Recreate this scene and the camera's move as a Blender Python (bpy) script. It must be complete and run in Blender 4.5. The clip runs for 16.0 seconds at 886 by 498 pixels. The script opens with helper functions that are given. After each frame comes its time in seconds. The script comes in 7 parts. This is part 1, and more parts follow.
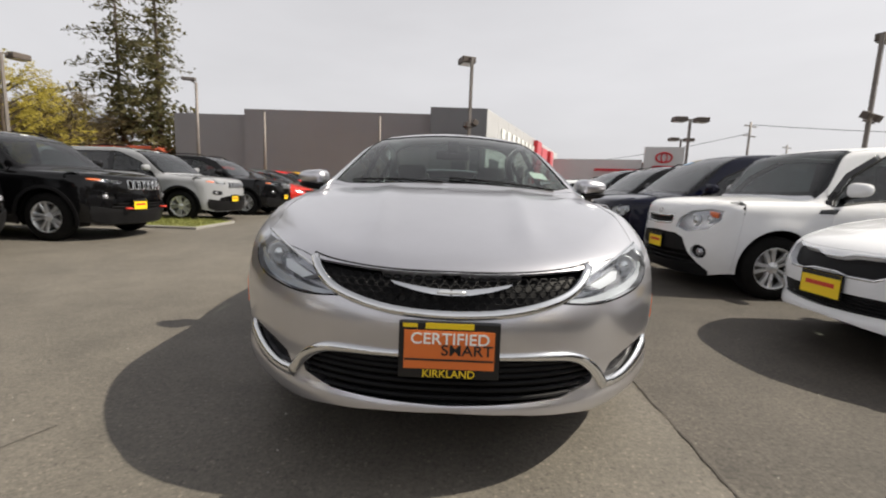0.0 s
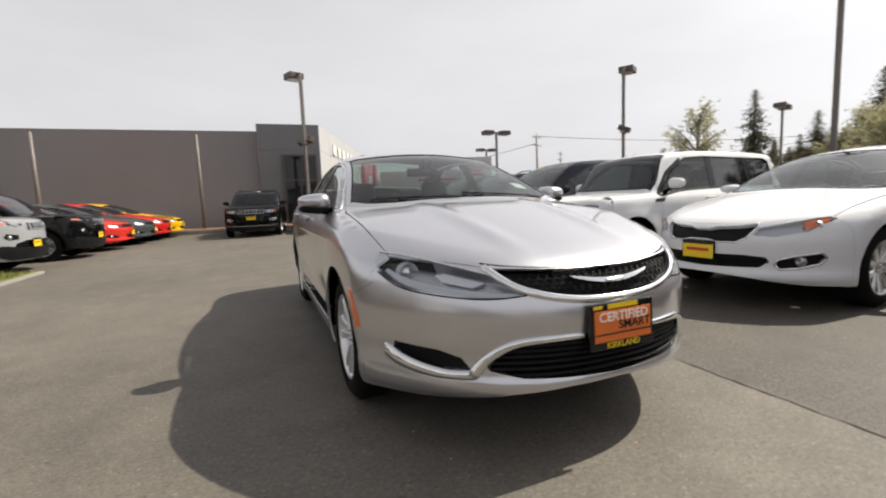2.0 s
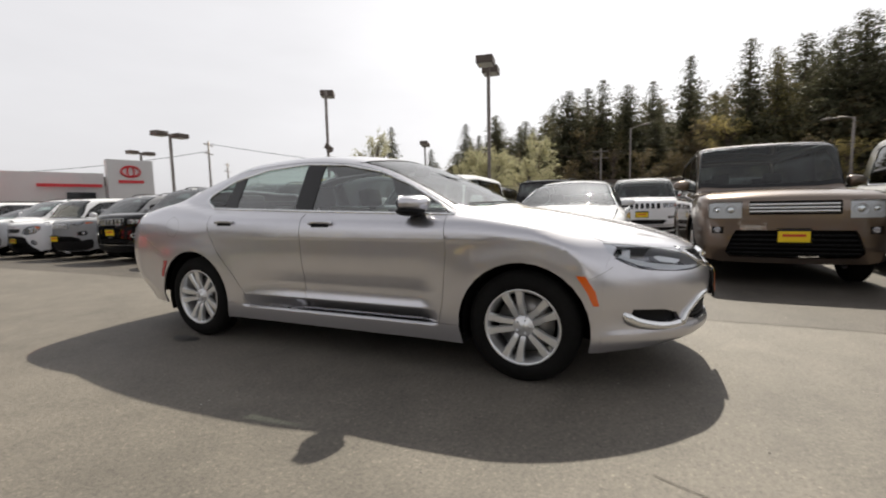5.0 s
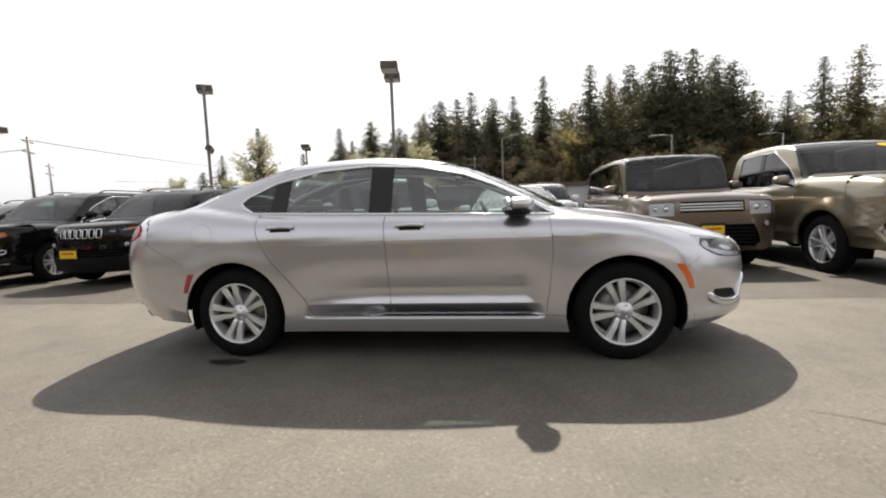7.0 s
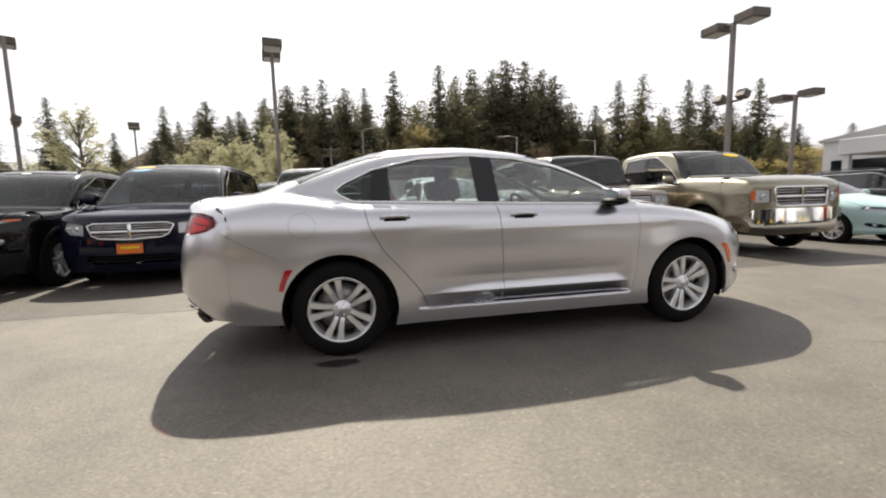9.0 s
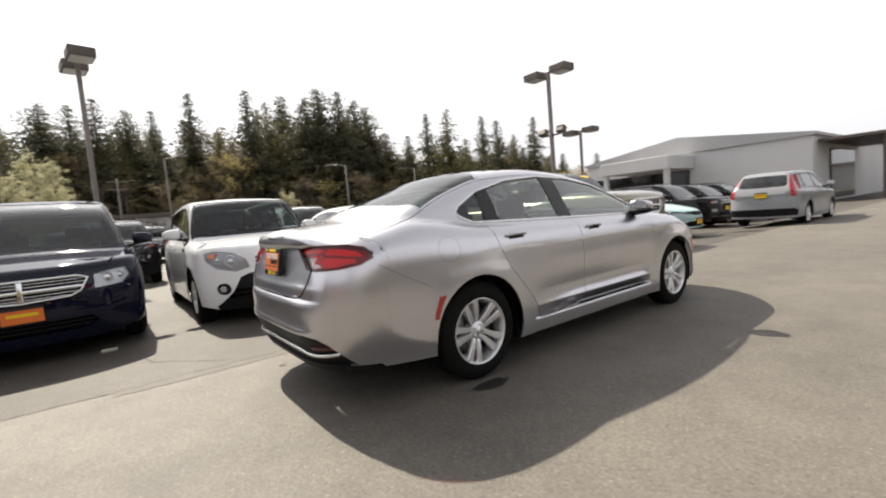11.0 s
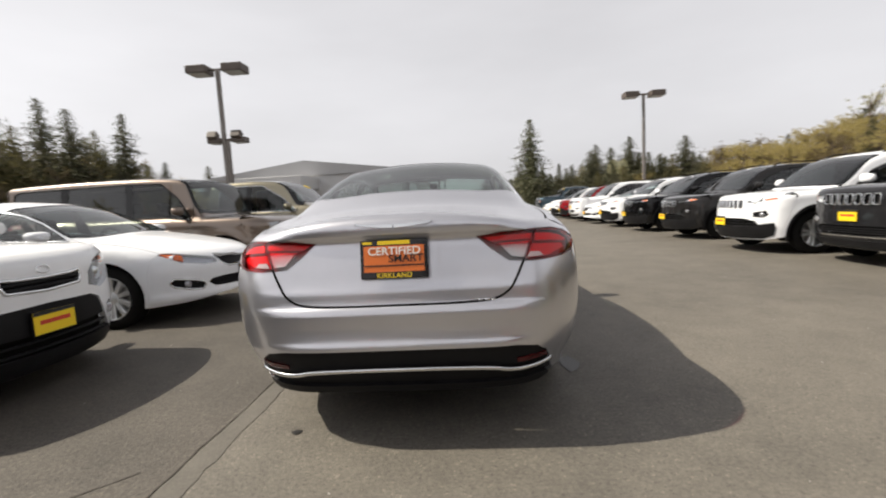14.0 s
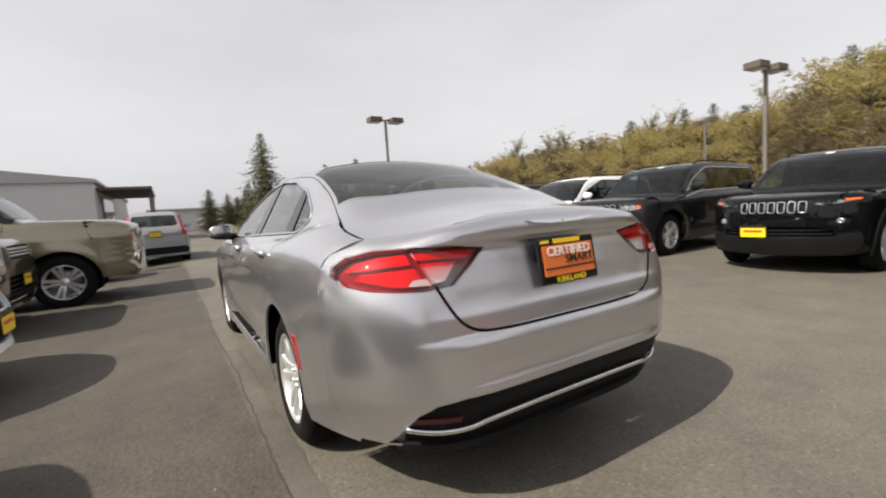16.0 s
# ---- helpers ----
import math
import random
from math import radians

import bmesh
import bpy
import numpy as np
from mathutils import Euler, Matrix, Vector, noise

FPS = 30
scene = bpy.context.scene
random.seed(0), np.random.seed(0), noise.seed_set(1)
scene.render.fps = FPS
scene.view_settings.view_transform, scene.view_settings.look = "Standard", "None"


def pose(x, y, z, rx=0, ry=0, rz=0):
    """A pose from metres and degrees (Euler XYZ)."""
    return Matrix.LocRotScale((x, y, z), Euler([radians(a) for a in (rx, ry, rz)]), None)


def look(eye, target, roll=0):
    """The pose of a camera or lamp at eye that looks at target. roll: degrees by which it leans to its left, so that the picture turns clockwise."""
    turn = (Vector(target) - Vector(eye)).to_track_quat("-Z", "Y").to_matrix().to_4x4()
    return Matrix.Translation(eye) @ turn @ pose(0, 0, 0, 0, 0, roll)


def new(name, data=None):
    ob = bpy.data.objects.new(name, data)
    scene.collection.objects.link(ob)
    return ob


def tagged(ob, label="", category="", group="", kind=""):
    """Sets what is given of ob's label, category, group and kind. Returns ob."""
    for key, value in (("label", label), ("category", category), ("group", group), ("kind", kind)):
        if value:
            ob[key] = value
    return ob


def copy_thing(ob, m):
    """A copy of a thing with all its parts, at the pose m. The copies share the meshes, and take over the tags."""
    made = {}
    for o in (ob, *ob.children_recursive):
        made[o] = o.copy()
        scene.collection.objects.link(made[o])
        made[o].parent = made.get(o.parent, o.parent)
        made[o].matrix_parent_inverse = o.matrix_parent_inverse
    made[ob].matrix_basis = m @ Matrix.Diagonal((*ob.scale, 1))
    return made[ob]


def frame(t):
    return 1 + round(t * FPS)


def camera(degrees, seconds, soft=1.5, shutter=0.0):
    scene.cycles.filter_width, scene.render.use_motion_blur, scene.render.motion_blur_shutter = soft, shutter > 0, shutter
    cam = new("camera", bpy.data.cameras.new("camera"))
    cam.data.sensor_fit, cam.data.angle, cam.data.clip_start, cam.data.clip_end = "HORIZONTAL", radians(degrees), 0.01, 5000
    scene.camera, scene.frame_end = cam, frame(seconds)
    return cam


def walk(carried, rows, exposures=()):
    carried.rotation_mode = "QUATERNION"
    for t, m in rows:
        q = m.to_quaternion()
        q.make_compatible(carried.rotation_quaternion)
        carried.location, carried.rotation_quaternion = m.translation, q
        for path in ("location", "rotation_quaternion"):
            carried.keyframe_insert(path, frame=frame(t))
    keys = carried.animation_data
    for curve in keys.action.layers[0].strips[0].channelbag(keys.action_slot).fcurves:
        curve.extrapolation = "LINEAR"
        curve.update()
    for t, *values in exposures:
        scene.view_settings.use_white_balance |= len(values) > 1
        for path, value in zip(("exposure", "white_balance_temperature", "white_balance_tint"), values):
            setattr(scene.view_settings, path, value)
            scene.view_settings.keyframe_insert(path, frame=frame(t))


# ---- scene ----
from mathutils import geometry as geo

cam = camera(90.2, 16.0, soft=2.0, shutter=0.4)
PATH = [
    (0, (-0.021, -3.729, 1.031), (-0.036, -1.748, 0.752), 2.2),
    (0.5, (-0.174, -3.762, 1.037), (-0.043, -1.785, 0.764), 2.7),
    (1, (-0.471, -3.822, 1.031), (-0.177, -1.863, 0.759), 0.6),
    (1.5, (-0.826, -3.762, 1.044), (-0.284, -1.847, 0.84), -0.3),
    (2, (-1.277, -3.711, 1.035), (-0.521, -1.873, 0.818), -2.3),
    (2.5, (-1.717, -3.555, 1.029), (-0.738, -1.825, 0.806), -1.6),
    (3, (-2.114, -3.314, 1.044), (-0.885, -1.749, 0.839), -0.8),
    (3.5, (-2.529, -3.048, 1.036), (-1.105, -1.655, 0.855), -0.0),
    (4, (-2.834, -2.698, 1.045), (-1.286, -1.453, 0.816), -0.8),
    (4.5, (-3.123, -2.34, 1.046), (-1.421, -1.313, 0.827), -1.1),
    (7, (-3.882, -0.559, 1.062), (-1.908, -0.304, 0.874), -2.0),
    (7.5, (-3.931, -0.147, 1.054), (-1.943, -0.041, 0.856), -2.2),
    (8, (-3.941, 0.307, 1.058), (-1.954, 0.212, 0.856), -1.8),
    (10.5, (-3.451, 2.895, 1.14), (-1.724, 1.91, 0.93), -3.4),
    (11, (-3.103, 3.303, 1.143), (-1.512, 2.102, 0.982), -4.7),
    (11.5, (-2.73, 3.656, 1.127), (-1.289, 2.281, 0.946), -3.6),
    (12, (-2.294, 3.941, 1.119), (-1.072, 2.369, 0.929), -3.1),
    (12.5, (-1.813, 4.111, 1.119), (-0.783, 2.412, 0.892), -2.1),
    (13, (-1.322, 4.304, 1.120), (-0.581, 2.461, 0.890), -2.6),
    (13.5, (-0.859, 4.374, 1.147), (-0.395, 2.441, 0.933), -2.6),
    (14, (-0.350, 4.427, 1.147), (-0.229, 2.441, 0.947), -3.1),
    (14.5, (0.143, 4.368, 1.142), (-0.003, 2.388, 0.907), -2.3),
    (15, (0.658, 4.245, 1.141), (0.208, 2.306, 0.952), -1.2),
    (15.5, (1.079, 4.000, 1.141), (0.275, 2.178, 0.963), -1.5),
    (16, (1.354, 3.654, 1.145), (0.303, 1.962, 0.958), -3.6),
]
walk(cam, [(t, look(eye, target, roll)) for t, eye, target, roll in PATH],
     exposures=[(0, 0.2), (2, 0.25), (3, 0.24), (4.5, 0.25), (7, 0.62), (8, 0.68), (10.5, 0.69), (11.5, 0.67), (12, 0.61), (12.5, 0.51), (13.5, 0.3), (14.5, 0.29), (16, 0.29)])

# ---- light: hazy bright sky, sun from the east at about 45 degrees ----
SUN_AZ, SUN_EL = 88.5, 47.0          # azimuth clockwise from +y
world = bpy.data.worlds.new("hazy_sky")
scene.world = world
world.use_nodes = True
wn, wl = world.node_tree.nodes, world.node_tree.links
sky = wn.new("ShaderNodeTexSky")
sky.sky_type = "NISHITA"
sky.sun_disc = False
sky.sun_elevation, sky.sun_rotation = radians(SUN_EL), radians(SUN_AZ)
sky.air_density, sky.dust_density, sky.ozone_density = 1.0, 4.0, 1.0
hsv = wn.new("ShaderNodeHueSaturation")
hsv.inputs["Saturation"].default_value = 0.12
wl.new(sky.outputs["Color"], hsv.inputs["Color"])
# thin high haze evens the sky out
haze = wn.new("ShaderNodeMix")
haze.data_type = "RGBA"
haze.inputs["Factor"].default_value = 0.55
wtc, wsep, wramp = wn.new("ShaderNodeTexCoord"), wn.new("ShaderNodeSeparateXYZ"), wn.new("ShaderNodeValToRGB")
wramp.color_ramp.elements[0].position, wramp.color_ramp.elements[0].color = 0.0, (8.08, 7.95, 8.2, 1)
wramp.color_ramp.elements[1].position, wramp.color_ramp.elements[1].color = 0.95, (3.75, 3.7, 3.92, 1)
wmid = wramp.color_ramp.elements.new(0.4)
wmid.color = (7.4, 7.25, 7.48, 1)
wl.new(wtc.outputs["Generated"], wsep.inputs["Vector"])
wl.new(wsep.outputs["Z"], wramp.inputs["Fac"])
wl.new(wramp.outputs["Color"], haze.inputs["B"])
wl.new(hsv.outputs["Color"], haze.inputs["A"])
wnoise, wrange, wmul = wn.new("ShaderNodeTexNoise"), wn.new("ShaderNodeMapRange"), wn.new("ShaderNodeVectorMath")
wstretch = wn.new("ShaderNodeMapping")
wstretch.inputs["Scale"].default_value = (1.0, 1.0, 3.2)
wl.new(wtc.outputs["Generated"], wstretch.inputs["Vector"])
wl.new(wstretch.outputs["Vector"], wnoise.inputs["Vector"])
wnoise.inputs["Scale"].default_value, wnoise.inputs["Detail"].default_value = 2.4, 5.0
wrange.inputs["From Min"].default_value, wrange.inputs["From Max"].default_value = 0.3, 0.7
wrange.inputs["To Min"].default_value, wrange.inputs["To Max"].default_value = 0.95, 1.05
wmul.operation = "MULTIPLY"
wl.new(wnoise.outputs["Fac"], wrange.inputs["Value"])
wl.new(haze.outputs["Result"], wmul.inputs[0])
wl.new(wrange.outputs["Result"], wmul.inputs[1])
wl.new(wmul.outputs["Vector"], wn["Background"].inputs["Color"])
wn["Background"].inputs["Strength"].default_value = 0.107
sun = new("sun", bpy.data.lights.new("sun", "SUN"))
sun.data.energy, sun.data.angle, sun.data.color = 5.0, radians(0.8), (1.0, 0.915, 0.77)
az, el = radians(SUN_AZ), radians(SUN_EL)
sun.matrix_world = look((0, 0, 0), (-math.sin(az) * math.cos(el), -math.cos(az) * math.cos(el), -math.sin(el)))


# ---- materials ----
def base_material(name, color, rough=0.5, metal=0.0, **more):
    m = bpy.data.materials.new(name)
    m.use_nodes = True
    b = m.node_tree.nodes["Principled BSDF"]
    b.inputs["Base Color"].default_value = (*color, 1)
    b.inputs["Roughness"].default_value, b.inputs["Metallic"].default_value = rough, metal
    for key, value in more.items():
        b.inputs[key.replace("_", " ")].default_value = value
    return m


def nd(m, kind, **values):
    n = m.node_tree.nodes.new(kind)
    for key, value in values.items():
        n.inputs[key.replace("_", " ")].default_value = value
    return n


def bsdf(m):
    return m.node_tree.nodes["Principled BSDF"]


def link(m, a, b):
    m.node_tree.links.new(a, b)


def mottle(m, c1, c2, scale=3.0, fine=60.0, bump=0.1, dist=0.01, rough=None, mix=0.6):
    """Colour between c1 and c2 at two scales, with fine relief."""
    tc = nd(m, "ShaderNodeTexCoord")
    n1 = nd(m, "ShaderNodeTexNoise", Scale=scale, Detail=4.0, Roughness=0.6)
    n2 = nd(m, "ShaderNodeTexNoise", Scale=fine, Detail=3.0, Roughness=0.7)
    link(m, tc.outputs["Object"], n1.inputs["Vector"])
    link(m, tc.outputs["Object"], n2.inputs["Vector"])
    mx = nd(m, "ShaderNodeMix", Factor=1 - mix)
    link(m, n1.outputs["Fac"], mx.inputs["A"])
    link(m, n2.outputs["Fac"], mx.inputs["B"])
    r = nd(m, "ShaderNodeValToRGB")
    r.color_ramp.elements[0].position, r.color_ramp.elements[1].position = 0.3, 0.7
    r.color_ramp.elements[0].color, r.color_ramp.elements[1].color = (*c1, 1), (*c2, 1)
    link(m, mx.outputs["Result"], r.inputs["Fac"])
    link(m, r.outputs["Color"], bsdf(m).inputs["Base Color"])
    if bump:
        bp = nd(m, "ShaderNodeBump", Strength=bump, Distance=dist)
        link(m, n2.outputs["Fac"], bp.inputs["Height"])
        link(m, bp.outputs["Normal"], bsdf(m).inputs["Normal"])
    return m


def paint_material(name, metallic=True):
    """Car paint under clear coat; its colour is the object's own."""
    m = base_material(name, (0.5, 0.5, 0.5), 0.3 if metallic else 0.5, 0.9 if metallic else 0.0,
                      Coat_Weight=1.0 if metallic else 0.9, Coat_Roughness=0.03, Specular_IOR_Level=0.5 if metallic else 0.0, Coat_IOR=1.65 if metallic else 1.42)
    oi = nd(m, "ShaderNodeObjectInfo")
    tc = nd(m, "ShaderNodeTexCoord")
    n = nd(m, "ShaderNodeTexNoise", Scale=2.5, Detail=6.0, Roughness=0.7)
    link(m, tc.outputs["Object"], n.inputs["Vector"])
    mr = nd(m, "ShaderNodeMapRange", To_Min=0.9, To_Max=1.06)
    link(m, n.outputs["Fac"], mr.inputs["Value"])
    mul = nd(m, "ShaderNodeMix")
    mul.data_type, mul.blend_type = "RGBA", "MULTIPLY"
    mul.inputs["Factor"].default_value = 1.0
    link(m, oi.outputs["Color"], mul.inputs["A"])
    link(m, mr.outputs["Result"], mul.inputs["B"])
    link(m, mul.outputs["Result"], bsdf(m).inputs["Base Color"])
    r2 = nd(m, "ShaderNodeMapRange", To_Min=0.012, To_Max=0.035)
    link(m, n.outputs["Fac"], r2.inputs["Value"])
    link(m, r2.outputs["Result"], bsdf(m).inputs["Coat Roughness"])
    return m


def glass_material(name, tint, gloss=0.04, power=4.5):
    """Thin car glass: a clear sheet that lets tinted light through, with a mirror sheen."""
    m = bpy.data.materials.new(name)
    m.use_nodes = True
    nt = m.node_tree
    nt.nodes.remove(nt.nodes["Principled BSDF"])
    out = nt.nodes["Material Output"]
    t = nt.nodes.new("ShaderNodeBsdfTransparent")
    t.inputs["Color"].default_value = (*tint, 1)
    g = nt.nodes.new("ShaderNodeBsdfGlossy")
    g.inputs["Roughness"].default_value = 0.015
    lw = nt.nodes.new("ShaderNodeLayerWeight")
    lw.inputs["Blend"].default_value = 0.5
    pw = nt.nodes.new("ShaderNodeMath")
    pw.operation = "POWER"
    pw.inputs[1].default_value = power
    nt.links.new(lw.outputs["Facing"], pw.inputs[0])
    mr = nt.nodes.new("ShaderNodeMapRange")
    mr.inputs["To Min"].default_value, mr.inputs["To Max"].default_value = gloss, 0.95
    nt.links.new(pw.outputs["Value"], mr.inputs["Value"])
    mx = nt.nodes.new("ShaderNodeMixShader")
    nt.links.new(mr.outputs["Result"], mx.inputs["Fac"])
    nt.links.new(t.outputs["BSDF"], mx.inputs[1])
    nt.links.new(g.outputs["BSDF"], mx.inputs[2])
    nt.links.new(mx.outputs["Shader"], out.inputs["Surface"])
    return m


M = {}
M["paint"] = paint_material("car_paint")
M["solid"] = paint_material("solid_car_paint", False)
M["glass"] = glass_material("car_glass", (0.6, 0.7, 0.66), 0.055, 4.0)
M["glass2"] = glass_material("shaded_car_glass", (0.5, 0.58, 0.57), 0.075, 3.8)
M["sideglass"] = glass_material("side_car_glass", (0.78, 0.86, 0.83), 0.2, 3.0)
M["tint"] = glass_material("tinted_car_glass", (0.13, 0.145, 0.145), 0.095, 3.2)
M["lens"] = glass_material("clear_lens", (0.93, 0.95, 0.96), 0.03)
M["chrome"] = base_material("chrome", (0.78, 0.79, 0.8), 0.07, 1.0)
M["satin"] = base_material("silver_wheel_paint", (0.78, 0.79, 0.8), 0.3, 0.75)
M["tyre"] = mottle(base_material("tyre_rubber", (0.02, 0.02, 0.02), 0.85, Specular_IOR_Level=0.12), (0.005, 0.005, 0.005), (0.014, 0.0135, 0.013), 6, 80, 0.2)
M["black"] = mottle(base_material("black_plastic", (0.015, 0.015, 0.016), 0.5, Specular_IOR_Level=0.12), (0.007, 0.007, 0.008), (0.014, 0.014, 0.015), 5, 150, 0.08)
M["dark"] = base_material("dark_underside", (0.006, 0.006, 0.006), 0.9, Specular_IOR_Level=0.1)
M["gloss"] = base_material("gloss_black", (0.008, 0.008, 0.009), 0.12)
M["cloth"] = mottle(base_material("dark_seat_cloth", (0.03, 0.03, 0.032), 0.9), (0.022, 0.022, 0.024), (0.045, 0.044, 0.043), 8, 220, 0.25)
M["red"] = base_material("red_lens", (0.38, 0.006, 0.013), 0.1, Coat_Weight=1.0, Coat_Roughness=0.03, Subsurface_Weight=0.0)
M["redglass"] = glass_material("red_lamp_glass", (0.86, 0.03, 0.05), 0.06)
M["lampfloor"] = base_material("lamp_mirror_floor", (0.85, 0.83, 0.83), 0.4, 0.0)
M["lampback"] = base_material("grey_lamp_housing", (0.26, 0.25, 0.25), 0.4)
M["reddark"] = base_material("dark_red_reflector", (0.06, 0.004, 0.005), 0.25)
M["amber"] = base_material("amber_lens", (0.75, 0.13, 0.01), 0.15, Coat_Weight=1.0)
M["whitelens"] = base_material("reversing_lens", (0.5, 0.36, 0.37), 0.2, Coat_Weight=1.0)
M["drl"] = base_material("light_guide_plastic", (0.5, 0.52, 0.56), 0.25, 0.0, Coat_Weight=1.0)
M["reflector"] = base_material("lamp_reflector", (0.66, 0.67, 0.7), 0.32, 0.35)
M["plate"] = base_material("yellow_plate", (0.82, 0.58, 0.01), 0.45)
M["orange"] = base_material("orange_plate", (0.72, 0.17, 0.03), 0.45)
M["bluecard"] = base_material("blue_card", (0.25, 0.42, 0.62), 0.5)
M["seam"] = base_material("panel_seam", (0.2, 0.2, 0.2), 0.6)
M["letter"] = base_material("black_lettering", (0.01, 0.01, 0.01), 0.5)
M["white"] = base_material("white_lettering", (0.85, 0.85, 0.82), 0.5)
M["redprint"] = base_material("red_lettering", (0.55, 0.04, 0.02), 0.5)
M["bronze"] = mottle(base_material("brown_lamp_paint", (0.09, 0.07, 0.06), 0.55), (0.075, 0.06, 0.05), (0.12, 0.095, 0.08), 2, 40, 0.05)
M["steel"] = mottle(base_material("weathered_pole_paint", (0.3, 0.28, 0.26), 0.55, 0.3), (0.15, 0.132, 0.122), (0.25, 0.226, 0.21), 2, 40, 0.05)
M["lampglass"] = base_material("lamp_diffuser", (0.45, 0.45, 0.43), 0.3)


M["wallgrey"] = mottle(base_material("grey_stucco", (0.2, 0.19, 0.185), 0.85), (0.245, 0.237, 0.247), (0.295, 0.286, 0.296), 0.3, 30, 0.25, 0.01, mix=0.7)
M["panelgrey"] = mottle(base_material("grey_metal_panel", (0.26, 0.25, 0.25), 0.4, 0.3), (0.17, 0.168, 0.172), (0.2, 0.197, 0.202), 0.4, 20, 0.03)
M["panellight"] = mottle(base_material("light_metal_panel", (0.5, 0.5, 0.5), 0.4), (0.42, 0.42, 0.42), (0.5, 0.5, 0.5), 0.4, 20, 0.03)
M["whitewall"] = mottle(base_material("white_siding", (0.7, 0.7, 0.7), 0.6), (0.52, 0.52, 0.53), (0.62, 0.62, 0.62), 0.25, 20, 0.05)
M["redpanel"] = base_material("red_sign_panel", (0.55, 0.02, 0.03), 0.3)
M["roofgrey"] = mottle(base_material("grey_roof", (0.35, 0.35, 0.36), 0.6), (0.33, 0.33, 0.34), (0.42, 0.42, 0.43), 0.3, 20, 0.05)
M["shopglass"] = base_material("dark_shop_glass", (0.012, 0.014, 0.016), 0.04)
M["bark"] = mottle(base_material("bark", (0.1, 0.075, 0.055), 0.9), (0.06, 0.045, 0.035), (0.16, 0.125, 0.1), 4, 30, 0.6, 0.03)
M["kerb"] = mottle(base_material("kerb_concrete", (0.35, 0.34, 0.32), 0.85), (0.2, 0.19, 0.175), (0.3, 0.29, 0.27), 2, 60, 0.3)
M["mulch"] = mottle(base_material("bark_mulch", (0.2, 0.11, 0.06), 0.95), (0.16, 0.085, 0.045), (0.3, 0.17, 0.1), 5, 40, 0.5, 0.03)
M["grass"] = mottle(base_material("grass", (0.12, 0.14, 0.03), 0.8), (0.09, 0.11, 0.02), (0.2, 0.2, 0.05), 3, 40, 0.3)
M["redroof"] = mottle(base_material("red_orange_awning", (0.5, 0.09, 0.04), 0.7), (0.42, 0.07, 0.03), (0.55, 0.11, 0.05), 1, 20, 0.05)


def leaf_material(name, c1, c2, thin=0.0):
    m = base_material(name, c1, 0.6)
    b = bsdf(m)
    g = nd(m, "ShaderNodeNewGeometry")
    r = nd(m, "ShaderNodeValToRGB")
    r.color_ramp.elements[0].color, r.color_ramp.elements[1].color = (*c1, 1), (*c2, 1)
    link(m, g.outputs["Random Per Island"], r.inputs["Fac"])
    link(m, r.outputs["Color"], b.inputs["Base Color"])
    b.inputs["Specular IOR Level"].default_value = 0.2
    if thin:
        nt = m.node_tree
        tr, mx = nt.nodes.new("ShaderNodeBsdfTranslucent"), nt.nodes.new("ShaderNodeMixShader")
        mx.inputs["Fac"].default_value = thin
        link(m, r.outputs["Color"], tr.inputs["Color"])
        link(m, b.outputs["BSDF"], mx.inputs[1])
        link(m, tr.outputs["BSDF"], mx.inputs[2])
        link(m, mx.outputs["Shader"], nt.nodes["Material Output"].inputs["Surface"])
    return m


M["needle"] = leaf_material("fir_needles", (0.05, 0.054, 0.032), (0.135, 0.132, 0.078), 0.35)
M["needle2"] = leaf_material("yellow_fir_needles", (0.07, 0.072, 0.034), (0.19, 0.165, 0.075), 0.4)
M["needle3"] = leaf_material("grey_green_spruce_needles", (0.07, 0.08, 0.045), (0.2, 0.2, 0.12), 0.3)
M["brownleaf"] = leaf_material("budding_brown_leaves", (0.1, 0.08, 0.042), (0.24, 0.19, 0.1), 0.35)
M["goldleaf"] = leaf_material("yellow_spring_leaves", (0.27, 0.22, 0.08), (0.5, 0.42, 0.18), 0.5)
M["willowleaf"] = leaf_material("yellow_willow_leaves", (0.34, 0.29, 0.05), (0.62, 0.52, 0.12), 0.4)
M["paleleaf"] = leaf_material("pale_blossom_leaves", (0.3, 0.3, 0.15), (0.55, 0.52, 0.36), 0.5)


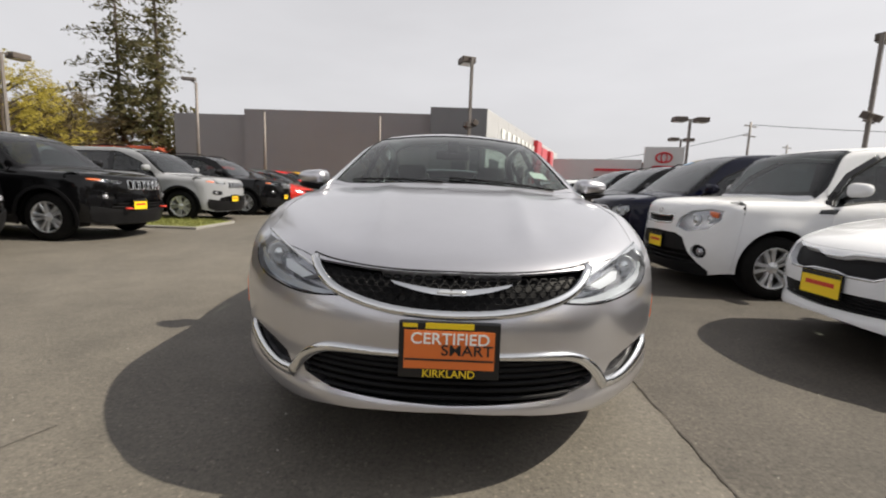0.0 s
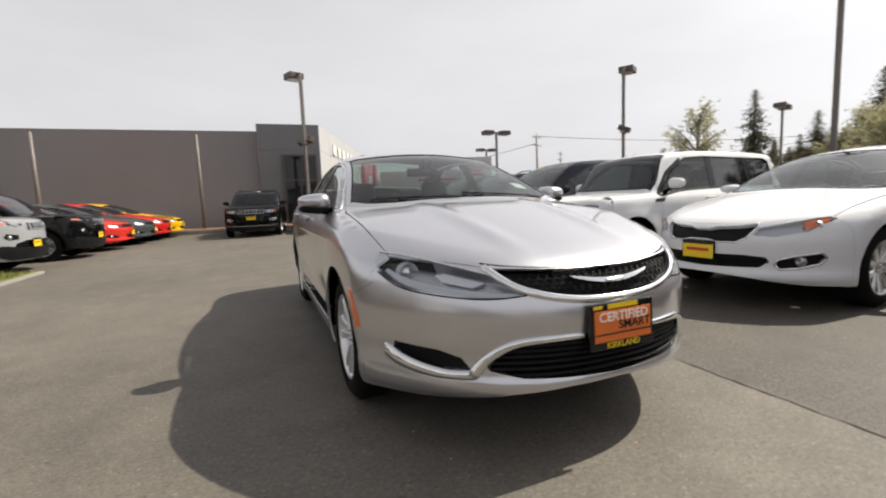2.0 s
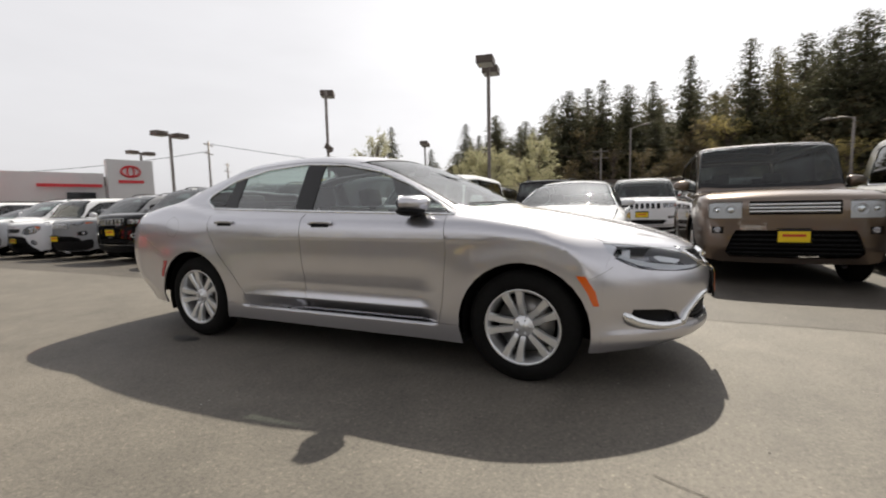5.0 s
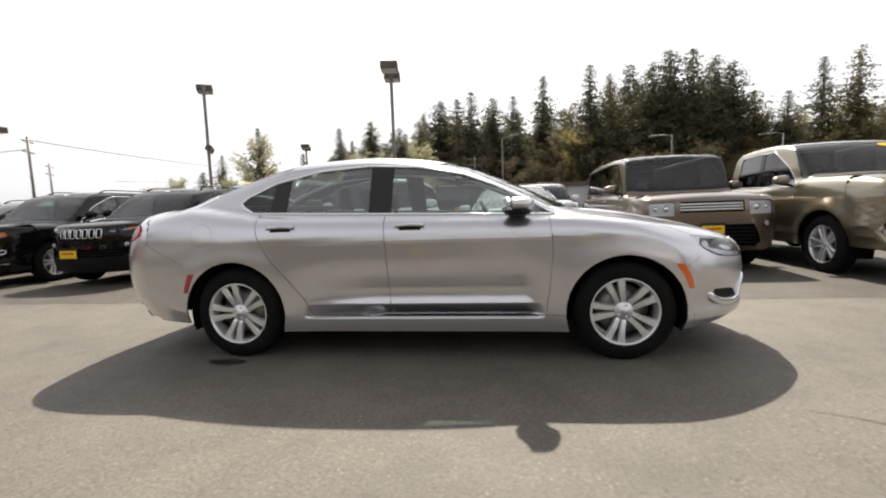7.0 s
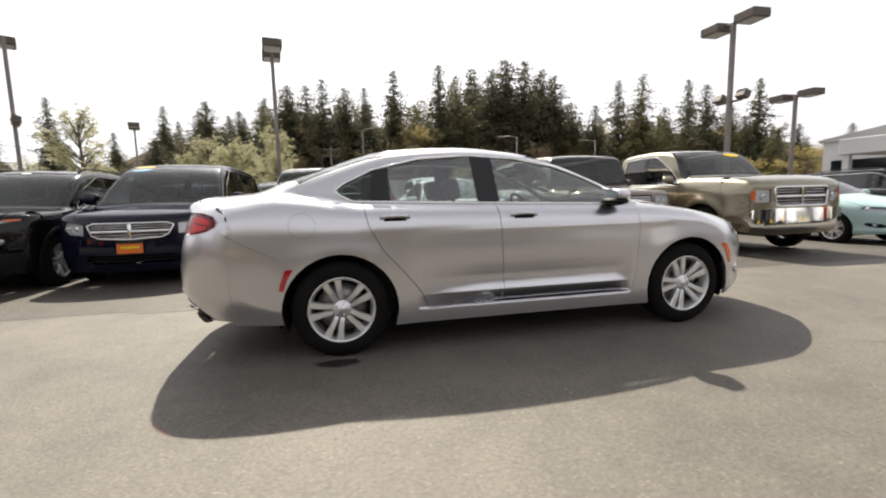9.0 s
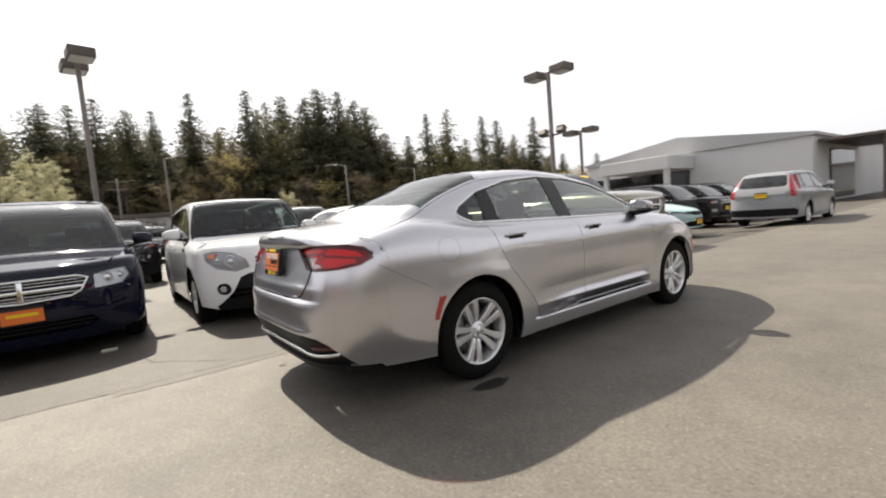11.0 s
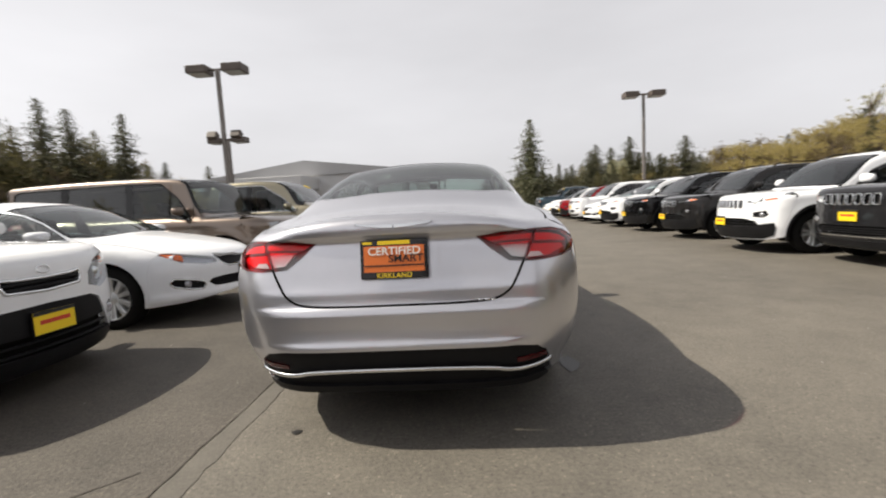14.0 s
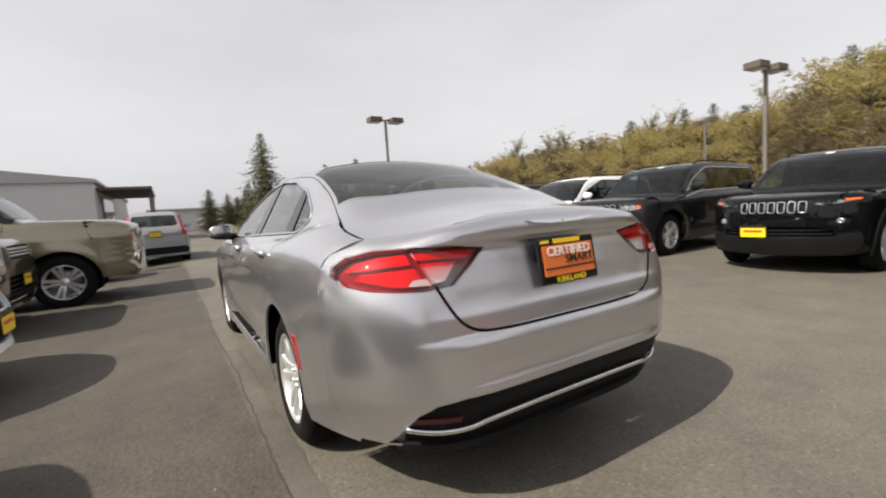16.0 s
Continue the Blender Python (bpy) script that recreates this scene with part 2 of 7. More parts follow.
def asphalt():
    """Lot surface: worn brown-grey asphalt, a coarser greyer pour east of the joint, stains and loose grit."""
    m = base_material("asphalt", (0.14, 0.13, 0.12), 0.7)
    tc = nd(m, "ShaderNodeTexCoord")
    n1 = nd(m, "ShaderNodeTexNoise", Scale=0.35, Detail=5.0, Roughness=0.6)
    n2 = nd(m, "ShaderNodeTexNoise", Scale=2.2, Detail=9.0, Roughness=0.78)
    n3 = nd(m, "ShaderNodeTexNoise", Scale=46.0, Detail=4.0, Roughness=0.85)
    v = nd(m, "ShaderNodeTexVoronoi", Scale=70.0)
    for n in (n1, n2, n3, v):
        link(m, tc.outputs["Object"], n.inputs["Vector"])
    sep = nd(m, "ShaderNodeSeparateXYZ")
    link(m, tc.outputs["Object"], sep.inputs["Vector"])
    side = nd(m, "ShaderNodeMapRange", From_Min=1.0, From_Max=1.06)
    link(m, sep.outputs["X"], side.inputs["Value"])
    ca, cb = nd(m, "ShaderNodeValToRGB"), nd(m, "ShaderNodeValToRGB")
    ca.color_ramp.elements[0].position, ca.color_ramp.elements[1].position = 0.33, 0.68
    ca.color_ramp.elements[0].color, ca.color_ramp.elements[1].color = (0.076, 0.069, 0.059, 1), (0.176, 0.159, 0.134, 1)
    cb.color_ramp.elements[0].position, cb.color_ramp.elements[1].position = 0.3, 0.72
    cb.color_ramp.elements[0].color, cb.color_ramp.elements[1].color = (0.033, 0.029, 0.0243, 1), (0.113, 0.099, 0.084, 1)
    mixn = nd(m, "ShaderNodeMix", Factor=0.55)
    link(m, n1.outputs["Fac"], mixn.inputs["A"])
    link(m, n2.outputs["Fac"], mixn.inputs["B"])
    for r in (ca, cb):
        link(m, mixn.outputs["Result"], r.inputs["Fac"])
    two = nd(m, "ShaderNodeMix")
    two.data_type = "RGBA"
    link(m, side.outputs["Result"], two.inputs["Factor"])
    link(m, ca.outputs["Color"], two.inputs["A"])
    link(m, cb.outputs["Color"], two.inputs["B"])
    grit = nd(m, "ShaderNodeValToRGB")
    e = grit.color_ramp.elements
    e[0].position, e[0].color = 0.34, (0.42, 0.42, 0.42, 1)
    e[1].position, e[1].color = 0.68, (1.6, 1.585, 1.55, 1)
    link(m, n3.outputs["Fac"], grit.inputs["Fac"])
    mul = nd(m, "ShaderNodeMix")
    mul.data_type, mul.blend_type = "RGBA", "MULTIPLY"
    coarse = nd(m, "ShaderNodeMapRange", To_Min=0.55, To_Max=1.0)
    link(m, side.outputs["Result"], coarse.inputs["Value"])
    link(m, coarse.outputs["Result"], mul.inputs["Factor"])
    link(m, two.outputs["Result"], mul.inputs["A"])
    link(m, grit.outputs["Color"], mul.inputs["B"])
    # single light and dark stones in the worn surface
    vs = nd(m, "ShaderNodeTexVoronoi", Scale=105.0)
    link(m, tc.outputs["Object"], vs.inputs["Vector"])
    sc = nd(m, "ShaderNodeSeparateColor")
    link(m, vs.outputs["Color"], sc.inputs["Color"])
    stone = nd(m, "ShaderNodeValToRGB")
    stone.color_ramp.interpolation = "CONSTANT"
    stone.color_ramp.elements[0].color = (0.5, 0.5, 0.5, 1)
    stone.color_ramp.elements[1].position, stone.color_ramp.elements[1].color = 0.03, (1, 1, 1, 1)
    el_ = stone.color_ramp.elements.new(0.98)
    el_.color = (1.9, 1.86, 1.8, 1)
    link(m, sc.outputs["Red"], stone.inputs["Fac"])
    mul2 = nd(m, "ShaderNodeMix")
    mul2.data_type, mul2.blend_type = "RGBA", "MULTIPLY"
    mul2.inputs["Factor"].default_value = 0.55
    link(m, mul.outputs["Result"], mul2.inputs["A"])
    link(m, stone.outputs["Color"], mul2.inputs["B"])
    link(m, mul2.outputs["Result"], bsdf(m).inputs["Base Color"])
    bp = nd(m, "ShaderNodeBump", Strength=0.5, Distance=0.006)
    link(m, n3.outputs["Fac"], bp.inputs["Height"])
    bp2 = nd(m, "ShaderNodeBump", Strength=0.25, Distance=0.004)
    link(m, v.outputs["Distance"], bp2.inputs["Height"])
    link(m, bp.outputs["Normal"], bp2.inputs["Normal"])
    link(m, bp2.outputs["Normal"], bsdf(m).inputs["Normal"])
    return m


M["asphalt"] = asphalt()


# ---- geometry helpers ----
def mesh_of(name, verts, faces, mat, normals=None, smooth=True):
    me = bpy.data.meshes.new(name)
    me.from_pydata([tuple(map(float, v)) for v in verts], [], [tuple(map(int, f)) for f in faces])
    me.materials.append(mat)
    if smooth:
        me.polygons.foreach_set("use_smooth", [True] * len(me.polygons))
    if normals is not None:
        me.normals_split_custom_set_from_vertices([tuple(map(float, n)) for n in normals])
    return me


def part(name, me, parent, label="", at=None):
    """A mesh as one object under a thing or a part."""
    ob = new(name, me)
    ob.parent = parent
    if at is not None:
        ob.matrix_basis = at
    if label:
        tagged(ob, label)
    return ob


def bm_mesh(name, bm, mat, smooth=False):
    me = bpy.data.meshes.new(name)
    bmesh.ops.recalc_face_normals(bm, faces=bm.faces)
    bm.to_mesh(me)
    bm.free()
    me.materials.append(mat)
    if smooth:
        me.polygons.foreach_set("use_smooth", [True] * len(me.polygons))
    return me


def box_into(bm, lo, hi, bevel=0.0, m=None):
    d = [b - a for a, b in zip(lo, hi)]
    c = [(a + b) / 2 for a, b in zip(lo, hi)]
    r = bmesh.ops.create_cube(bm, size=1.0, matrix=Matrix.Translation(c) @ Matrix.Diagonal((*d, 1)))
    vs = r["verts"]
    if bevel:
        es = list({e for v in vs for e in v.link_edges})
        r = bmesh.ops.bevel(bm, geom=es, offset=bevel, segments=2, affect="EDGES", profile=0.6)
        vs = list({v for f in r["faces"] for v in f.verts} | {v for v in vs if v.is_valid})
    if m is not None:
        bmesh.ops.transform(bm, matrix=m, verts=vs)
    return vs


def box(name, lo, hi, mat, bevel=0.0, m=None):
    bm = bmesh.new()
    box_into(bm, lo, hi, bevel, m)
    return bm_mesh(name, bm, mat)


def lathe(profile, n=40, axis="x"):
    """Verts and faces of a profile of (offset along the axis, radius) turned round it."""
    V, F = [], []
    k = len(profile)
    for i in range(n):
        a = 2 * math.pi * i / n
        for o, r in profile:
            V.append((o, r * math.cos(a), r * math.sin(a)) if axis == "x" else (r * math.cos(a), r * math.sin(a), o))
    for i in range(n):
        for j in range(k - 1):
            p, q = i * k + j, ((i + 1) % n) * k + j
            F.append((p, q, q + 1, p + 1))
    return V, F


def tube(pts, radius, n=6, closed=False, flat=1.0, normals=None):
    """A bar along a line of points; flat squeezes it along the given normals."""
    P = np.array(pts, float)
    k = len(P)
    if closed:
        T = np.roll(P, -1, 0) - np.roll(P, 1, 0)
    else:
        T = np.gradient(P, axis=0)
    T /= np.linalg.norm(T, axis=1)[:, None] + 1e-9
    N = np.array(normals, float) if normals is not None else np.tile((0.0, 0.0, 1.0), (k, 1))
    N = N - (N * T).sum(1)[:, None] * T
    bad = np.linalg.norm(N, axis=1) < 1e-3
    N[bad] = np.cross(T[bad], (1.0, 0.3, 0.2))
    N /= np.linalg.norm(N, axis=1)[:, None]
    B = np.cross(T, N)
    R = np.broadcast_to(np.asarray(radius, float), (k,))
    V, F = [], []
    for i in range(k):
        for j in range(n):
            a = 2 * math.pi * j / n
            V.append(P[i] + R[i] * (math.cos(a) * B[i] + flat * math.sin(a) * N[i]))
    for i in range(k if closed else k - 1):
        for j in range(n):
            a, b = i * n + j, i * n + (j + 1) % n
            c, d = ((i + 1) % k) * n + j, ((i + 1) % k) * n + (j + 1) % n
            F.append((a, b, d, c))
    if not closed:
        F += [tuple(range(n))[::-1], tuple(range((k - 1) * n, k * n))]
    return V, F


def join(*pieces):
    V, F = [], []
    for v, f in pieces:
        o = len(V)
        V += [tuple(p) for p in v]
        F += [tuple(i + o for i in q) for q in f]
    return V, F


def moved(piece, m):
    v, f = piece
    return [tuple(m @ Vector(p)) for p in v], f


def pch(points):
    """A smooth line through points that never overshoots them (monotone cubic)."""
    p = np.array(points, float)
    x, y = p[:, 0], p[:, 1]
    h = np.diff(x)
    d = np.diff(y) / h
    s = np.zeros(len(x))
    if len(x) > 2:
        w1, w2 = 2 * h[1:] + h[:-1], h[1:] + 2 * h[:-1]
        ok = d[1:] * d[:-1] > 0
        with np.errstate(divide="ignore", invalid="ignore"):
            s[1:-1] = np.where(ok, (w1 + w2) / (w1 / d[:-1] + w2 / d[1:]), 0)
    s[0], s[-1] = d[0], d[-1]

    def value(q):
        q = np.asarray(q, float)
        i = np.clip(np.searchsorted(x, q) - 1, 0, len(h) - 1)
        t = (q - x[i]) / h[i]
        out = q < x[0]
        over = q > x[-1]
        tc = np.clip(t, 0, 1)
        r = ((1 + 2 * tc) * (1 - tc) ** 2 * y[i] + tc * (1 - tc) ** 2 * h[i] * s[i]
             + tc * tc * (3 - 2 * tc) * y[i + 1] + tc * tc * (tc - 1) * h[i] * s[i + 1])
        r = np.where(out, y[0] + s[0] * (q - x[0]), r)
        return np.where(over, y[-1] + s[-1] * (q - x[-1]), r)
    return value


def smax(a, b, k):
    h = np.maximum(k - np.abs(a - b), 0) / k
    return np.maximum(a, b) + h * h * k * 0.25


def smin(a, b, k):
    return -smax(-a, -b, k)


scoop_line = pch([(0.1, 0.0), (0.3165, 0.0), (0.3195, 0.9), (0.33, 0.82), (0.398, 0.04), (0.402, 0.0), (0.41, 0.05), (0.44, 0.24), (0.47, 0.34), (0.5, 0.36), (0.55, 0.26), (0.61, 0.12), (0.68, 0.03), (0.74, 0.0), (2.0, 0.0)])


def field(s):
    """The car's skin as the zero of a smooth function of x, y, z."""
    low, cab, side = pch(s["low"]), pch(s["cab"]), pch(s["side"])
    fro, rea, plan = pch(s["front"]), pch(s["rear"]), pch(s["plan"])
    w, zb, zr, wb, wr = s["w"], s["zb"], s["zr"], s["wb"], s["wr"]
    cplan = pch(s["cplan"])
    rea2 = pch(s["rear2"]) if s.get("rear2") else None
    corner = pch(s["rcorner"]) if s.get("rcorner") else None

    def f(x, y, z):
        ax = np.abs(x)
        u = ax / w
        sd = ax - side(z) * plan(y)
        for y0, y1, z0, dz, a in s.get("crease", ()):
            m = np.clip((y - y0) / 0.25, 0, 1) * np.clip((y1 - y) / 0.25, 0, 1)
            sd = sd - a * m * np.exp(-((z - z0) / dz) ** 2)
        for ya, za, ra, a in s.get("flare", ()):
            d = np.hypot(y - ya, z - za)
            sd = sd - a * np.exp(-np.maximum(d - ra, 0) ** 2 / 0.012)
        if s.get("scoop"):
            y0, y1 = s["scoop"]
            sd = sd + 0.06 * scoop_line(z) * np.clip((y - y0) / 0.12, 0, 1) * np.clip((y1 - y) / 0.5, 0, 1) ** 0.6
        top = z - low(y) + s["crown"] * u ** 2
        if s.get("hero"):
            top = top + 0.09 * u ** 2 * np.clip((y - 1.75) / 0.55, 0, 1)
            top = top - 0.011 * np.exp(-((ax - 0.36 - 0.08 * (y + 1.2)) / 0.06) ** 2) * np.clip((-1.0 - y) / 0.3, 0, 1) * np.clip((y + 2.25) / 0.3, 0, 1)
        fr = fro(z) + s["fa"] * u ** s["fp"] - y
        back = rea(z)
        if rea2 is not None:
            b = np.clip((u - 0.5) / 0.3, 0, 1)
            back = back + (rea2(z) - back) * b * b * (3 - 2 * b)
        rr = y - back + (corner(z) if corner else s["ra"]) * u ** s["rp"]
        lo = smax(smax(sd, top, s.get("ks", 0.09)), smax(fr, rr, 0.01), s.get("kf", 0.06))
        cs = (ax - (wb + (wr - wb) * np.clip((z - zb) / (zr - zb), -0.6, 1.5)) * cplan(y)) * 0.95
        ct = z - cab(y) + s["ccrown"] * (ax / wr) ** 2
        cb = np.maximum(smax(cs, ct, s.get("kc", 0.1)), np.maximum(np.maximum(fr, rr) - 0.05, zb - 0.14 - z))
        return smin(lo, cb, 0.035)
    return f


class Skin:
    """Lifts flat outlines onto a car's skin: side outlines are (y, z), top ones (x, y), front and rear ones (x, z)."""

    def __init__(self, s):
        self.f = field(s)
        self.span = {"side": (0.0, 1.6), "top": (0.4, 2.6), "front": (s["yF"] - 0.3, -3.8), "rear": (s["yR"] + 0.42, 4.2)}

    def point(self, P, mode, t):
        if mode == "side":
            return t, P[:, 0], P[:, 1]
        if mode == "top":
            return P[:, 0], P[:, 1], t
        return P[:, 0], t, P[:, 1]

    def lift(self, P, mode, sgn=1):
        P = np.array(P, float)
        a, b = (np.full(len(P), v) for v in self.span[mode])
        for _ in range(34):
            c = (a + b) / 2
            inside = self.f(*self.point(P, mode, c)) < 0
            a, b = np.where(inside, c, a), np.where(inside, b, c)
        Q = np.stack(self.point(P, mode, a), 1)
        if mode == "side":
            Q[:, 0] *= sgn
        return Q

    def normal(self, Q, e=0.004):
        x, y, z = Q.T
        n = np.stack([self.f(x + e, y, z) - self.f(x - e, y, z), self.f(x, y + e, z) - self.f(x, y - e, z),
                      self.f(x, y, z + e) - self.f(x, y, z - e)], 1)
        return n / (np.linalg.norm(n, axis=1)[:, None] + 1e-9)


def dense(P, step, closed=True):
    P = np.array(P, float)
    out = []
    for i in range(len(P) if closed else len(P) - 1):
        a, b = P[i], P[(i + 1) % len(P)]
        k = max(1, int(math.ceil(np.linalg.norm(b - a) / step)))
        out += [a + (b - a) * j / k for j in range(k)]
    if not closed:
        out.append(P[-1])
    return np.array(out)


def rounded(P, closed=True, times=2):
    """Cuts the corners of an outline, twice over, so that it runs smoothly."""
    P = np.array(P, float)
    for _ in range(times):
        Q = np.roll(P, -1, 0) if closed else None
        if closed:
            P = np.stack([0.75 * P + 0.25 * Q, 0.25 * P + 0.75 * Q], 1).reshape(-1, P.shape[1])
        else:
            A, B = P[:-1], P[1:]
            P = np.concatenate([P[:1], np.stack([0.75 * A + 0.25 * B, 0.25 * A + 0.75 * B], 1).reshape(-1, P.shape[1])[1:-1], P[-1:]])
    return P


def within(P, poly):
    x, y = P[:, 0], P[:, 1]
    c = np.zeros(len(P), bool)
    a, b = poly, np.roll(poly, -1, 0)
    for (x1, y1), (x2, y2) in zip(a, b):
        if y1 != y2:
            c ^= ((y1 > y) != (y2 > y)) & (x < (x2 - x1) * (y - y1) / (y2 - y1) + x1)
    return c


def shrunk(P, d):
    """An outline drawn in by d."""
    P = np.array(P, float)
    area = 0.5 * np.sum(P[:, 0] * np.roll(P[:, 1], -1) - P[:, 1] * np.roll(P[:, 0], -1))
    T = np.roll(P, -1, 0) - np.roll(P, 1, 0)
    T /= np.linalg.norm(T, axis=1)[:, None] + 1e-9
    N = np.stack([-T[:, 1], T[:, 0]], 1) * (1 if area > 0 else -1)
    return P + d * N


def panel(skin, poly, mode, step, off=0.0, rim=0.012, gap=0.002, holes=(), sgn=1):
    """Verts, faces and normals of a sheet on the skin inside an outline, with its edges turned in."""
    poly = shrunk(dense(poly, step), gap)
    holes = [shrunk(dense(h, step), -gap) for h in holes]
    loops = [poly, *holes]
    lo, hi = poly.min(0), poly.max(0)
    gx, gy = np.meshgrid(np.arange(lo[0], hi[0], step), np.arange(lo[1], hi[1], step * 0.87))
    gx = gx + (np.arange(gx.shape[0]) % 2)[:, None] * step * 0.5
    G = np.stack([gx.ravel(), gy.ravel()], 1)
    keep = within(G, poly)
    for h in holes:
        keep &= ~within(G, h)
    G = G[keep]
    B = np.concatenate(loops)
    if len(G):
        near = np.full(len(G), 9.0)
        for i in range(0, len(B), 200):
            near = np.minimum(near, np.linalg.norm(G[:, None] - B[None, i:i + 200], axis=2).min(1))
        G = G[near > 0.45 * step]
    pts = np.concatenate([B, G]) if len(G) else B
    edges, o = [], 0
    for l in loops:
        edges += [(o + i, o + (i + 1) % len(l)) for i in range(len(l))]
        o += len(l)
    v, _, fs, *_ = geo.delaunay_2d_cdt([Vector(p) for p in pts], edges, [], 0, 1e-6, False)
    P = np.array([tuple(p) for p in v])
    F = np.array([tuple(q) for q in fs])
    C = P[F].mean(1)
    ok = within(C, poly)
    for h in holes:
        ok &= ~within(C, h)
    F = F[ok]
    Q = skin.lift(P, mode, sgn)
    N = skin.normal(Q)
    fn = np.cross(Q[F[:, 1]] - Q[F[:, 0]], Q[F[:, 2]] - Q[F[:, 0]])
    flip = (fn * N[F[:, 0]]).sum(1) < 0
    F[flip] = F[flip][:, ::-1]
    Q = Q + off * N
    V, NN, FF = list(Q), list(N), [tuple(q) for q in F]
    if rim:
        count = {}
        for q in F:
            for a, b in ((q[0], q[1]), (q[1], q[2]), (q[2], q[0])):
                count[(a, b)] = 1
        for (a, b) in [e for e in count if (e[1], e[0]) not in count]:
            k = len(V)
            t = Q[b] - Q[a]
            n = np.cross(t, N[a])
            n /= np.linalg.norm(n) + 1e-9
            V += [Q[a], Q[b], Q[b] - rim * N[b], Q[a] - rim * N[a]]
            NN += [n] * 4
            FF.append((k + 1, k, k + 3, k + 2))
    return V, FF, NN


# ---- vehicles ----
def put(ob_list, color):
    for o in ob_list:
        o.color = (*color, 1)


def runs(P, poly):
    """The stretches of a line of points that lie inside an outline."""
    inside = within(P, np.array(poly, float))
    out, cur = [], []
    for p, i in zip(P, inside):
        if i:
            cur.append(p)
        elif cur:
            out.append(np.array(cur))
            cur = []
    if cur:
        out.append(np.array(cur))
    return [r for r in out if len(r) > 2]


def clipped(poly, a, b, keep_less):
    """The part of a side outline before or behind the line from a to b (top to bottom)."""
    P = np.array(poly, float)
    (ya, za), (yb, zb) = a, b
    d = (P[:, 0] - (yb + (ya - yb) * (P[:, 1] - zb) / (za - zb))) * (1 if keep_less else -1)
    out = []
    for i in range(len(P)):
        j = (i + 1) % len(P)
        if d[i] <= 0:
            out.append(P[i])
        if (d[i] <= 0) != (d[j] <= 0):
            out.append(P[i] + (P[j] - P[i]) * d[i] / (d[i] - d[j]))
    return np.array(out)


def mirrored(half):
    """A full outline from its half at x >= 0, from the middle outwards and back."""
    h = [tuple(p) for p in half]
    left = [(-x, z) for x, z in h[::-1]]
    return np.array([p for i, p in enumerate(h + left) if not (abs(p[0]) < 1e-6 and i >= len(h))])


def arc(yc, zc, r, a0, a1, n=18):
    return [(yc + r * math.cos(radians(a)), zc + r * math.sin(radians(a))) for a in np.linspace(a0, a1, n)]


def wheel_meshes(R, rim, width, spokes, twin, mat):
    """Tyre and rim of a wheel whose outer face looks to +x."""
    h = width / 2
    prof = [(-h + 0.02, rim * 0.97), (-h, rim + 0.012), (-h - 0.004, (R + rim) / 2), (-h + 0.018, R - 0.018), (-h + 0.04, R),
            (-0.03, R + 0.001), (-0.026, R - 0.006), (-0.02, R + 0.001), (0.02, R + 0.001), (0.026, R - 0.006), (0.03, R + 0.001),
            (h - 0.04, R), (h - 0.018, R - 0.018), (h + 0.004, (R + rim) / 2), (h, rim + 0.012), (h - 0.02, rim * 0.97)]
    tyre = mesh_of("tyre", *lathe(prof, 48), M["tyre"])
    pieces = [lathe([(h - 0.006, rim + 0.004), (h - 0.003, rim - 0.003), (h - 0.014, rim - 0.01), (h - 0.05, rim - 0.022), (-h + 0.02, rim - 0.026), (-h + 0.02, rim)], 48)]
    hub = lathe([(h - 0.027, 0.0), (h - 0.028, 0.024), (h - 0.034, 0.028), (h - 0.034, 0.055), (h - 0.04, 0.062), (h - 0.06, 0.068), (h - 0.1, 0.07), (h - 0.1, 0.0)], 24)
    pieces.append(hub)
    flat_from = sum(len(f) for _, f in pieces)
    for i in range(spokes):
        a = 2 * math.pi * (i + 0.5) / spokes
        c, sn = math.cos(a), math.sin(a)
        for k in ((-1, 1) if twin else (0,)):
            V, F = [], []
            for r, off, hw, x in ((0.03, 0.016, 0.014, h - 0.05), (0.075, 0.0225, 0.019, h - 0.034), (0.6 * rim, 0.03, 0.0215, h - 0.022), (rim - 0.03, 0.043, 0.025, h - 0.016), (rim - 0.012, 0.047, 0.031, h - 0.014)):
                off, hw = off * k, hw * (1 if twin else 1.15) * rim / 0.222
                for w, dx in ((-0.72, 0), (0.72, 0), (1.0, -0.01), (0.95, -0.04), (-0.95, -0.04), (-1.0, -0.01)):
                    t = off + w * hw
                    V.append((x + dx, r * c - t * sn, r * sn + t * c))
            for m in range(4):
                F += [(m * 6 + q, m * 6 + (q + 1) % 6, m * 6 + 6 + (q + 1) % 6, m * 6 + 6 + q) for q in range(6)]
            pieces.append((V, F))
    flat_to = sum(len(f) for _, f in pieces)
    for i in range(5):
        a = 2 * math.pi * i / 5
        pieces.append(moved(lathe([(0, 0.0), (0, 0.007), (-0.012, 0.008)], 8), Matrix.Translation((h - 0.024, 0.044 * math.cos(a), 0.044 * math.sin(a)))))
    rimm = mesh_of("rim", *join(*pieces), mat)
    for p in list(rimm.polygons)[flat_from:flat_to]:
        p.use_smooth = False
    disc = mesh_of("brake_disc", *lathe([(h - 0.11, 0.06), (h - 0.11, rim - 0.05), (h - 0.13, rim - 0.05)], 32), M["brake"])
    return tyre, rimm, disc


M["brake"] = base_material("brake_disc_steel", (0.3, 0.29, 0.28), 0.4, 0.9)
WHEELS = {}


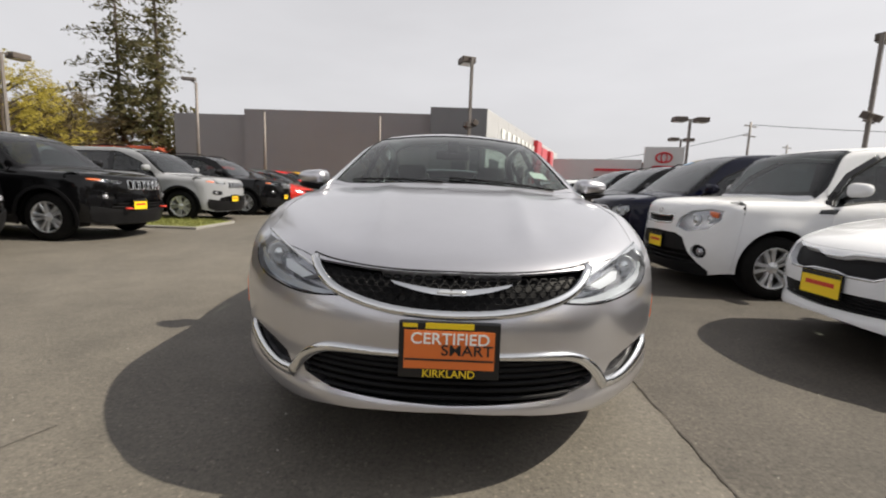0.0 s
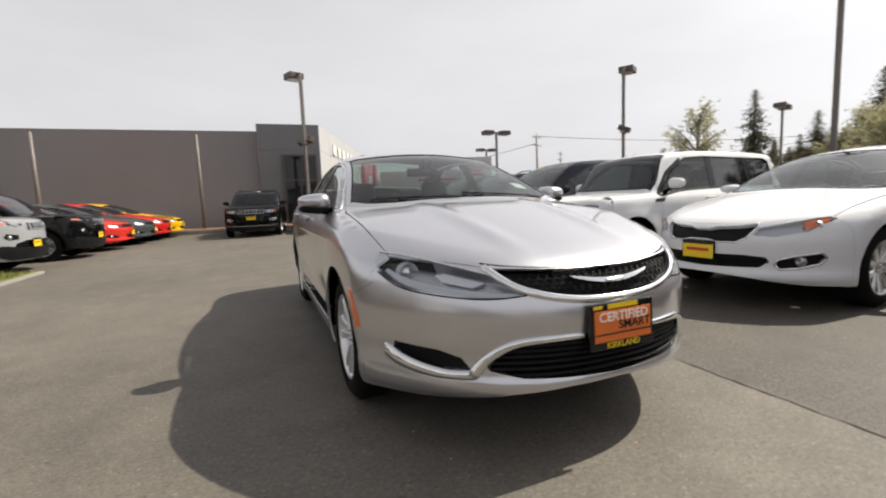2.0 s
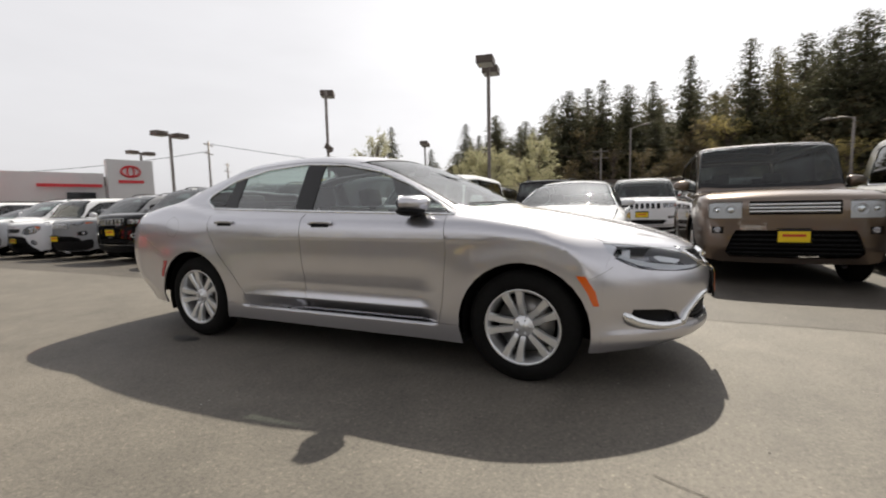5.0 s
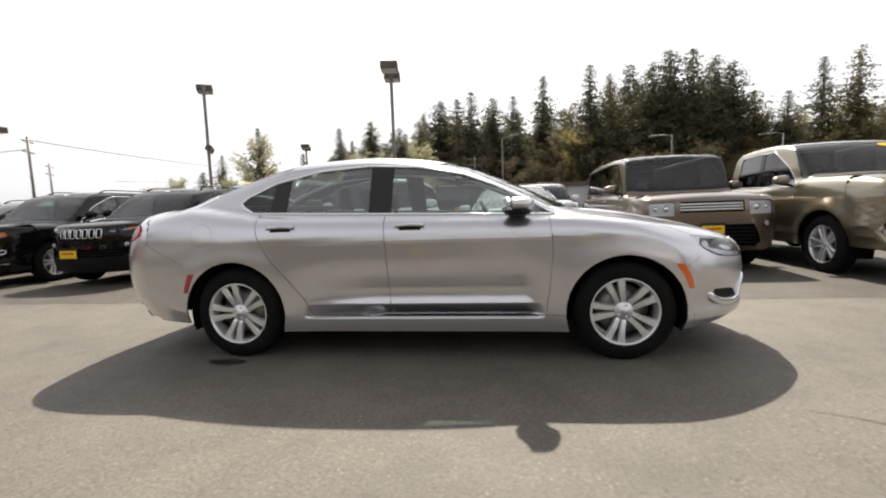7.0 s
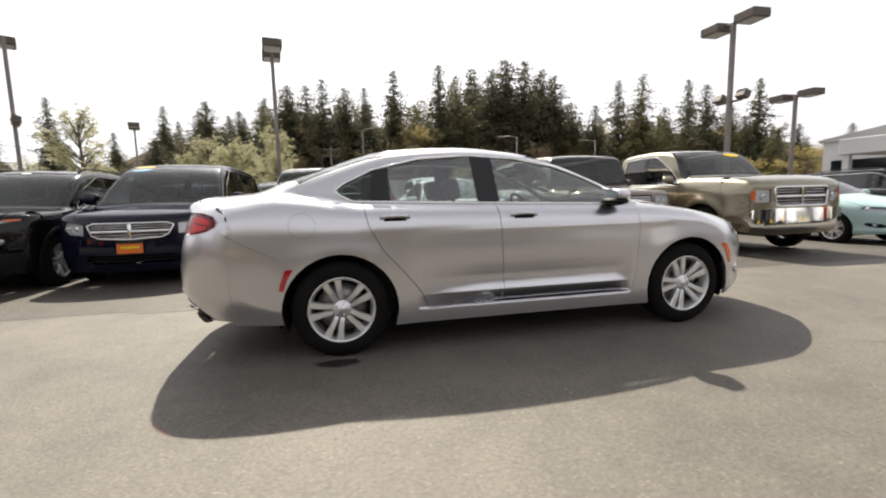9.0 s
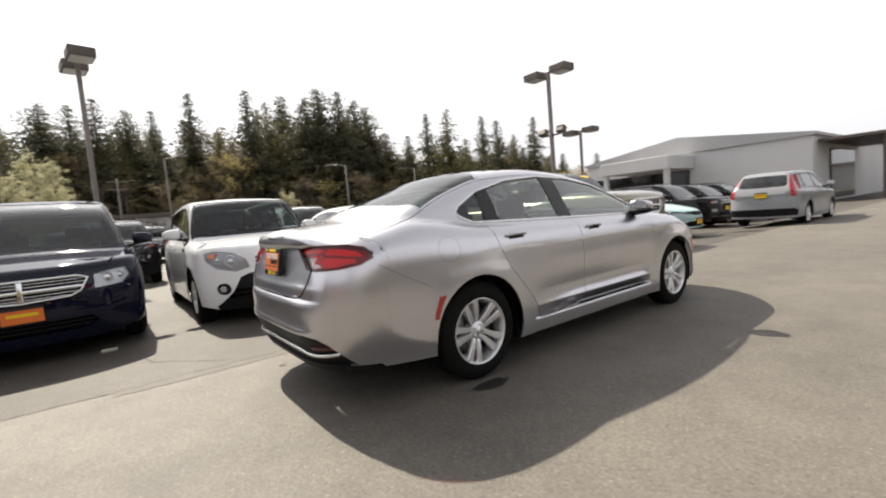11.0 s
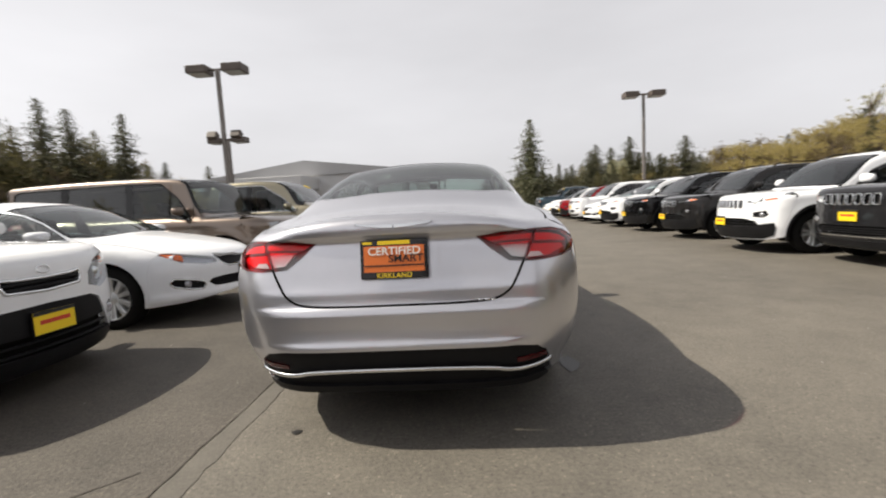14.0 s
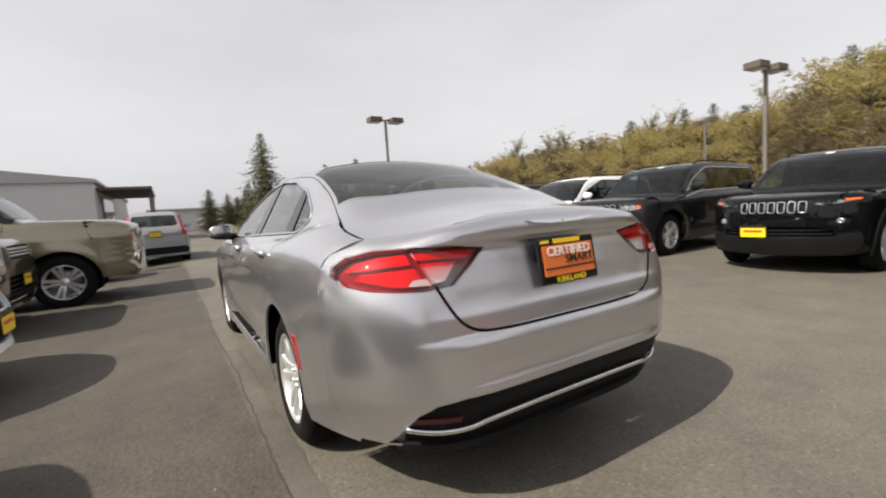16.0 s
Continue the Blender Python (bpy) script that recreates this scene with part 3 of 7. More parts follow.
def add_wheels(root, s):
    key = (s["R"], s["rim"], s["spokes"], s["twin"], s.get("wheelmat", "satin"))
    if key not in WHEELS:
        WHEELS[key] = wheel_meshes(s["R"], s["rim"], 0.215, s["spokes"], s["twin"], M[key[4]])
    tyre, rimm, disc = WHEELS[key]
    for y in (s["yF"], s["yR"]):
        for sg in (-1, 1):
            turn = pose(sg * (s["xw"] - 0.108), y, s["R"], 0, 0, 0 if sg > 0 else 180)
            t = part("wheel", tyre, root, at=turn)
            part("rim", rimm, t)
            part("brake_disc", disc, t)


def lifted_tube(skin, P, mode, radius, off=0.0, closed=False, sgn=1, flat=0.6, n=6):
    Q = skin.lift(P, mode, sgn)
    N = skin.normal(Q)
    return tube(Q + off * N, radius, n, closed, flat, N)


def seat_mesh(w=0.5, back=0.62, head=True):
    bm = bmesh.new()
    box_into(bm, (-w / 2, -0.26, 0.0), (w / 2, 0.26, 0.16), 0.05)
    box_into(bm, (-w / 2, -0.06, 0.0), (w / 2, 0.08, back), 0.05, pose(0, 0.26, 0.06, -14))
    if head:
        box_into(bm, (-0.13, -0.05, back + 0.03), (0.13, 0.06, back + 0.2), 0.04, pose(0, 0.26, 0.06, -12))
        box_into(bm, (-0.05, -0.01, back - 0.02), (0.05, 0.01, back + 0.06), 0.0, pose(0, 0.26, 0.06, -12))
    return bm_mesh("seat", bm, M["cloth"], True)


SEATS = {}


def add_plate(parent, at, face, name="licence_plate"):
    """A dealer plate in a dark holder, with plain bars for its lettering; it looks to -y of its own pose."""
    key = face
    if key not in SEATS:
        bm = bmesh.new()
        box_into(bm, (-0.16, 0, -0.085), (0.16, 0.012, 0.085), 0.004)
        SEATS[key] = [bm_mesh("holder", bm, M["black"])]
        SEATS[key].append(box("plate_face", (-0.15, -0.003, -0.075), (0.15, 0.0, 0.075), M["plate" if face == "yellow" else "orange"]))
        SEATS[key].append(box("print_bar", (-0.11, -0.005, -0.012), (0.11, -0.0035, 0.016), M["redprint" if face == "yellow" else "plate"]))
        SEATS[key].append(box("print_bar", (-0.15, -0.005, 0.05), (0.15, -0.0035, 0.075), M["letter"]))
    h = part(name, SEATS[key][0], parent, at=at)
    for me in SEATS[key][1:]:
        part(me.name.split(".")[0], me, h)
    return h


def build_car(name, s, color, label, category="car", group=""):
    """A whole vehicle, its nose to -y, standing on z = 0 with its middle at the origin."""
    root = tagged(new(name), label, category, group)
    skin = Skin(s)
    st = s.get("step", 0.05)
    paint = M[s.get("paint", "solid")]
    clear = M["glass" if s.get("hero") else "glass2"]
    painted = []

    def sheet(nm, poly, mode, mat, parent=root, off=0.0, rim=0.012, gap=0.0022, holes=(), sgn=1, lab="", step=None):
        v, f, n = panel(skin, poly, mode, step or st, off, rim, gap, holes, sgn)
        o = part(nm, mesh_of(nm, v, f, mat, n), parent, lab)
        if mat is paint:
            painted.append(o)
        return o

    def bar(nm, piece, mat, parent=root, lab="", smooth=True):
        o = part(nm, mesh_of(nm, piece[0], piece[1], mat, smooth=smooth), parent, lab)
        if mat is paint:
            painted.append(o)
        return o

    xe = pch(s["xe"])
    y0, y1 = s["xe"][0][0], s["xe"][-1][0]

    def upper(a, b, n=40):
        y = np.linspace(a, b, n)
        return skin.lift(np.stack([xe(y), y], 1), "top")

    # outlines on top
    hf, cowl, wst = pch(s["hoodfront"]), pch(s["cowl"]), pch(s["wstop"])

    def across(curve, yguess, n=15):
        x1 = float(xe(yguess))
        for _ in range(8):
            x1 = float(xe(curve(x1)))
        x = np.linspace(0, x1, n)
        return np.stack([x, curve(x)], 1)

    def band(front, back):
        """A top outline between two lines across the car."""
        ya, yb = front[-1][1], back[-1][1]
        y = np.linspace(ya, yb, 16)[1:-1]
        half = np.concatenate([front, np.stack([xe(y), y], 1), back[::-1]])
        return mirrored(half)

    hood_f, cowl_l, ws_l = across(hf, y0), across(cowl, s["cowl"][-1][1]), across(wst, s["wstop"][-1][1])
    sheet("hood", band(hood_f, cowl_l), "top", paint)
    ws_poly = band(cowl_l, ws_l)
    ws_in = shrunk(dense(ws_poly, 0.06), 0.04 if s.get("hero") else 0.03)
    sheet("windshield", ws_in, "top", clear, off=-0.004, rim=0, gap=0)
    sheet("windshield_frame", ws_poly, "top", paint if s.get("hero") else M["gloss"], holes=[ws_in], gap=0.001)
    if s.get("hero"):
        bar("windshield_seal", lifted_tube(skin, ws_in, "top", 0.007, -0.001, True, flat=0.4), M["black"])
    if s.get("rwtop"):
        rt, rb = across(pch(s["rwtop"]), s["rwtop"][-1][1]), across(pch(s["rwbase"]), s["rwbase"][-1][1])
        roof_poly, rw_poly = band(ws_l, rt), band(rt, rb)
        rw_in = shrunk(dense(rw_poly, 0.06), 0.018 if s.get("hero") else 0.045)
        sheet("rear_window", rw_in, "top", clear, off=-0.004, rim=0, gap=0)
        sheet("rear_window_frame", rw_poly, "top", paint if s.get("paintframe") else M["gloss"], holes=[rw_in], gap=0.001)
        deck_f = rb
    else:
        roof_poly, deck_f = None, ws_l
    re_l = across(pch(s["rearedge"]), y1)
    if roof_poly is None:
        sheet("roof", band(ws_l, re_l), "top", M[s["roofmat"]] if "roofmat" in s else paint)
    else:
        sheet("roof", roof_poly, "top", M[s["roofmat"]] if "roofmat" in s else paint)
        if s.get("bed"):
            sheet("bed_cover", band(deck_f, re_l), "top", M["black"])
        else:
            sheet("trunk_lid", band(deck_f, re_l), "top", paint)

    # outlines of the flanks
    F3, R3 = upper(y0, s["yA"]), upper(s["yA"], y1, 80)
    lf, lr = pch([(z, y) for z, y in s["ysf"]]), pch([(z, y) for z, y in s["ysr"]])
    zf, zr_ = F3[0][2], R3[-1][2]
    zs, Ra, R = s["zs"], s["Ra"], s["R"]
    zfb, zrb = s["ysf"][0][0], s["ysr"][0][0]
    zq = np.linspace(zf, zfb, 16)
    blend = (zq - zfb) / (zf - zfb)
    latF = np.stack([lf(zq) + (y0 - lf(zf)) * blend ** 3, zq], 1)
    zq = np.linspace(zr_, zrb, 16)
    blend = (zq - zrb) / (zr_ - zrb)
    latR = np.stack([lr(zq) + (y1 - lr(zr_)) * blend ** 3, zq], 1)

    def arch_at(yc, zz, fore):
        d = math.sqrt(max(Ra * Ra - (zz - R) ** 2, 1e-4))
        return yc - d if fore else yc + d

    def angle(yc, y, z):
        return math.degrees(math.atan2(z - R, y - yc))

    belt = pch(s["belt"])
    sill = s["sill"]
    d1, dB, d2 = s["door1"], s["doorB"], s["door2"]
    yF, yR = s["yF"], s["yR"]
    a_f0 = arch_at(yF, zfb, True)
    fend = ([tuple(p[1:]) for p in F3] + [(s["yA"], float(belt(s["yA"]))) if F3[-1][2] - belt(s["yA"]) > 0.012 else (s["yA"], F3[-1][2] - 0.002)]
            + list(d1) + [(d1[-1][0], sill), (arch_at(yF, sill, False), sill)]
            + arc(yF, R, Ra, angle(yF, arch_at(yF, sill, False), sill), 180 - math.degrees(math.asin((zfb - R) / Ra)) if abs(zfb - R) < Ra else 180)[1:]
            + [tuple(p) for p in latF[::-1]])
    quarter = ([tuple(p[1:]) for p in R3] + [tuple(p) for p in latR[1:]]
               + arc(yR, R, Ra, math.degrees(math.asin((zrb - R) / Ra)), angle(yR, arch_at(yR, sill, True), sill) % 360)
               + [tuple(p) for p in d2[::-1]] + [tuple(p) for p in s["dlo"]])
    doorf = [(y, float(belt(y))) for y in np.linspace(d1[0][0], dB[0][0], 12)] + list(dB) + [(dB[-1][0], sill), (d1[-1][0], sill)] + list(d1[::-1])
    doorr = [(y, float(belt(y))) for y in np.linspace(dB[0][0], d2[0][0], 12)] + list(d2) + [(dB[-1][0], sill)] + list(dB[::-1])
    rock = [(arch_at(yF, sill, False), sill), (arch_at(yR, sill, True), sill), (arch_at(yR, zs, True), zs), (arch_at(yF, zs, False), zs)]
    clad = M["black"] if s.get("cladding") else paint
    dloc = s["dlo_closed"]
    for sg in (-1, 1):
        sheet("fender", fend, "side", paint, sgn=sg, gap=0.0007 if s.get("hero") else 0.0022)
        sheet("quarter_panel", quarter, "side", paint, sgn=sg)
        if s.get("hero"):
            for edge in (latF, latR):
                bar("panel_edge", lifted_tube(skin, edge, "side", 0.008, -0.0045, False, sg, 0.4), paint)
        df = sheet("door", doorf, "side", paint, sgn=sg, step=0.014 if s.get("hero") else None)
        dr = sheet("door", doorr, "side", paint, sgn=sg, step=0.014 if s.get("hero") else None)
        sheet("rocker", rock, "side", clad, sgn=sg)
        # glass, pillars and bright trim
        cuts = s["pillars"]
        P = dloc
        rest = P
        for (t0, b0), (t1, b1), gl in cuts:
            sheet("side_window", clipped(rest, t0, b0, True), "side", (M["sideglass"] if s.get("hero") else clear) if gl == "glass" else M[gl], off=-0.006, rim=0, gap=0.0, sgn=sg)
            sheet("pillar", clipped(clipped(rest, t0, b0, False), t1, b1, True), "side", M["gloss"], off=-0.001, rim=0.01, gap=0, sgn=sg)
            rest = clipped(rest, t1, b1, False)
        sheet("side_window", rest, "side", M[s.get("lastglass", "tint")], off=-0.006, rim=0, gap=0.0, sgn=sg)
        bar("window_trim", lifted_tube(skin, dense(dloc, 0.05), "side", 0.011, 0.001, True, sg), M["chrome" if s.get("chrometrim") else "black"])
        if s.get("blackA"):
            bar("pillar", lifted_tube(skin, dense(s["aline"], 0.06, False), "side", 0.036, -0.002, False, sg, 0.18, 8), M["gloss"])
        for poly in s.get("vents", ()):
            sheet("fender_vent", poly, "side", M["gloss"], off=0.004, rim=0.012, gap=0, sgn=sg, step=0.03)
        for door, (hy, hz) in zip((df, dr), s["handles"]):
            n = 9
            Pn = [(hy + 0.1 * (i / (n - 1) * 2 - 1), hz) for i in range(n)]
            Q = skin.lift(Pn, "side", sg)
            Nn = skin.normal(Q)
            lift_ = np.sin(np.linspace(0, math.pi, n))[:, None] ** 0.5 * 0.028
            bar("handle", tube(Q + lift_ * Nn + (np.array((0, 0, 0.012)) if s.get("hero") else 0), 0.013, 8, flat=0.8, normals=Nn), paint if s.get("painthandle", True) else M["black"], door)
            if s.get("hero"):
                # Flat black bar on the skin paints the shade under the handle.
                bar("handle_recess", lifted_tube(skin, Pn[1:-1], "side", 0.023, -0.0085, sgn=sg, flat=0.5, n=10), M["black"], door)
        # door mirror
        my, mz, mx = s["mirror"]
        bm = bmesh.new()
        bmesh.ops.create_uvsphere(bm, u_segments=20, v_segments=12, radius=1.0)
        for v in bm.verts:
            p = v.co
            r = (abs(p.x) ** 3 + abs(p.y) ** 3 + abs(p.z) ** 3) ** (1 / 3)
            p /= r
            p.x, p.y, p.z = p.x * s.get("mirx", 0.11), p.y * s.get("miry", 0.07) * (1 - 0.25 * p.x * sg), p.z * s.get("mirz", 0.07) * (1 + 0.2 * p.x * sg * -1)
            if p.y > 0.03:
                p.y = 0.03 + (p.y - 0.03) * 0.2
        bmesh.ops.translate(bm, verts=bm.verts, vec=(sg * mx, my, mz))
        mo = part("mirror", bm_mesh("mirror", bm, paint if not s.get("blackmirror") else M["black"], True), root)
        painted.append(mo)
        bar("mirror_arm", tube([(sg * (mx - 0.2), my + 0.02, mz - 0.1), (sg * (mx - 0.12), my, mz - 0.075), (sg * (mx - 0.0), my - 0.01, mz - 0.055)], [0.035, 0.032, 0.045 if s.get("hero") else 0.035], 8, flat=0.6), M["black"], mo)
        if s.get("hero"):
            bm = bmesh.new()
            bmesh.ops.create_uvsphere(bm, u_segments=18, v_segments=10, radius=1.0)
            for v in bm.verts:
                v.co = (v.co.x * 0.112 + sg * (mx - 0.01), v.co.y * 0.09 + my, v.co.z * 0.034 + mz - 0.047)
            part("mirror_base", bm_mesh("mirror_base", bm, M["black"], True), mo)
        bar("mirror_glass", moved(lathe([(0.0, 0.0), (0.0, 1.0)], 20), Matrix.Translation((sg * mx, my + 0.049, mz)) @ Matrix.Rotation(radians(90), 4, "Z") @ Matrix.Diagonal((1, 0.085, 0.05, 1))), M["chrome"], mo)
        # wheel arch liners and lip
        for yc in (yF, yR):
            Vv, Ff = [], []
            angs = np.linspace(-20, 200, 24)
            for a in angs:
                for x in (s["w"] - 0.34, s["w"] - 0.05):
                    Vv.append((sg * x, yc + (Ra - 0.006) * math.cos(radians(a)), R + (Ra - 0.006) * math.sin(radians(a))))
                Vv.append((sg * (s["w"] - 0.34), yc, R))
            for i in range(len(angs) - 1):
                k = i * 3
                Ff += [(k, k + 1, k + 4, k + 3), (k + 2, k, k + 3)]
            bar("wheel_arch_liner", (Vv, Ff), M["dark"])
            if s.get("cladding"):
                a0 = math.degrees(math.asin(max(min((zs - R) / Ra, 0.95), -0.95)))
                ring = arc(yc, R, Ra + 0.05, a0, 180 - a0, 24)
                inner = arc(yc, R, Ra + 0.002, 180 - a0, a0, 24)
                sheet("arch_cladding", ring + inner, "side", M["black"], off=0.012, rim=0.02, gap=0, sgn=sg)
    # nose
    H3 = skin.lift(hood_f, "top")
    L3 = skin.lift(latF, "side")
    bot = [(x, z) for x, z in s["chin"]]
    half = [(p[0], p[2]) for p in H3] + [(p[0], p[2]) for p in L3[1:]] + bot
    nose = mirrored(half)
    cut = [mirrored(s["grille"])] if s.get("grille") else []
    if s.get("lowgrille"):
        cut.append(mirrored(s["lowgrille"]))
    for hl in (s["headlight"], *s.get("fogs", ())):
        cut += [np.array(hl), np.array([(-x, z) for x, z in hl])]
    fascia = sheet("front_bumper", nose, "front", paint, holes=cut, rim=0.08 if s.get("hero") else 0.04, gap=0.0, step=s.get("fstep", st))
    nose_parts(root, s, skin, sheet, bar, paint)
    # tail
    H3 = skin.lift(re_l, "top")
    L3 = skin.lift(latR, "side")
    half = [(p[0], p[2]) for p in H3] + [(p[0], p[2]) for p in L3[1:]] + [(x, z) for x, z in s["tailbottom"]]
    tail = mirrored(half)
    cut = []
    for tl in ([s["tailcut"]] if s.get("tailcut") else s["taillight"]):
        cut += [np.array(tl), np.array([(-x, z) for x, z in tl])]
    if s.get("rearglass_poly"):
        cut.append(mirrored(s["rearglass_poly"]))
        sheet("rear_window", mirrored(s["rearglass_poly"]), "rear", M["tint"], off=-0.005, rim=0, gap=0)
    if s.get("valance"):
        cut.append(mirrored(s["valance"]))
        sheet("rear_valance", mirrored(s["valance"]), "rear", M["black"], off=-0.012, rim=0.02)
    sheet("rear_bumper", tail, "rear", paint, holes=cut, rim=0.02, gap=0.0, step=s.get("fstep", st))
    if s.get("tailcut"):
        for sg in (1, -1):
            sheet("tail_light_housing", [(sg * x, z) for x, z in s["tailcut"]], "rear", M["lampback"], off=-0.034, rim=-0.036, gap=-0.002, step=0.03)
    for tl, tm in zip(s["taillight"], s["tailmat"]):
        for sg in (1, -1):
            sheet("tail_light", [(sg * x, z) for x, z in tl], "rear", M[tm], off=0.004, rim=0.015, gap=0.0, step=0.025)
    # floor, inner walls, seats
    bx = s["w"] - 0.32
    part("underbody", box("underbody", (-bx, y0 + 0.3, zs + 0.0), (bx, y1 - 0.25, zs + 0.14), M["dark"], 0.03), root)
    part("underbody", box("underbody", (-(s["w"] - 0.17), yF + Ra + 0.02, zs + 0.01), (s["w"] - 0.17, yR - Ra - 0.02, zs + 0.12), M["dark"], 0.02), root)
    # Unseen dark core added in the nose to stop light leaking through.
    part("engine", box("engine", (-0.5, s["yF"] - 0.5, zs + 0.1), (0.5, s["cowl"][0][1], s["low"][2][1] - 0.12), M["dark"], 0.03), root)
    if s.get("shelf"):
        # Unseen dark blocks added in the trunk; they keep sun out of the shadow.
        part("luggage_floor", box("luggage_floor", (-0.52, yR - 0.2, zs + 0.1), (0.52, y1 + 0.05, 0.88), M["dark"], 0.03), root)
        part("luggage_floor", box("luggage_floor", (-0.75, yR + Ra + 0.02, zs + 0.12), (0.75, y1 - 0.02, 0.85), M["dark"], 0.03), root)
    dash_y = s["cowl"][0][1]
    zbelt = float(belt(s["yA"]))
    part("dashboard", box("dashboard", (-s["wb"] + 0.1, dash_y + 0.08, zs + 0.1), (s["wb"] - 0.1, s["yA"] + 0.38, zbelt - 0.02), M["black"], 0.06), root)
    yend = s["dlo_end"]
    for sg in (-1, 1):
        part("inner_panel", box("inner_panel", (min(sg * (s["wb"] - 0.1), sg * (s["wb"] - 0.03)), s["yA"] + 0.1, zs + 0.05), (max(sg * (s["wb"] - 0.1), sg * (s["wb"] - 0.03)), yend, zbelt - 0.03), M["black"], 0.02), root)
    if "seat" not in SEATS:
        SEATS["seat"], SEATS["bench"] = seat_mesh(), seat_mesh(1.24, 0.6, False)
        SEATS["wheel"] = mesh_of("steering_wheel", *join(tube([(0.18 * math.cos(a), 0, 0.18 * math.sin(a)) for a in np.linspace(0, 2 * math.pi, 25)[:-1]], 0.016, 6, True, normals=[(0, 1, 0)] * 24),
                                 tube([(-0.17, 0, 0), (0, -0.03, -0.01), (0.17, 0, 0)], 0.02, 6), tube([(0, -0.03, 0), (0, 0, -0.17)], 0.02, 6, normals=[(0, 1, 0)] * 2)), M["black"])
    fs = s.get("frontseat", s["yA"] + 0.95)
    sz = s.get("seatz", zs + 0.2)
    part("seat", SEATS["seat"], root, at=pose(-0.37, fs, sz))
    part("seat", SEATS["seat"], root, at=pose(0.37, fs, sz))
    part("steering_wheel", SEATS["wheel"], root, at=pose(0.37, s["yA"] + 0.46, zbelt - 0.06, -24))
    if s.get("rearseat"):
        part("rear_bench", SEATS["bench"], root, at=pose(0, s["rearseat"], sz))
        for x in (-0.37, 0.37):
            part("headrest", box("headrest", (-0.13, -0.05, 0.0), (0.13, 0.06, 0.16), M["cloth"], 0.04), root, at=pose(x, s["rearseat"] + 0.42, sz + 0.66))
    if s.get("shelf"):
        a, b, z = s["shelf"]
        part("parcel_shelf", box("parcel_shelf", (-s["wb"] + 0.12, a, z - 0.04), (s["wb"] - 0.12, b, z), M["black"], 0.01), root)
    add_wheels(root, s)
    for mode, key in (("front", "plate"), ("rear", "rearplate")):
        if s.get(key):
            x, z, face = s[key]
            p = skin.lift([(x, z)], mode)[0]
            add_plate(root, pose(x, p[1] + (-0.016 if mode == "front" else 0.016), z, 0, 0, 0 if mode == "front" else 180), face)
    if s.get("rails"):
        for sg in (-1, 1):
            ys = np.linspace(*s["rails"], 14)
            Q = skin.lift(np.stack([np.full(14, s["wr"] - 0.12), ys], 1), "top")
            Q[:, 0] *= sg
            Q[1:-1, 2] += 0.045
            bar("roof_rail", tube(Q, 0.014, 6), M["black"])
    for nm, half, mode, mat, off in s.get("overlay", ()):
        sheet(nm, mirrored(half), mode, M[mat], off=off, rim=off + 0.01, gap=0)
    for x, y, rx, ry, mat in s.get("stickers", ()):
        sheet("windshield_sticker", [(x + rx * math.cos(a), y + ry * math.sin(a)) for a in np.arange(0, 6.2, 0.4)], "top", M[mat], off=0.002, rim=0, gap=0, step=0.03)
    if s.get("emblem"):
        z, rx, rz = s["emblem"]
        bar("emblem", lifted_tube(skin, [(rx * math.cos(a), z + rz * math.sin(a)) for a in np.arange(0, 6.2, 0.35)], "front", 0.006, 0.004, True, flat=0.8), M["chrome"])
    put([o for o in root.children_recursive], color)
    return root, skin, sheet, bar


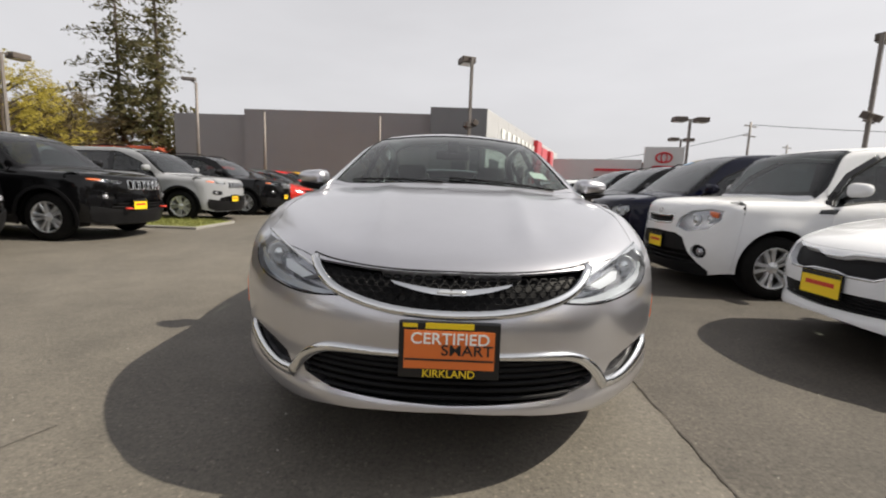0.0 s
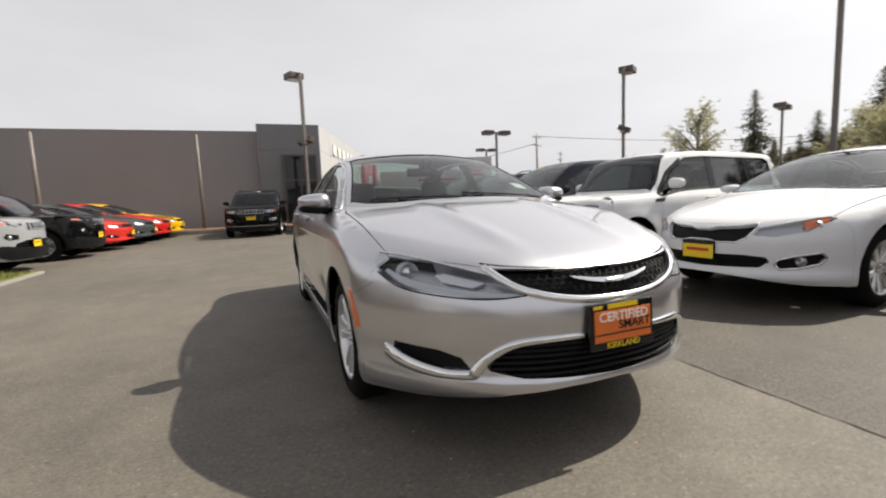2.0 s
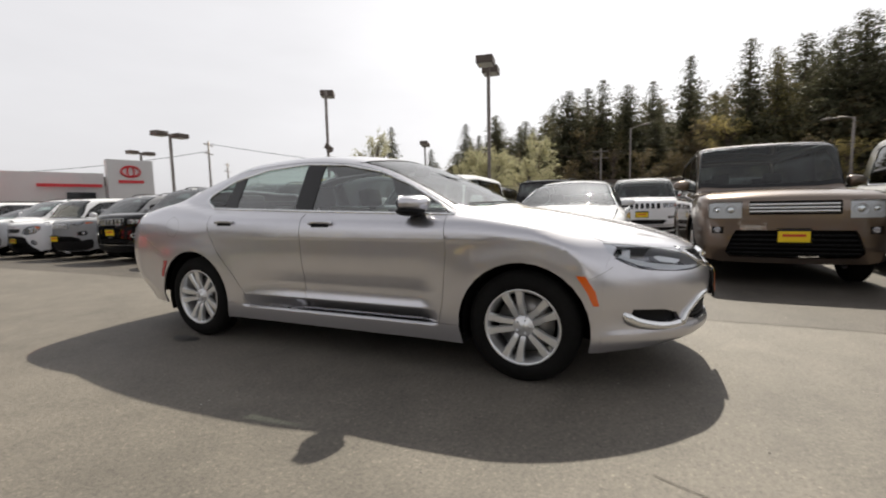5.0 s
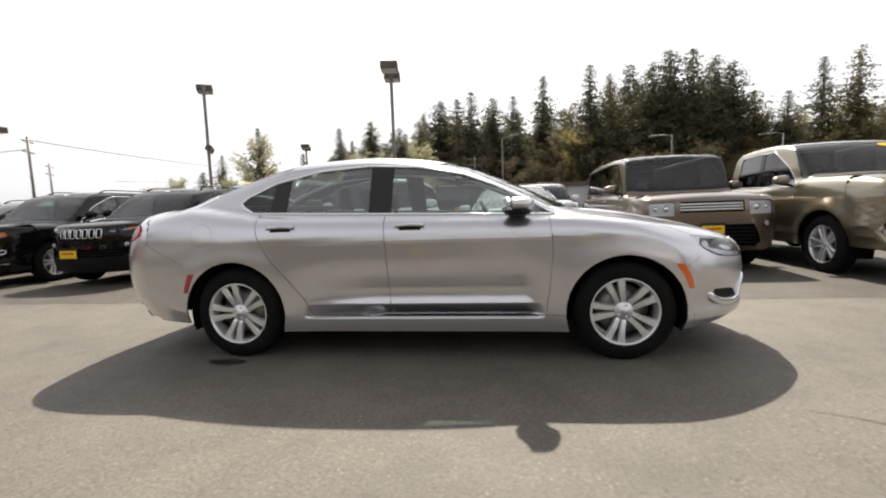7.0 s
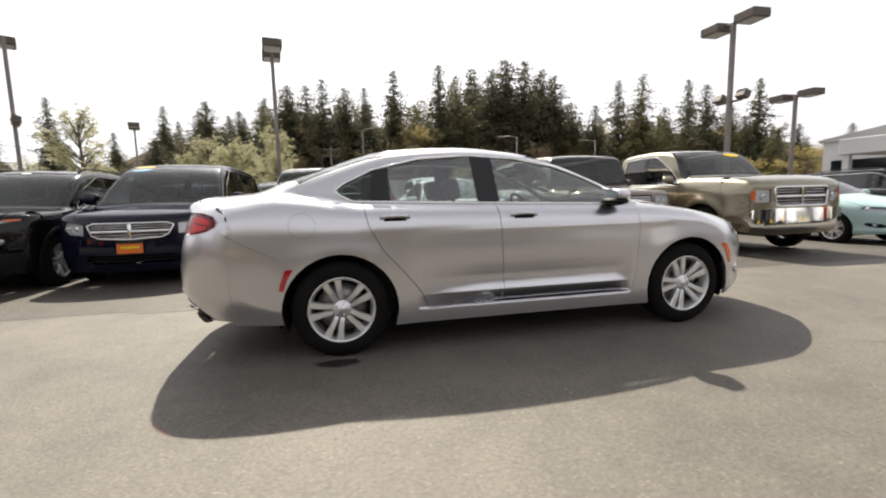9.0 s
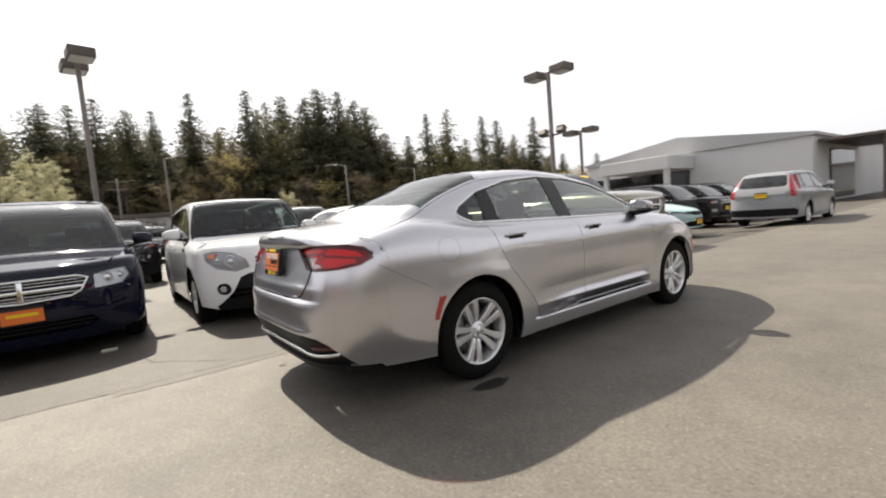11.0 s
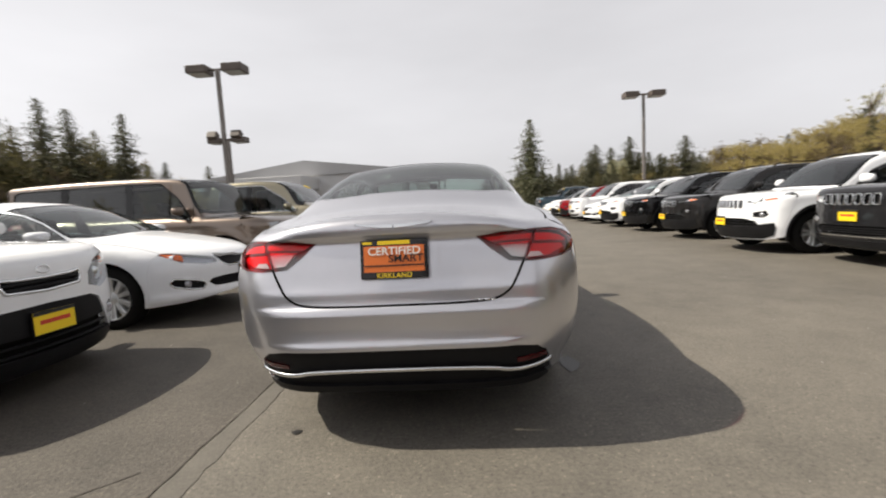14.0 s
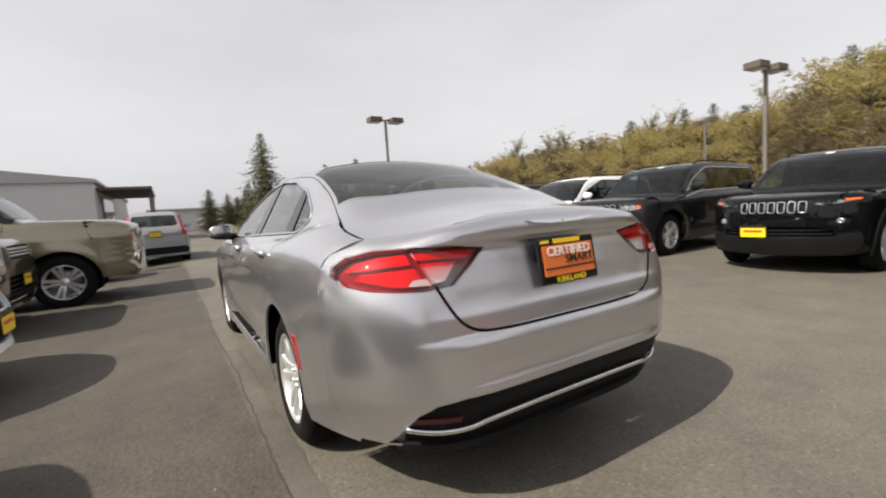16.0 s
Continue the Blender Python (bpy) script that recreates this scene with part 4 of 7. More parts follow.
def nose_parts(root, s, skin, sheet, bar, paint):
    g = s.get("grille")
    st = s.get("fstep", 0.05)
    if g:
        full = mirrored(g)
        back = sheet("grille", full, "front", M["black"], off=-0.035, rim=0, gap=-0.002)
        lo, hi = full.min(0), full.max(0)
        kind = s.get("grillekind", "bars")
        lines = []
        if kind == "bars":
            for z in np.linspace(lo[1], hi[1], s.get("gbars", 4) + 2)[1:-1]:
                P = np.stack([np.linspace(lo[0], hi[0], 60), np.full(60, z)], 1)
                lines += [lifted_tube(skin, r, "front", s.get("gbar", 0.014), -0.008, flat=0.6) for r in runs(P, full)]
        elif kind == "mesh":
            c = 0.026
            for row, z in enumerate(np.arange(lo[1], hi[1] + c, c * 0.75)):
                for x in np.arange(lo[0], hi[0] + c, c * 1.35):
                    xx = x + (c * 0.675 if row % 2 else 0)
                    cell = np.array([(xx + 0.5 * c * 1.3 * math.cos(a), z + 0.5 * c * math.sin(a)) for a in np.arange(0, 6.2, math.pi / 3)])
                    if within(cell, full).all():
                        lines.append(lifted_tube(skin, cell, "front", 0.0032, -0.02, True, flat=1.2, n=4))
        elif kind == "slots":
            n = 7
            for i in range(n):
                u0, u1 = (i + 0.16) / n, (i + 0.84) / n
                xs0, xs1 = lo[0] + (hi[0] - lo[0]) * u0, lo[0] + (hi[0] - lo[0]) * u1
                za, zb, c = lo[1] + 0.01, hi[1] - 0.01, 0.014
                cell = np.array([(xs0 + c, za), (xs1 - c, za), (xs1, za + c), (xs1, zb - c), (xs1 - c, zb), (xs0 + c, zb), (xs0, zb - c), (xs0, za + c)])
                lines.append(lifted_tube(skin, dense(cell, 0.03), "front", 0.0085, 0.003, True, flat=1.0))
            cells = []
            for i in range(n + 1):
                u0, u1 = max(0, (i - 0.16) / n), min(1, (i + 0.16) / n)
                xs0, xs1 = lo[0] + (hi[0] - lo[0]) * u0, lo[0] + (hi[0] - lo[0]) * u1
                sheet("grille_bar", [(xs0, lo[1]), (xs1, lo[1]), (xs1, hi[1]), (xs0, hi[1])], "front", paint, off=0.0, rim=0.03, gap=0, step=0.04)
        elif kind == "cross":
            for z in (0.5 * (lo[1] + hi[1]),):
                P = np.stack([np.linspace(lo[0], hi[0], 60), np.full(60, z)], 1)
                lines += [lifted_tube(skin, r, "front", 0.022, 0.0, flat=0.5) for r in runs(P, full)]
            P = np.stack([np.zeros(20), np.linspace(lo[1], hi[1], 20)], 1)
            lines += [lifted_tube(skin, r, "front", 0.03, 0.0, flat=0.5) for r in runs(P, full)]
            for z in np.linspace(lo[1], hi[1], 8)[1:-1]:
                P = np.stack([np.linspace(lo[0], hi[0], 60), np.full(60, z)], 1)
                lines += [lifted_tube(skin, r, "front", 0.006, -0.015, flat=0.8) for r in runs(P, full)]
        if kind == "mesh":
            bar("grille_mesh", join(*lines), M["black"], back)
        else:
            for ln in lines:
                bar("slot_trim" if kind == "slots" else "slat", ln, M[s.get("gbarmat", "black")], back)
        if s.get("gtrim"):
            bar("grille_trim", lifted_tube(skin, dense(full, 0.03), "front", s["gtrim"], 0.002, True, flat=0.6), M["chrome"], back)
    lg = s.get("lowgrille")
    if lg:
        full = mirrored(lg)
        back = sheet("lower_grille", full, "front", M["dark"], off=-0.06, rim=0, gap=-0.002)
        lo, hi = full.min(0), full.max(0)
        lines = []
        for z in np.linspace(lo[1], hi[1], s.get("lbars", 4) + 2)[1:-1]:
            P = np.stack([np.linspace(lo[0], hi[0], 80), np.full(80, z)], 1)
            lines += [lifted_tube(skin, r, "front", 0.009, -0.022, flat=1.6) for r in runs(P, full)]
        for ln in lines:
            bar("slat", ln, M["black"], back)
    for hl in s.get("fogs", ()):
        for sg in (1, -1):
            P = [(sg * x, z) for x, z in hl]
            b = sheet("fog_light_bezel", P, "front", M["black"], off=-0.03, rim=0, gap=-0.002)
            if s.get("hero"):
                continue
            if s.get("fogtrim"):
                bar("fog_light_trim", lifted_tube(skin, dense(np.array(P), 0.03), "front", 0.011, 0.002, True, flat=0.7), M["chrome"], b)
            c = np.mean(P, 0)
            q = skin.lift([c], "front")[0]
            bar("fog_light", moved(lathe([(0.0, 0.0), (0.012, 0.02), (0.006, 0.036), (-0.03, 0.042)], 20), Matrix.Translation(q + np.array((0, 0.008, 0))) @ Matrix.Rotation(radians(-90), 4, "Z")), M["reflector_dark"], b)
    hl = np.array(s["headlight"])
    for sg in (1, -1):
        P = hl * (sg, 1)
        deep = 0.075 if s.get("hero") else 0.035
        body = sheet("headlight", P, "front", M[s.get("lampback", "black")], off=-deep, rim=0, gap=-0.002, step=0.03)
        lo, hi = P.min(0), P.max(0)
        for k, (u, v, r) in enumerate(s.get("bulbs", ((0.72, 0.5, 0.05), (0.4, 0.45, 0.045)))):
            c = (lo[0] + (hi[0] - lo[0]) * (u if sg > 0 else 1 - u), lo[1] + (hi[1] - lo[1]) * v)
            q = skin.lift([c], "front")[0]
            m = Matrix.Translation(q + np.array((-sg * deep * 0.35, deep * 0.85, -0.004))) @ Matrix.Rotation(radians(-90), 4, "Z")
            bar("reflector_bowl", moved(lathe([(-0.02, r * 0.5), (-0.008, r * 0.8), (0.012, r), (0.008, r * 1.08), (-0.03, r * 1.1)], 24), m), M["reflector"], body)
            bar("bulb_lens", moved(lathe([(0.012, 0.0), (0.009, r * 0.4), (0.0, r * 0.66), (-0.02, r * 0.75)], 20), m), M["chrome"], body)
        if s.get("amberlamp"):
            A = [(sg * x, z) for x, z in s["amberlamp"]]
            sheet("turn_signal", A, "front", M["amber"], body, off=-0.006, rim=0.02, gap=0, step=0.03)
        sheet("lens", P, "front", M["lens"], body, off=0.001, rim=0, gap=-0.001, step=0.03)


def closed_dlo(s):
    belt = pch(s["belt"])
    path = s["dlo"]
    y_end, y_front = path[0][0], path[-1][0]
    return np.array([(y, float(belt(y)) + 0.004) for y in np.linspace(y_front, y_end, 14)] + [tuple(p) for p in path[1:-1]])


SEDAN = dict(
    hero=True, w=0.93, yF=-1.371, yR=1.371, R=0.332, Ra=0.385, rim=0.222, xw=0.905, spokes=5, twin=True, zs=0.2, sill=0.318, step=0.026, fstep=0.016,
    low=[(-2.45, 0.70), (-2.35, 0.745), (-2.27, 0.785), (-2.04, 0.855), (-1.75, 0.925), (-1.33, 1.005), (-1.0, 1.04), (-0.5, 1.05), (1.2, 1.09), (1.6, 1.143), (1.83, 1.157), (1.97, 1.148), (2.12, 1.133), (2.27, 1.123), (2.4, 1.122)],
    cab=[(-1.3, 0.94), (-1.15, 1.02), (-1.0, 1.095), (-0.63, 1.27), (-0.29, 1.40), (0.05, 1.467), (0.45, 1.496), (0.96, 1.473), (1.48, 1.335), (1.85, 1.195), (2.1, 1.06), (2.3, 0.84), (2.45, 0.6)],
    side=[(0.1, 0.86), (0.2, 0.9), (0.3, 0.916), (0.5, 0.924), (0.7, 0.93), (0.85, 0.925), (0.95, 0.91), (1.05, 0.862), (1.15, 0.80)],
    plan=[(-2.5, 0.9), (-1.9, 0.975), (-1.2, 1.0), (0.8, 1.0), (1.5, 1.0), (1.8, 0.992), (2.1, 0.976), (2.5, 0.945)], cplan=[(-1.4, 1.0), (0.3, 1.0), (1.2, 0.965), (2.2, 0.9)],
    front=[(0.1, -2.15), (0.24, -2.35), (0.28, -2.39), (0.315, -2.396), (0.36, -2.382), (0.4, -2.379), (0.48, -2.392), (0.58, -2.4), (0.7, -2.365), (0.78, -2.3), (0.9, -2.05)],
    rear=[(0.1, 2.26), (0.28, 2.385), (0.42, 2.45), (0.49, 2.473), (0.505, 2.474), (0.54, 2.464), (0.6, 2.458), (0.65, 2.458), (0.68, 2.45), (0.698, 2.433), (0.72, 2.429), (0.76, 2.424), (0.79, 2.412), (0.87, 2.393), (0.95, 2.376), (0.99, 2.369), (1.002, 2.373), (1.018, 2.386), (1.05, 2.389), (1.08, 2.381), (1.105, 2.36), (1.125, 2.32), (1.25, 2.05)],
    scoop=(-0.84, 0.84), rear2=[(0.1, 2.26), (0.28, 2.385), (0.42, 2.445), (0.5, 2.465), (0.6, 2.466), (0.75, 2.452), (0.88, 2.42), (0.98, 2.385), (1.03, 2.35), (1.08, 2.3), (1.25, 2.05)], fa=0.64, fp=2.6, ra=0.4, rp=5.8, rcorner=[(0.1, 0.8), (0.28, 0.72), (0.45, 0.49), (0.6, 0.39), (0.8, 0.35), (0.93, 0.38), (1.02, 0.52), (1.1, 0.66)], crown=0.07, ccrown=0.06, kf=0.045, zb=1.0, zr=1.42, wb=0.83, wr=0.60,
    crease=((-1.7, 1.75, 0.87, 0.06, 0.0045),), flare=((-1.371, 0.332, 0.385, 0.012), (1.371, 0.332, 0.385, 0.012)),
    xe=[(-1.87, 0.775), (-1.5, 0.80), (-1.1, 0.80), (-0.92, 0.775), (-0.6, 0.70), (-0.3, 0.64), (0.0, 0.605), (0.6, 0.59), (1.0, 0.595), (1.4, 0.63), (1.75, 0.70), (2.0, 0.755), (2.13, 0.745)],
    hoodfront=[(0, -2.318), (0.2, -2.305), (0.42, -2.235), (0.6, -2.085), (0.7, -1.975), (0.78, -1.86)], cowl=[(0, -1.13), (0.4, -1.1), (0.65, -1.02), (0.79, -0.9)],
    wstop=[(0, -0.16), (0.4, -0.13), (0.64, -0.04)], rwtop=[(0, 0.92), (0.4, 0.95), (0.6, 1.03)], rwbase=[(0, 1.76), (0.4, 1.74), (0.7, 1.62)], rearedge=[(0, 2.34), (0.4, 2.32), (0.65, 2.225), (0.76, 2.12)],
    paintframe=True, yA=-0.93, ysf=[(0.22, -1.80), (0.5, -1.80), (0.7, -1.79), (0.84, -1.82)], ysr=[(0.26, 2.06), (0.6, 2.06), (0.8, 2.04), (0.9, 1.985), (1.0, 1.985), (1.06, 2.06)],
    belt=[(-0.96, 0.988), (0.2, 1.022), (1.3, 1.058)], door1=[(-0.89, 0.992), (-0.91, 0.77), (-0.885, 0.5), (-0.85, 0.3)], doorB=[(0.24, 1.023), (0.22, 0.7), (0.2, 0.3)],
    door2=[(1.2, 1.055), (1.17, 0.9), (1.08, 0.73), (0.92, 0.55), (0.82, 0.42), (0.77, 0.3)],
    dlo=[(1.26, 1.057), (1.35, 1.105), (1.38, 1.14), (1.33, 1.185), (1.12, 1.285), (0.78, 1.362), (0.4, 1.388), (0.02, 1.363), (-0.31, 1.295), (-0.55, 1.2), (-0.8, 1.07), (-0.925, 0.997)],
    pillars=(((0.205, 1.4), (0.2, 1.0), "glass"), ((0.375, 1.4), (0.365, 1.0), None)),
    handles=((0.05, 0.93), (0.99, 0.94)), mirror=(-0.68, 1.065, 0.94), paint="paint", mirx=0.1, mirz=0.049, miry=0.105, chrometrim=True, dlo_end=1.2, frontseat=0.05, rearseat=0.85, seatz=0.36, shelf=(1.2, 1.75, 1.12),
    chin=[(0.84, 0.225), (0.7, 0.232), (0.56, 0.258), (0.42, 0.285), (0.22, 0.305), (0, 0.311)],
    grille=[(0, 0.752), (0.22, 0.753), (0.41, 0.766), (0.478, 0.776), (0.44, 0.733), (0.375, 0.692), (0.21, 0.655), (0, 0.643)], grillekind="mesh", gtrim=0.0,
    lowgrille=[(0, 0.49), (0.2, 0.49), (0.41, 0.484), (0.47, 0.458), (0.52, 0.41), (0.5, 0.372), (0.39, 0.345), (0, 0.332)], lbars=6,
    headlight=[(0.37, 0.672), (0.46, 0.735), (0.59, 0.776), (0.70, 0.805), (0.77, 0.818), (0.805, 0.813), (0.828, 0.78), (0.815, 0.725), (0.75, 0.684), (0.515, 0.655)],
    bulbs=((0.8, 0.52, 0.042),), lampback="reflector_dark",
    fogs=([(0.56, 0.375), (0.59, 0.42), (0.66, 0.446), (0.795, 0.462), (0.8, 0.42), (0.75, 0.385), (0.67, 0.366)],),
    tailbottom=[(0.8, 0.285), (0.7, 0.29), (0.4, 0.285), (0, 0.285)], valance=[(0, 0.492), (0.55, 0.492), (0.64, 0.478), (0.69, 0.44), (0.712, 0.39), (0.727, 0.33), (0.742, 0.293), (0.5, 0.291), (0, 0.289)],
    taillight=([(0.664, 1.008), (0.75, 1.002), (0.82, 0.983), (0.86, 0.953), (0.872, 0.926), (0.852, 0.901), (0.8, 0.887), (0.74, 0.881), (0.608, 0.879)],
               [(0.39, 0.99), (0.5, 1.0), (0.654, 1.006), (0.634, 0.95), (0.478, 0.945)], [(0.482, 0.942), (0.632, 0.947), (0.6, 0.884), (0.54, 0.889)]),
    tailmat=("redglass", "redglass", "lens"), lastglass="glass2",
    tailcut=[(0.382, 0.992), (0.5, 1.006), (0.64, 1.013), (0.755, 1.008), (0.826, 0.989), (0.868, 0.957), (0.88, 0.925), (0.857, 0.893), (0.804, 0.877), (0.74, 0.871), (0.64, 0.866), (0.528, 0.873), (0.445, 0.935)])
SEDAN["pillars"] = (((0.205, 1.4), (0.2, 1.0)), ((0.375, 1.4), (0.365, 1.0)), "glass"), (((1.0, 1.4), (1.005, 1.0)), ((1.1, 1.4), (1.15, 1.0)), "glass")
SEDAN["dlo_closed"] = closed_dlo(SEDAN)
M["reflector_dark"] = base_material("dark_reflector", (0.42, 0.42, 0.45), 0.25, 0.7)


def wagon(L, W, H, base, over, R, lip, cowlz, cowl, wtop, belt, blunt=0.3, fp=3.0, roofw=0.78, clear=0.25, rake=0.22, hoodrise=0.6, xek=0.62, **more):
    """The numbers of an upright vehicle (off-roader, van, box) from its main sizes: length, width, height, wheelbase, front overhang, tyre radius,
    hood lip height, cowl height, the places of cowl and windshield top along it, and the belt height."""
    w = W / 2
    yf, yF, yR = -base / 2 - over, -base / 2, base / 2
    yr = yf + L
    Ra = R + 0.065
    wb, wr = w - 0.09, w * roofw
    yA = cowl + 0.16
    yend = yr - rake - 0.06
    sill = clear + 0.13
    bz = belt
    xe0 = yF - Ra * xek
    z0 = min(bz - 0.02, cowlz - 0.085)
    s = dict(w=w, yF=yF, yR=yR, R=R, Ra=Ra, rim=R * 0.64, xw=w - 0.02, spokes=5, twin=True, zs=clear, sill=sill,
             low=[(yf - 0.1, lip - 0.08), (yf + 0.06, lip), (yf + 0.4, lip + (cowlz - lip) * hoodrise), (cowl, cowlz), (0, bz + 0.02), (yr - 0.05, bz + 0.03), (yr + 0.2, bz)],
             cab=[(cowl - 0.15, cowlz - 0.1), (cowl, cowlz + 0.02), (wtop - 0.1, H - 0.085), (wtop + 0.15, H - 0.03), (0.3, H), (yr - rake - 0.1, H - 0.04), (yr - rake, H - 0.09), (yr - 0.06, bz + 0.08), (yr + 0.05, bz - 0.2)],
             side=[(0.1, w - 0.07), (clear, w - 0.045), (clear + 0.2, w - 0.012), (0.65, w), (bz - 0.2, w - 0.004), (bz - 0.05, w - 0.035), (bz + 0.1, w - 0.1)],
             plan=[(yf, 0.93), (yF, 0.99), (0, 1.0), (yR, 1.0), (yr, 0.96)], cplan=[(cowl - 0.2, 0.97), (0, 1.0), (yr, 0.95)],
             front=[(0.1, yf + 0.16), (clear + 0.05, yf + 0.05), (0.5, yf), (0.65, yf + 0.005), (lip - 0.08, yf + 0.03), (lip + 0.05, yf + 0.1), (lip + 0.2, yf + 0.4)],
             rear=[(0.1, yr - 0.1), (clear + 0.1, yr - 0.03), (0.55, yr), (0.72, yr - 0.01), (bz, yr - 0.045), (bz + 0.3, yr + 0.0)],
             fa=blunt, fp=fp, ra=0.16, rp=6.0, crown=0.05, ccrown=0.035, zb=bz, zr=H - 0.08, wb=wb, wr=wr, kc=0.09,
             flare=((yF, R, Ra, 0.02), (yR, R, Ra, 0.02)),
             xe=[(xe0, w - 0.2), (cowl - 0.2, w - 0.15), (cowl + 0.1, wb - 0.03), (wtop + 0.02, wr - 0.03), (0.4, wr - 0.02), (yend, (wr - 0.03) * 0.97)],
             hoodfront=[(0, yf + 0.1), (w * 0.5, yf + 0.12), (w - 0.3, yf + 0.2), (w - 0.2, xe0 + 0.01)], cowl=[(0, cowl), (w * 0.5, cowl + 0.015), (wb, cowl + 0.05)],
             wstop=[(0, wtop - 0.06), (wr, wtop)], rearedge=[(0, yr - rake), (wr * 0.7, yr - rake - 0.01), (wr, yend - 0.01)],
             yA=yA, ysf=[(clear + 0.05, yF - Ra - 0.05), (0.6, yF - Ra - 0.02), (lip, xe0 - 0.05)], ysr=[(clear + 0.08, yR + Ra + 0.06), (0.6, yr - 0.26), (bz, yr - 0.27), (H - 0.2, yend)],
             belt=[(yA, z0), (yA + 0.6, bz - 0.01), (yR, bz + 0.02), (yr, bz + 0.03)],
             door1=[(yA + 0.02, z0 + 0.001), (yA - 0.01, 0.7), (max(yA, yF + Ra + 0.06), sill)], doorB=[(yA + 1.12, bz), (yA + 1.1, sill)],
             door2=[(yR - 0.1, bz + 0.02), (yR - 0.16, R + Ra + 0.04), (yR - Ra - 0.06, R + 0.1), (yR - Ra - 0.1, sill)],
             handles=((yA + 0.95, bz - 0.13), (yR - 0.32, bz - 0.11)), mirror=(yA + 0.16, bz + 0.09, w + 0.08), dlo_end=yR - 0.2, rearseat=yA + 1.85, seatz=clear + 0.3,
             chin=[(w * 0.75, clear + 0.0), (w * 0.4, clear - 0.01), (0, clear - 0.01)], tailbottom=[(w * 0.8, clear + 0.06), (0, clear + 0.06)],
             rearglass_poly=[(0, H - 0.14), (wr - 0.08, H - 0.16), (wr - 0.02, bz + 0.16), (wr - 0.1, bz + 0.1), (0, bz + 0.09)],
             taillight=([(w - 0.17, bz + 0.0), (w - 0.07, bz + 0.0), (w - 0.05, bz - 0.26), (w - 0.19, bz - 0.26)],), tailmat=("red",), rearplate=(0, bz - 0.15, "yellow"))
    top = H - 0.14
    a = (top - (bz + 0.02))
    slope = (wtop + 0.04 - yA) / (H - 0.085 - bz)
    s["dlo"] = [(yend - 0.1, bz + 0.035), (yend - 0.06, bz + 0.06), (yend - 0.12, top - 0.05), (yend - 0.22, top - 0.01), (0.2, top + 0.02), (wtop + 0.32, top), (yA + slope * a * 0.55 + 0.12, bz + a * 0.55), (yA + 0.02, z0 + 0.012)]
    s["aline"] = [(yA - 0.02, z0 + 0.02), (yA + slope * a * 0.55 + 0.06, bz + a * 0.55), (wtop + 0.25, top - 0.01)]
    by = yA + 1.1
    cy = yR - 0.12
    s["pillars"] = (((by - 0.06, top), (by - 0.05, bz)), ((by + 0.06, top), (by + 0.07, bz)), "glass"), (((cy - 0.08, top), (cy - 0.02, bz)), ((cy + 0.06, top), (cy + 0.1, bz)), "tint")
    s.update(more)
    s["dlo_closed"] = closed_dlo(s)
    return s


COMPACT = wagon(4.62, 1.86, 1.68, 2.7, 0.93, 0.36, 0.98, 1.1, -0.98, -0.22, 1.12, blunt=0.42, fp=2.4, cladding=True, rails=(-0.1, 1.6),
                grille=[(0, 0.945), (0.36, 0.94), (0.38, 0.93), (0.38, 0.80), (0.36, 0.79), (0, 0.79)], grillekind="slots", gbarmat="chrome",
                headlight=[(0.42, 0.90), (0.5, 0.945), (0.66, 0.96), (0.82, 0.965), (0.83, 0.935), (0.7, 0.91), (0.5, 0.885)], bulbs=((0.3, 0.5, 0.022),), lampback="reflector_dark",
                amberlamp=[(0.68, 0.955), (0.81, 0.96), (0.82, 0.94), (0.7, 0.925)],
                stickers=((0.0, -0.27, 0.07, 0.035, "white"),), lowgrille=[(0, 0.62), (0.42, 0.615), (0.6, 0.57), (0.66, 0.45), (0.5, 0.37), (0, 0.345)], lbars=5, overlay=(("bumper_skid", [(0, 0.47), (0.55, 0.49), (0.72, 0.53), (0.82, 0.54), (0.84, 0.46), (0.8, 0.33), (0.66, 0.27), (0, 0.255)], "front", "black", 0.01),), fogs=([(0.55, 0.72), (0.72, 0.75), (0.76, 0.68), (0.7, 0.63), (0.55, 0.64)],), plate=(-0.2, 0.56, "yellow"), wheelmat="satin")
GRAND = wagon(4.82, 1.94, 1.76, 2.915, 0.93, 0.385, 1.06, 1.14, -1.05, -0.3, 1.16, blunt=0.3, fp=3.2, rails=(-0.1, 1.7), hoodrise=0.75,
              grille=[(0, 1.0), (0.44, 0.995), (0.45, 0.98), (0.43, 0.85), (0.41, 0.84), (0, 0.84)], grillekind="slots", gbarmat="chrome",
              headlight=[(0.5, 0.87), (0.5, 0.985), (0.7, 0.985), (0.82, 0.975), (0.85, 0.92), (0.8, 0.885)], bulbs=((0.3, 0.5, 0.045), (0.62, 0.5, 0.035)), lampback="reflector_dark",
              amberlamp=[(0.77, 0.97), (0.83, 0.965), (0.85, 0.92), (0.79, 0.9)],
              lowgrille=[(0, 0.56), (0.55, 0.56), (0.6, 0.52), (0.5, 0.44), (0, 0.43)], lbars=3, fogs=([(0.6, 0.63), (0.64, 0.66), (0.8, 0.67), (0.83, 0.64), (0.8, 0.6), (0.63, 0.59)],), fogtrim=True, plate=(0, 0.70, "yellow"), chrometrim=True, overlay=(("bumper_trim", [(0.62, 0.425), (0.84, 0.44), (0.84, 0.425), (0.62, 0.41)], "front", "chrome", 0.008), ("bumper_lip", [(0, 0.36), (0.7, 0.37), (0.82, 0.39), (0.8, 0.32), (0.6, 0.28), (0, 0.27)], "front", "black", 0.008)), stickers=((0.1, -0.35, 0.08, 0.035, "white"),))
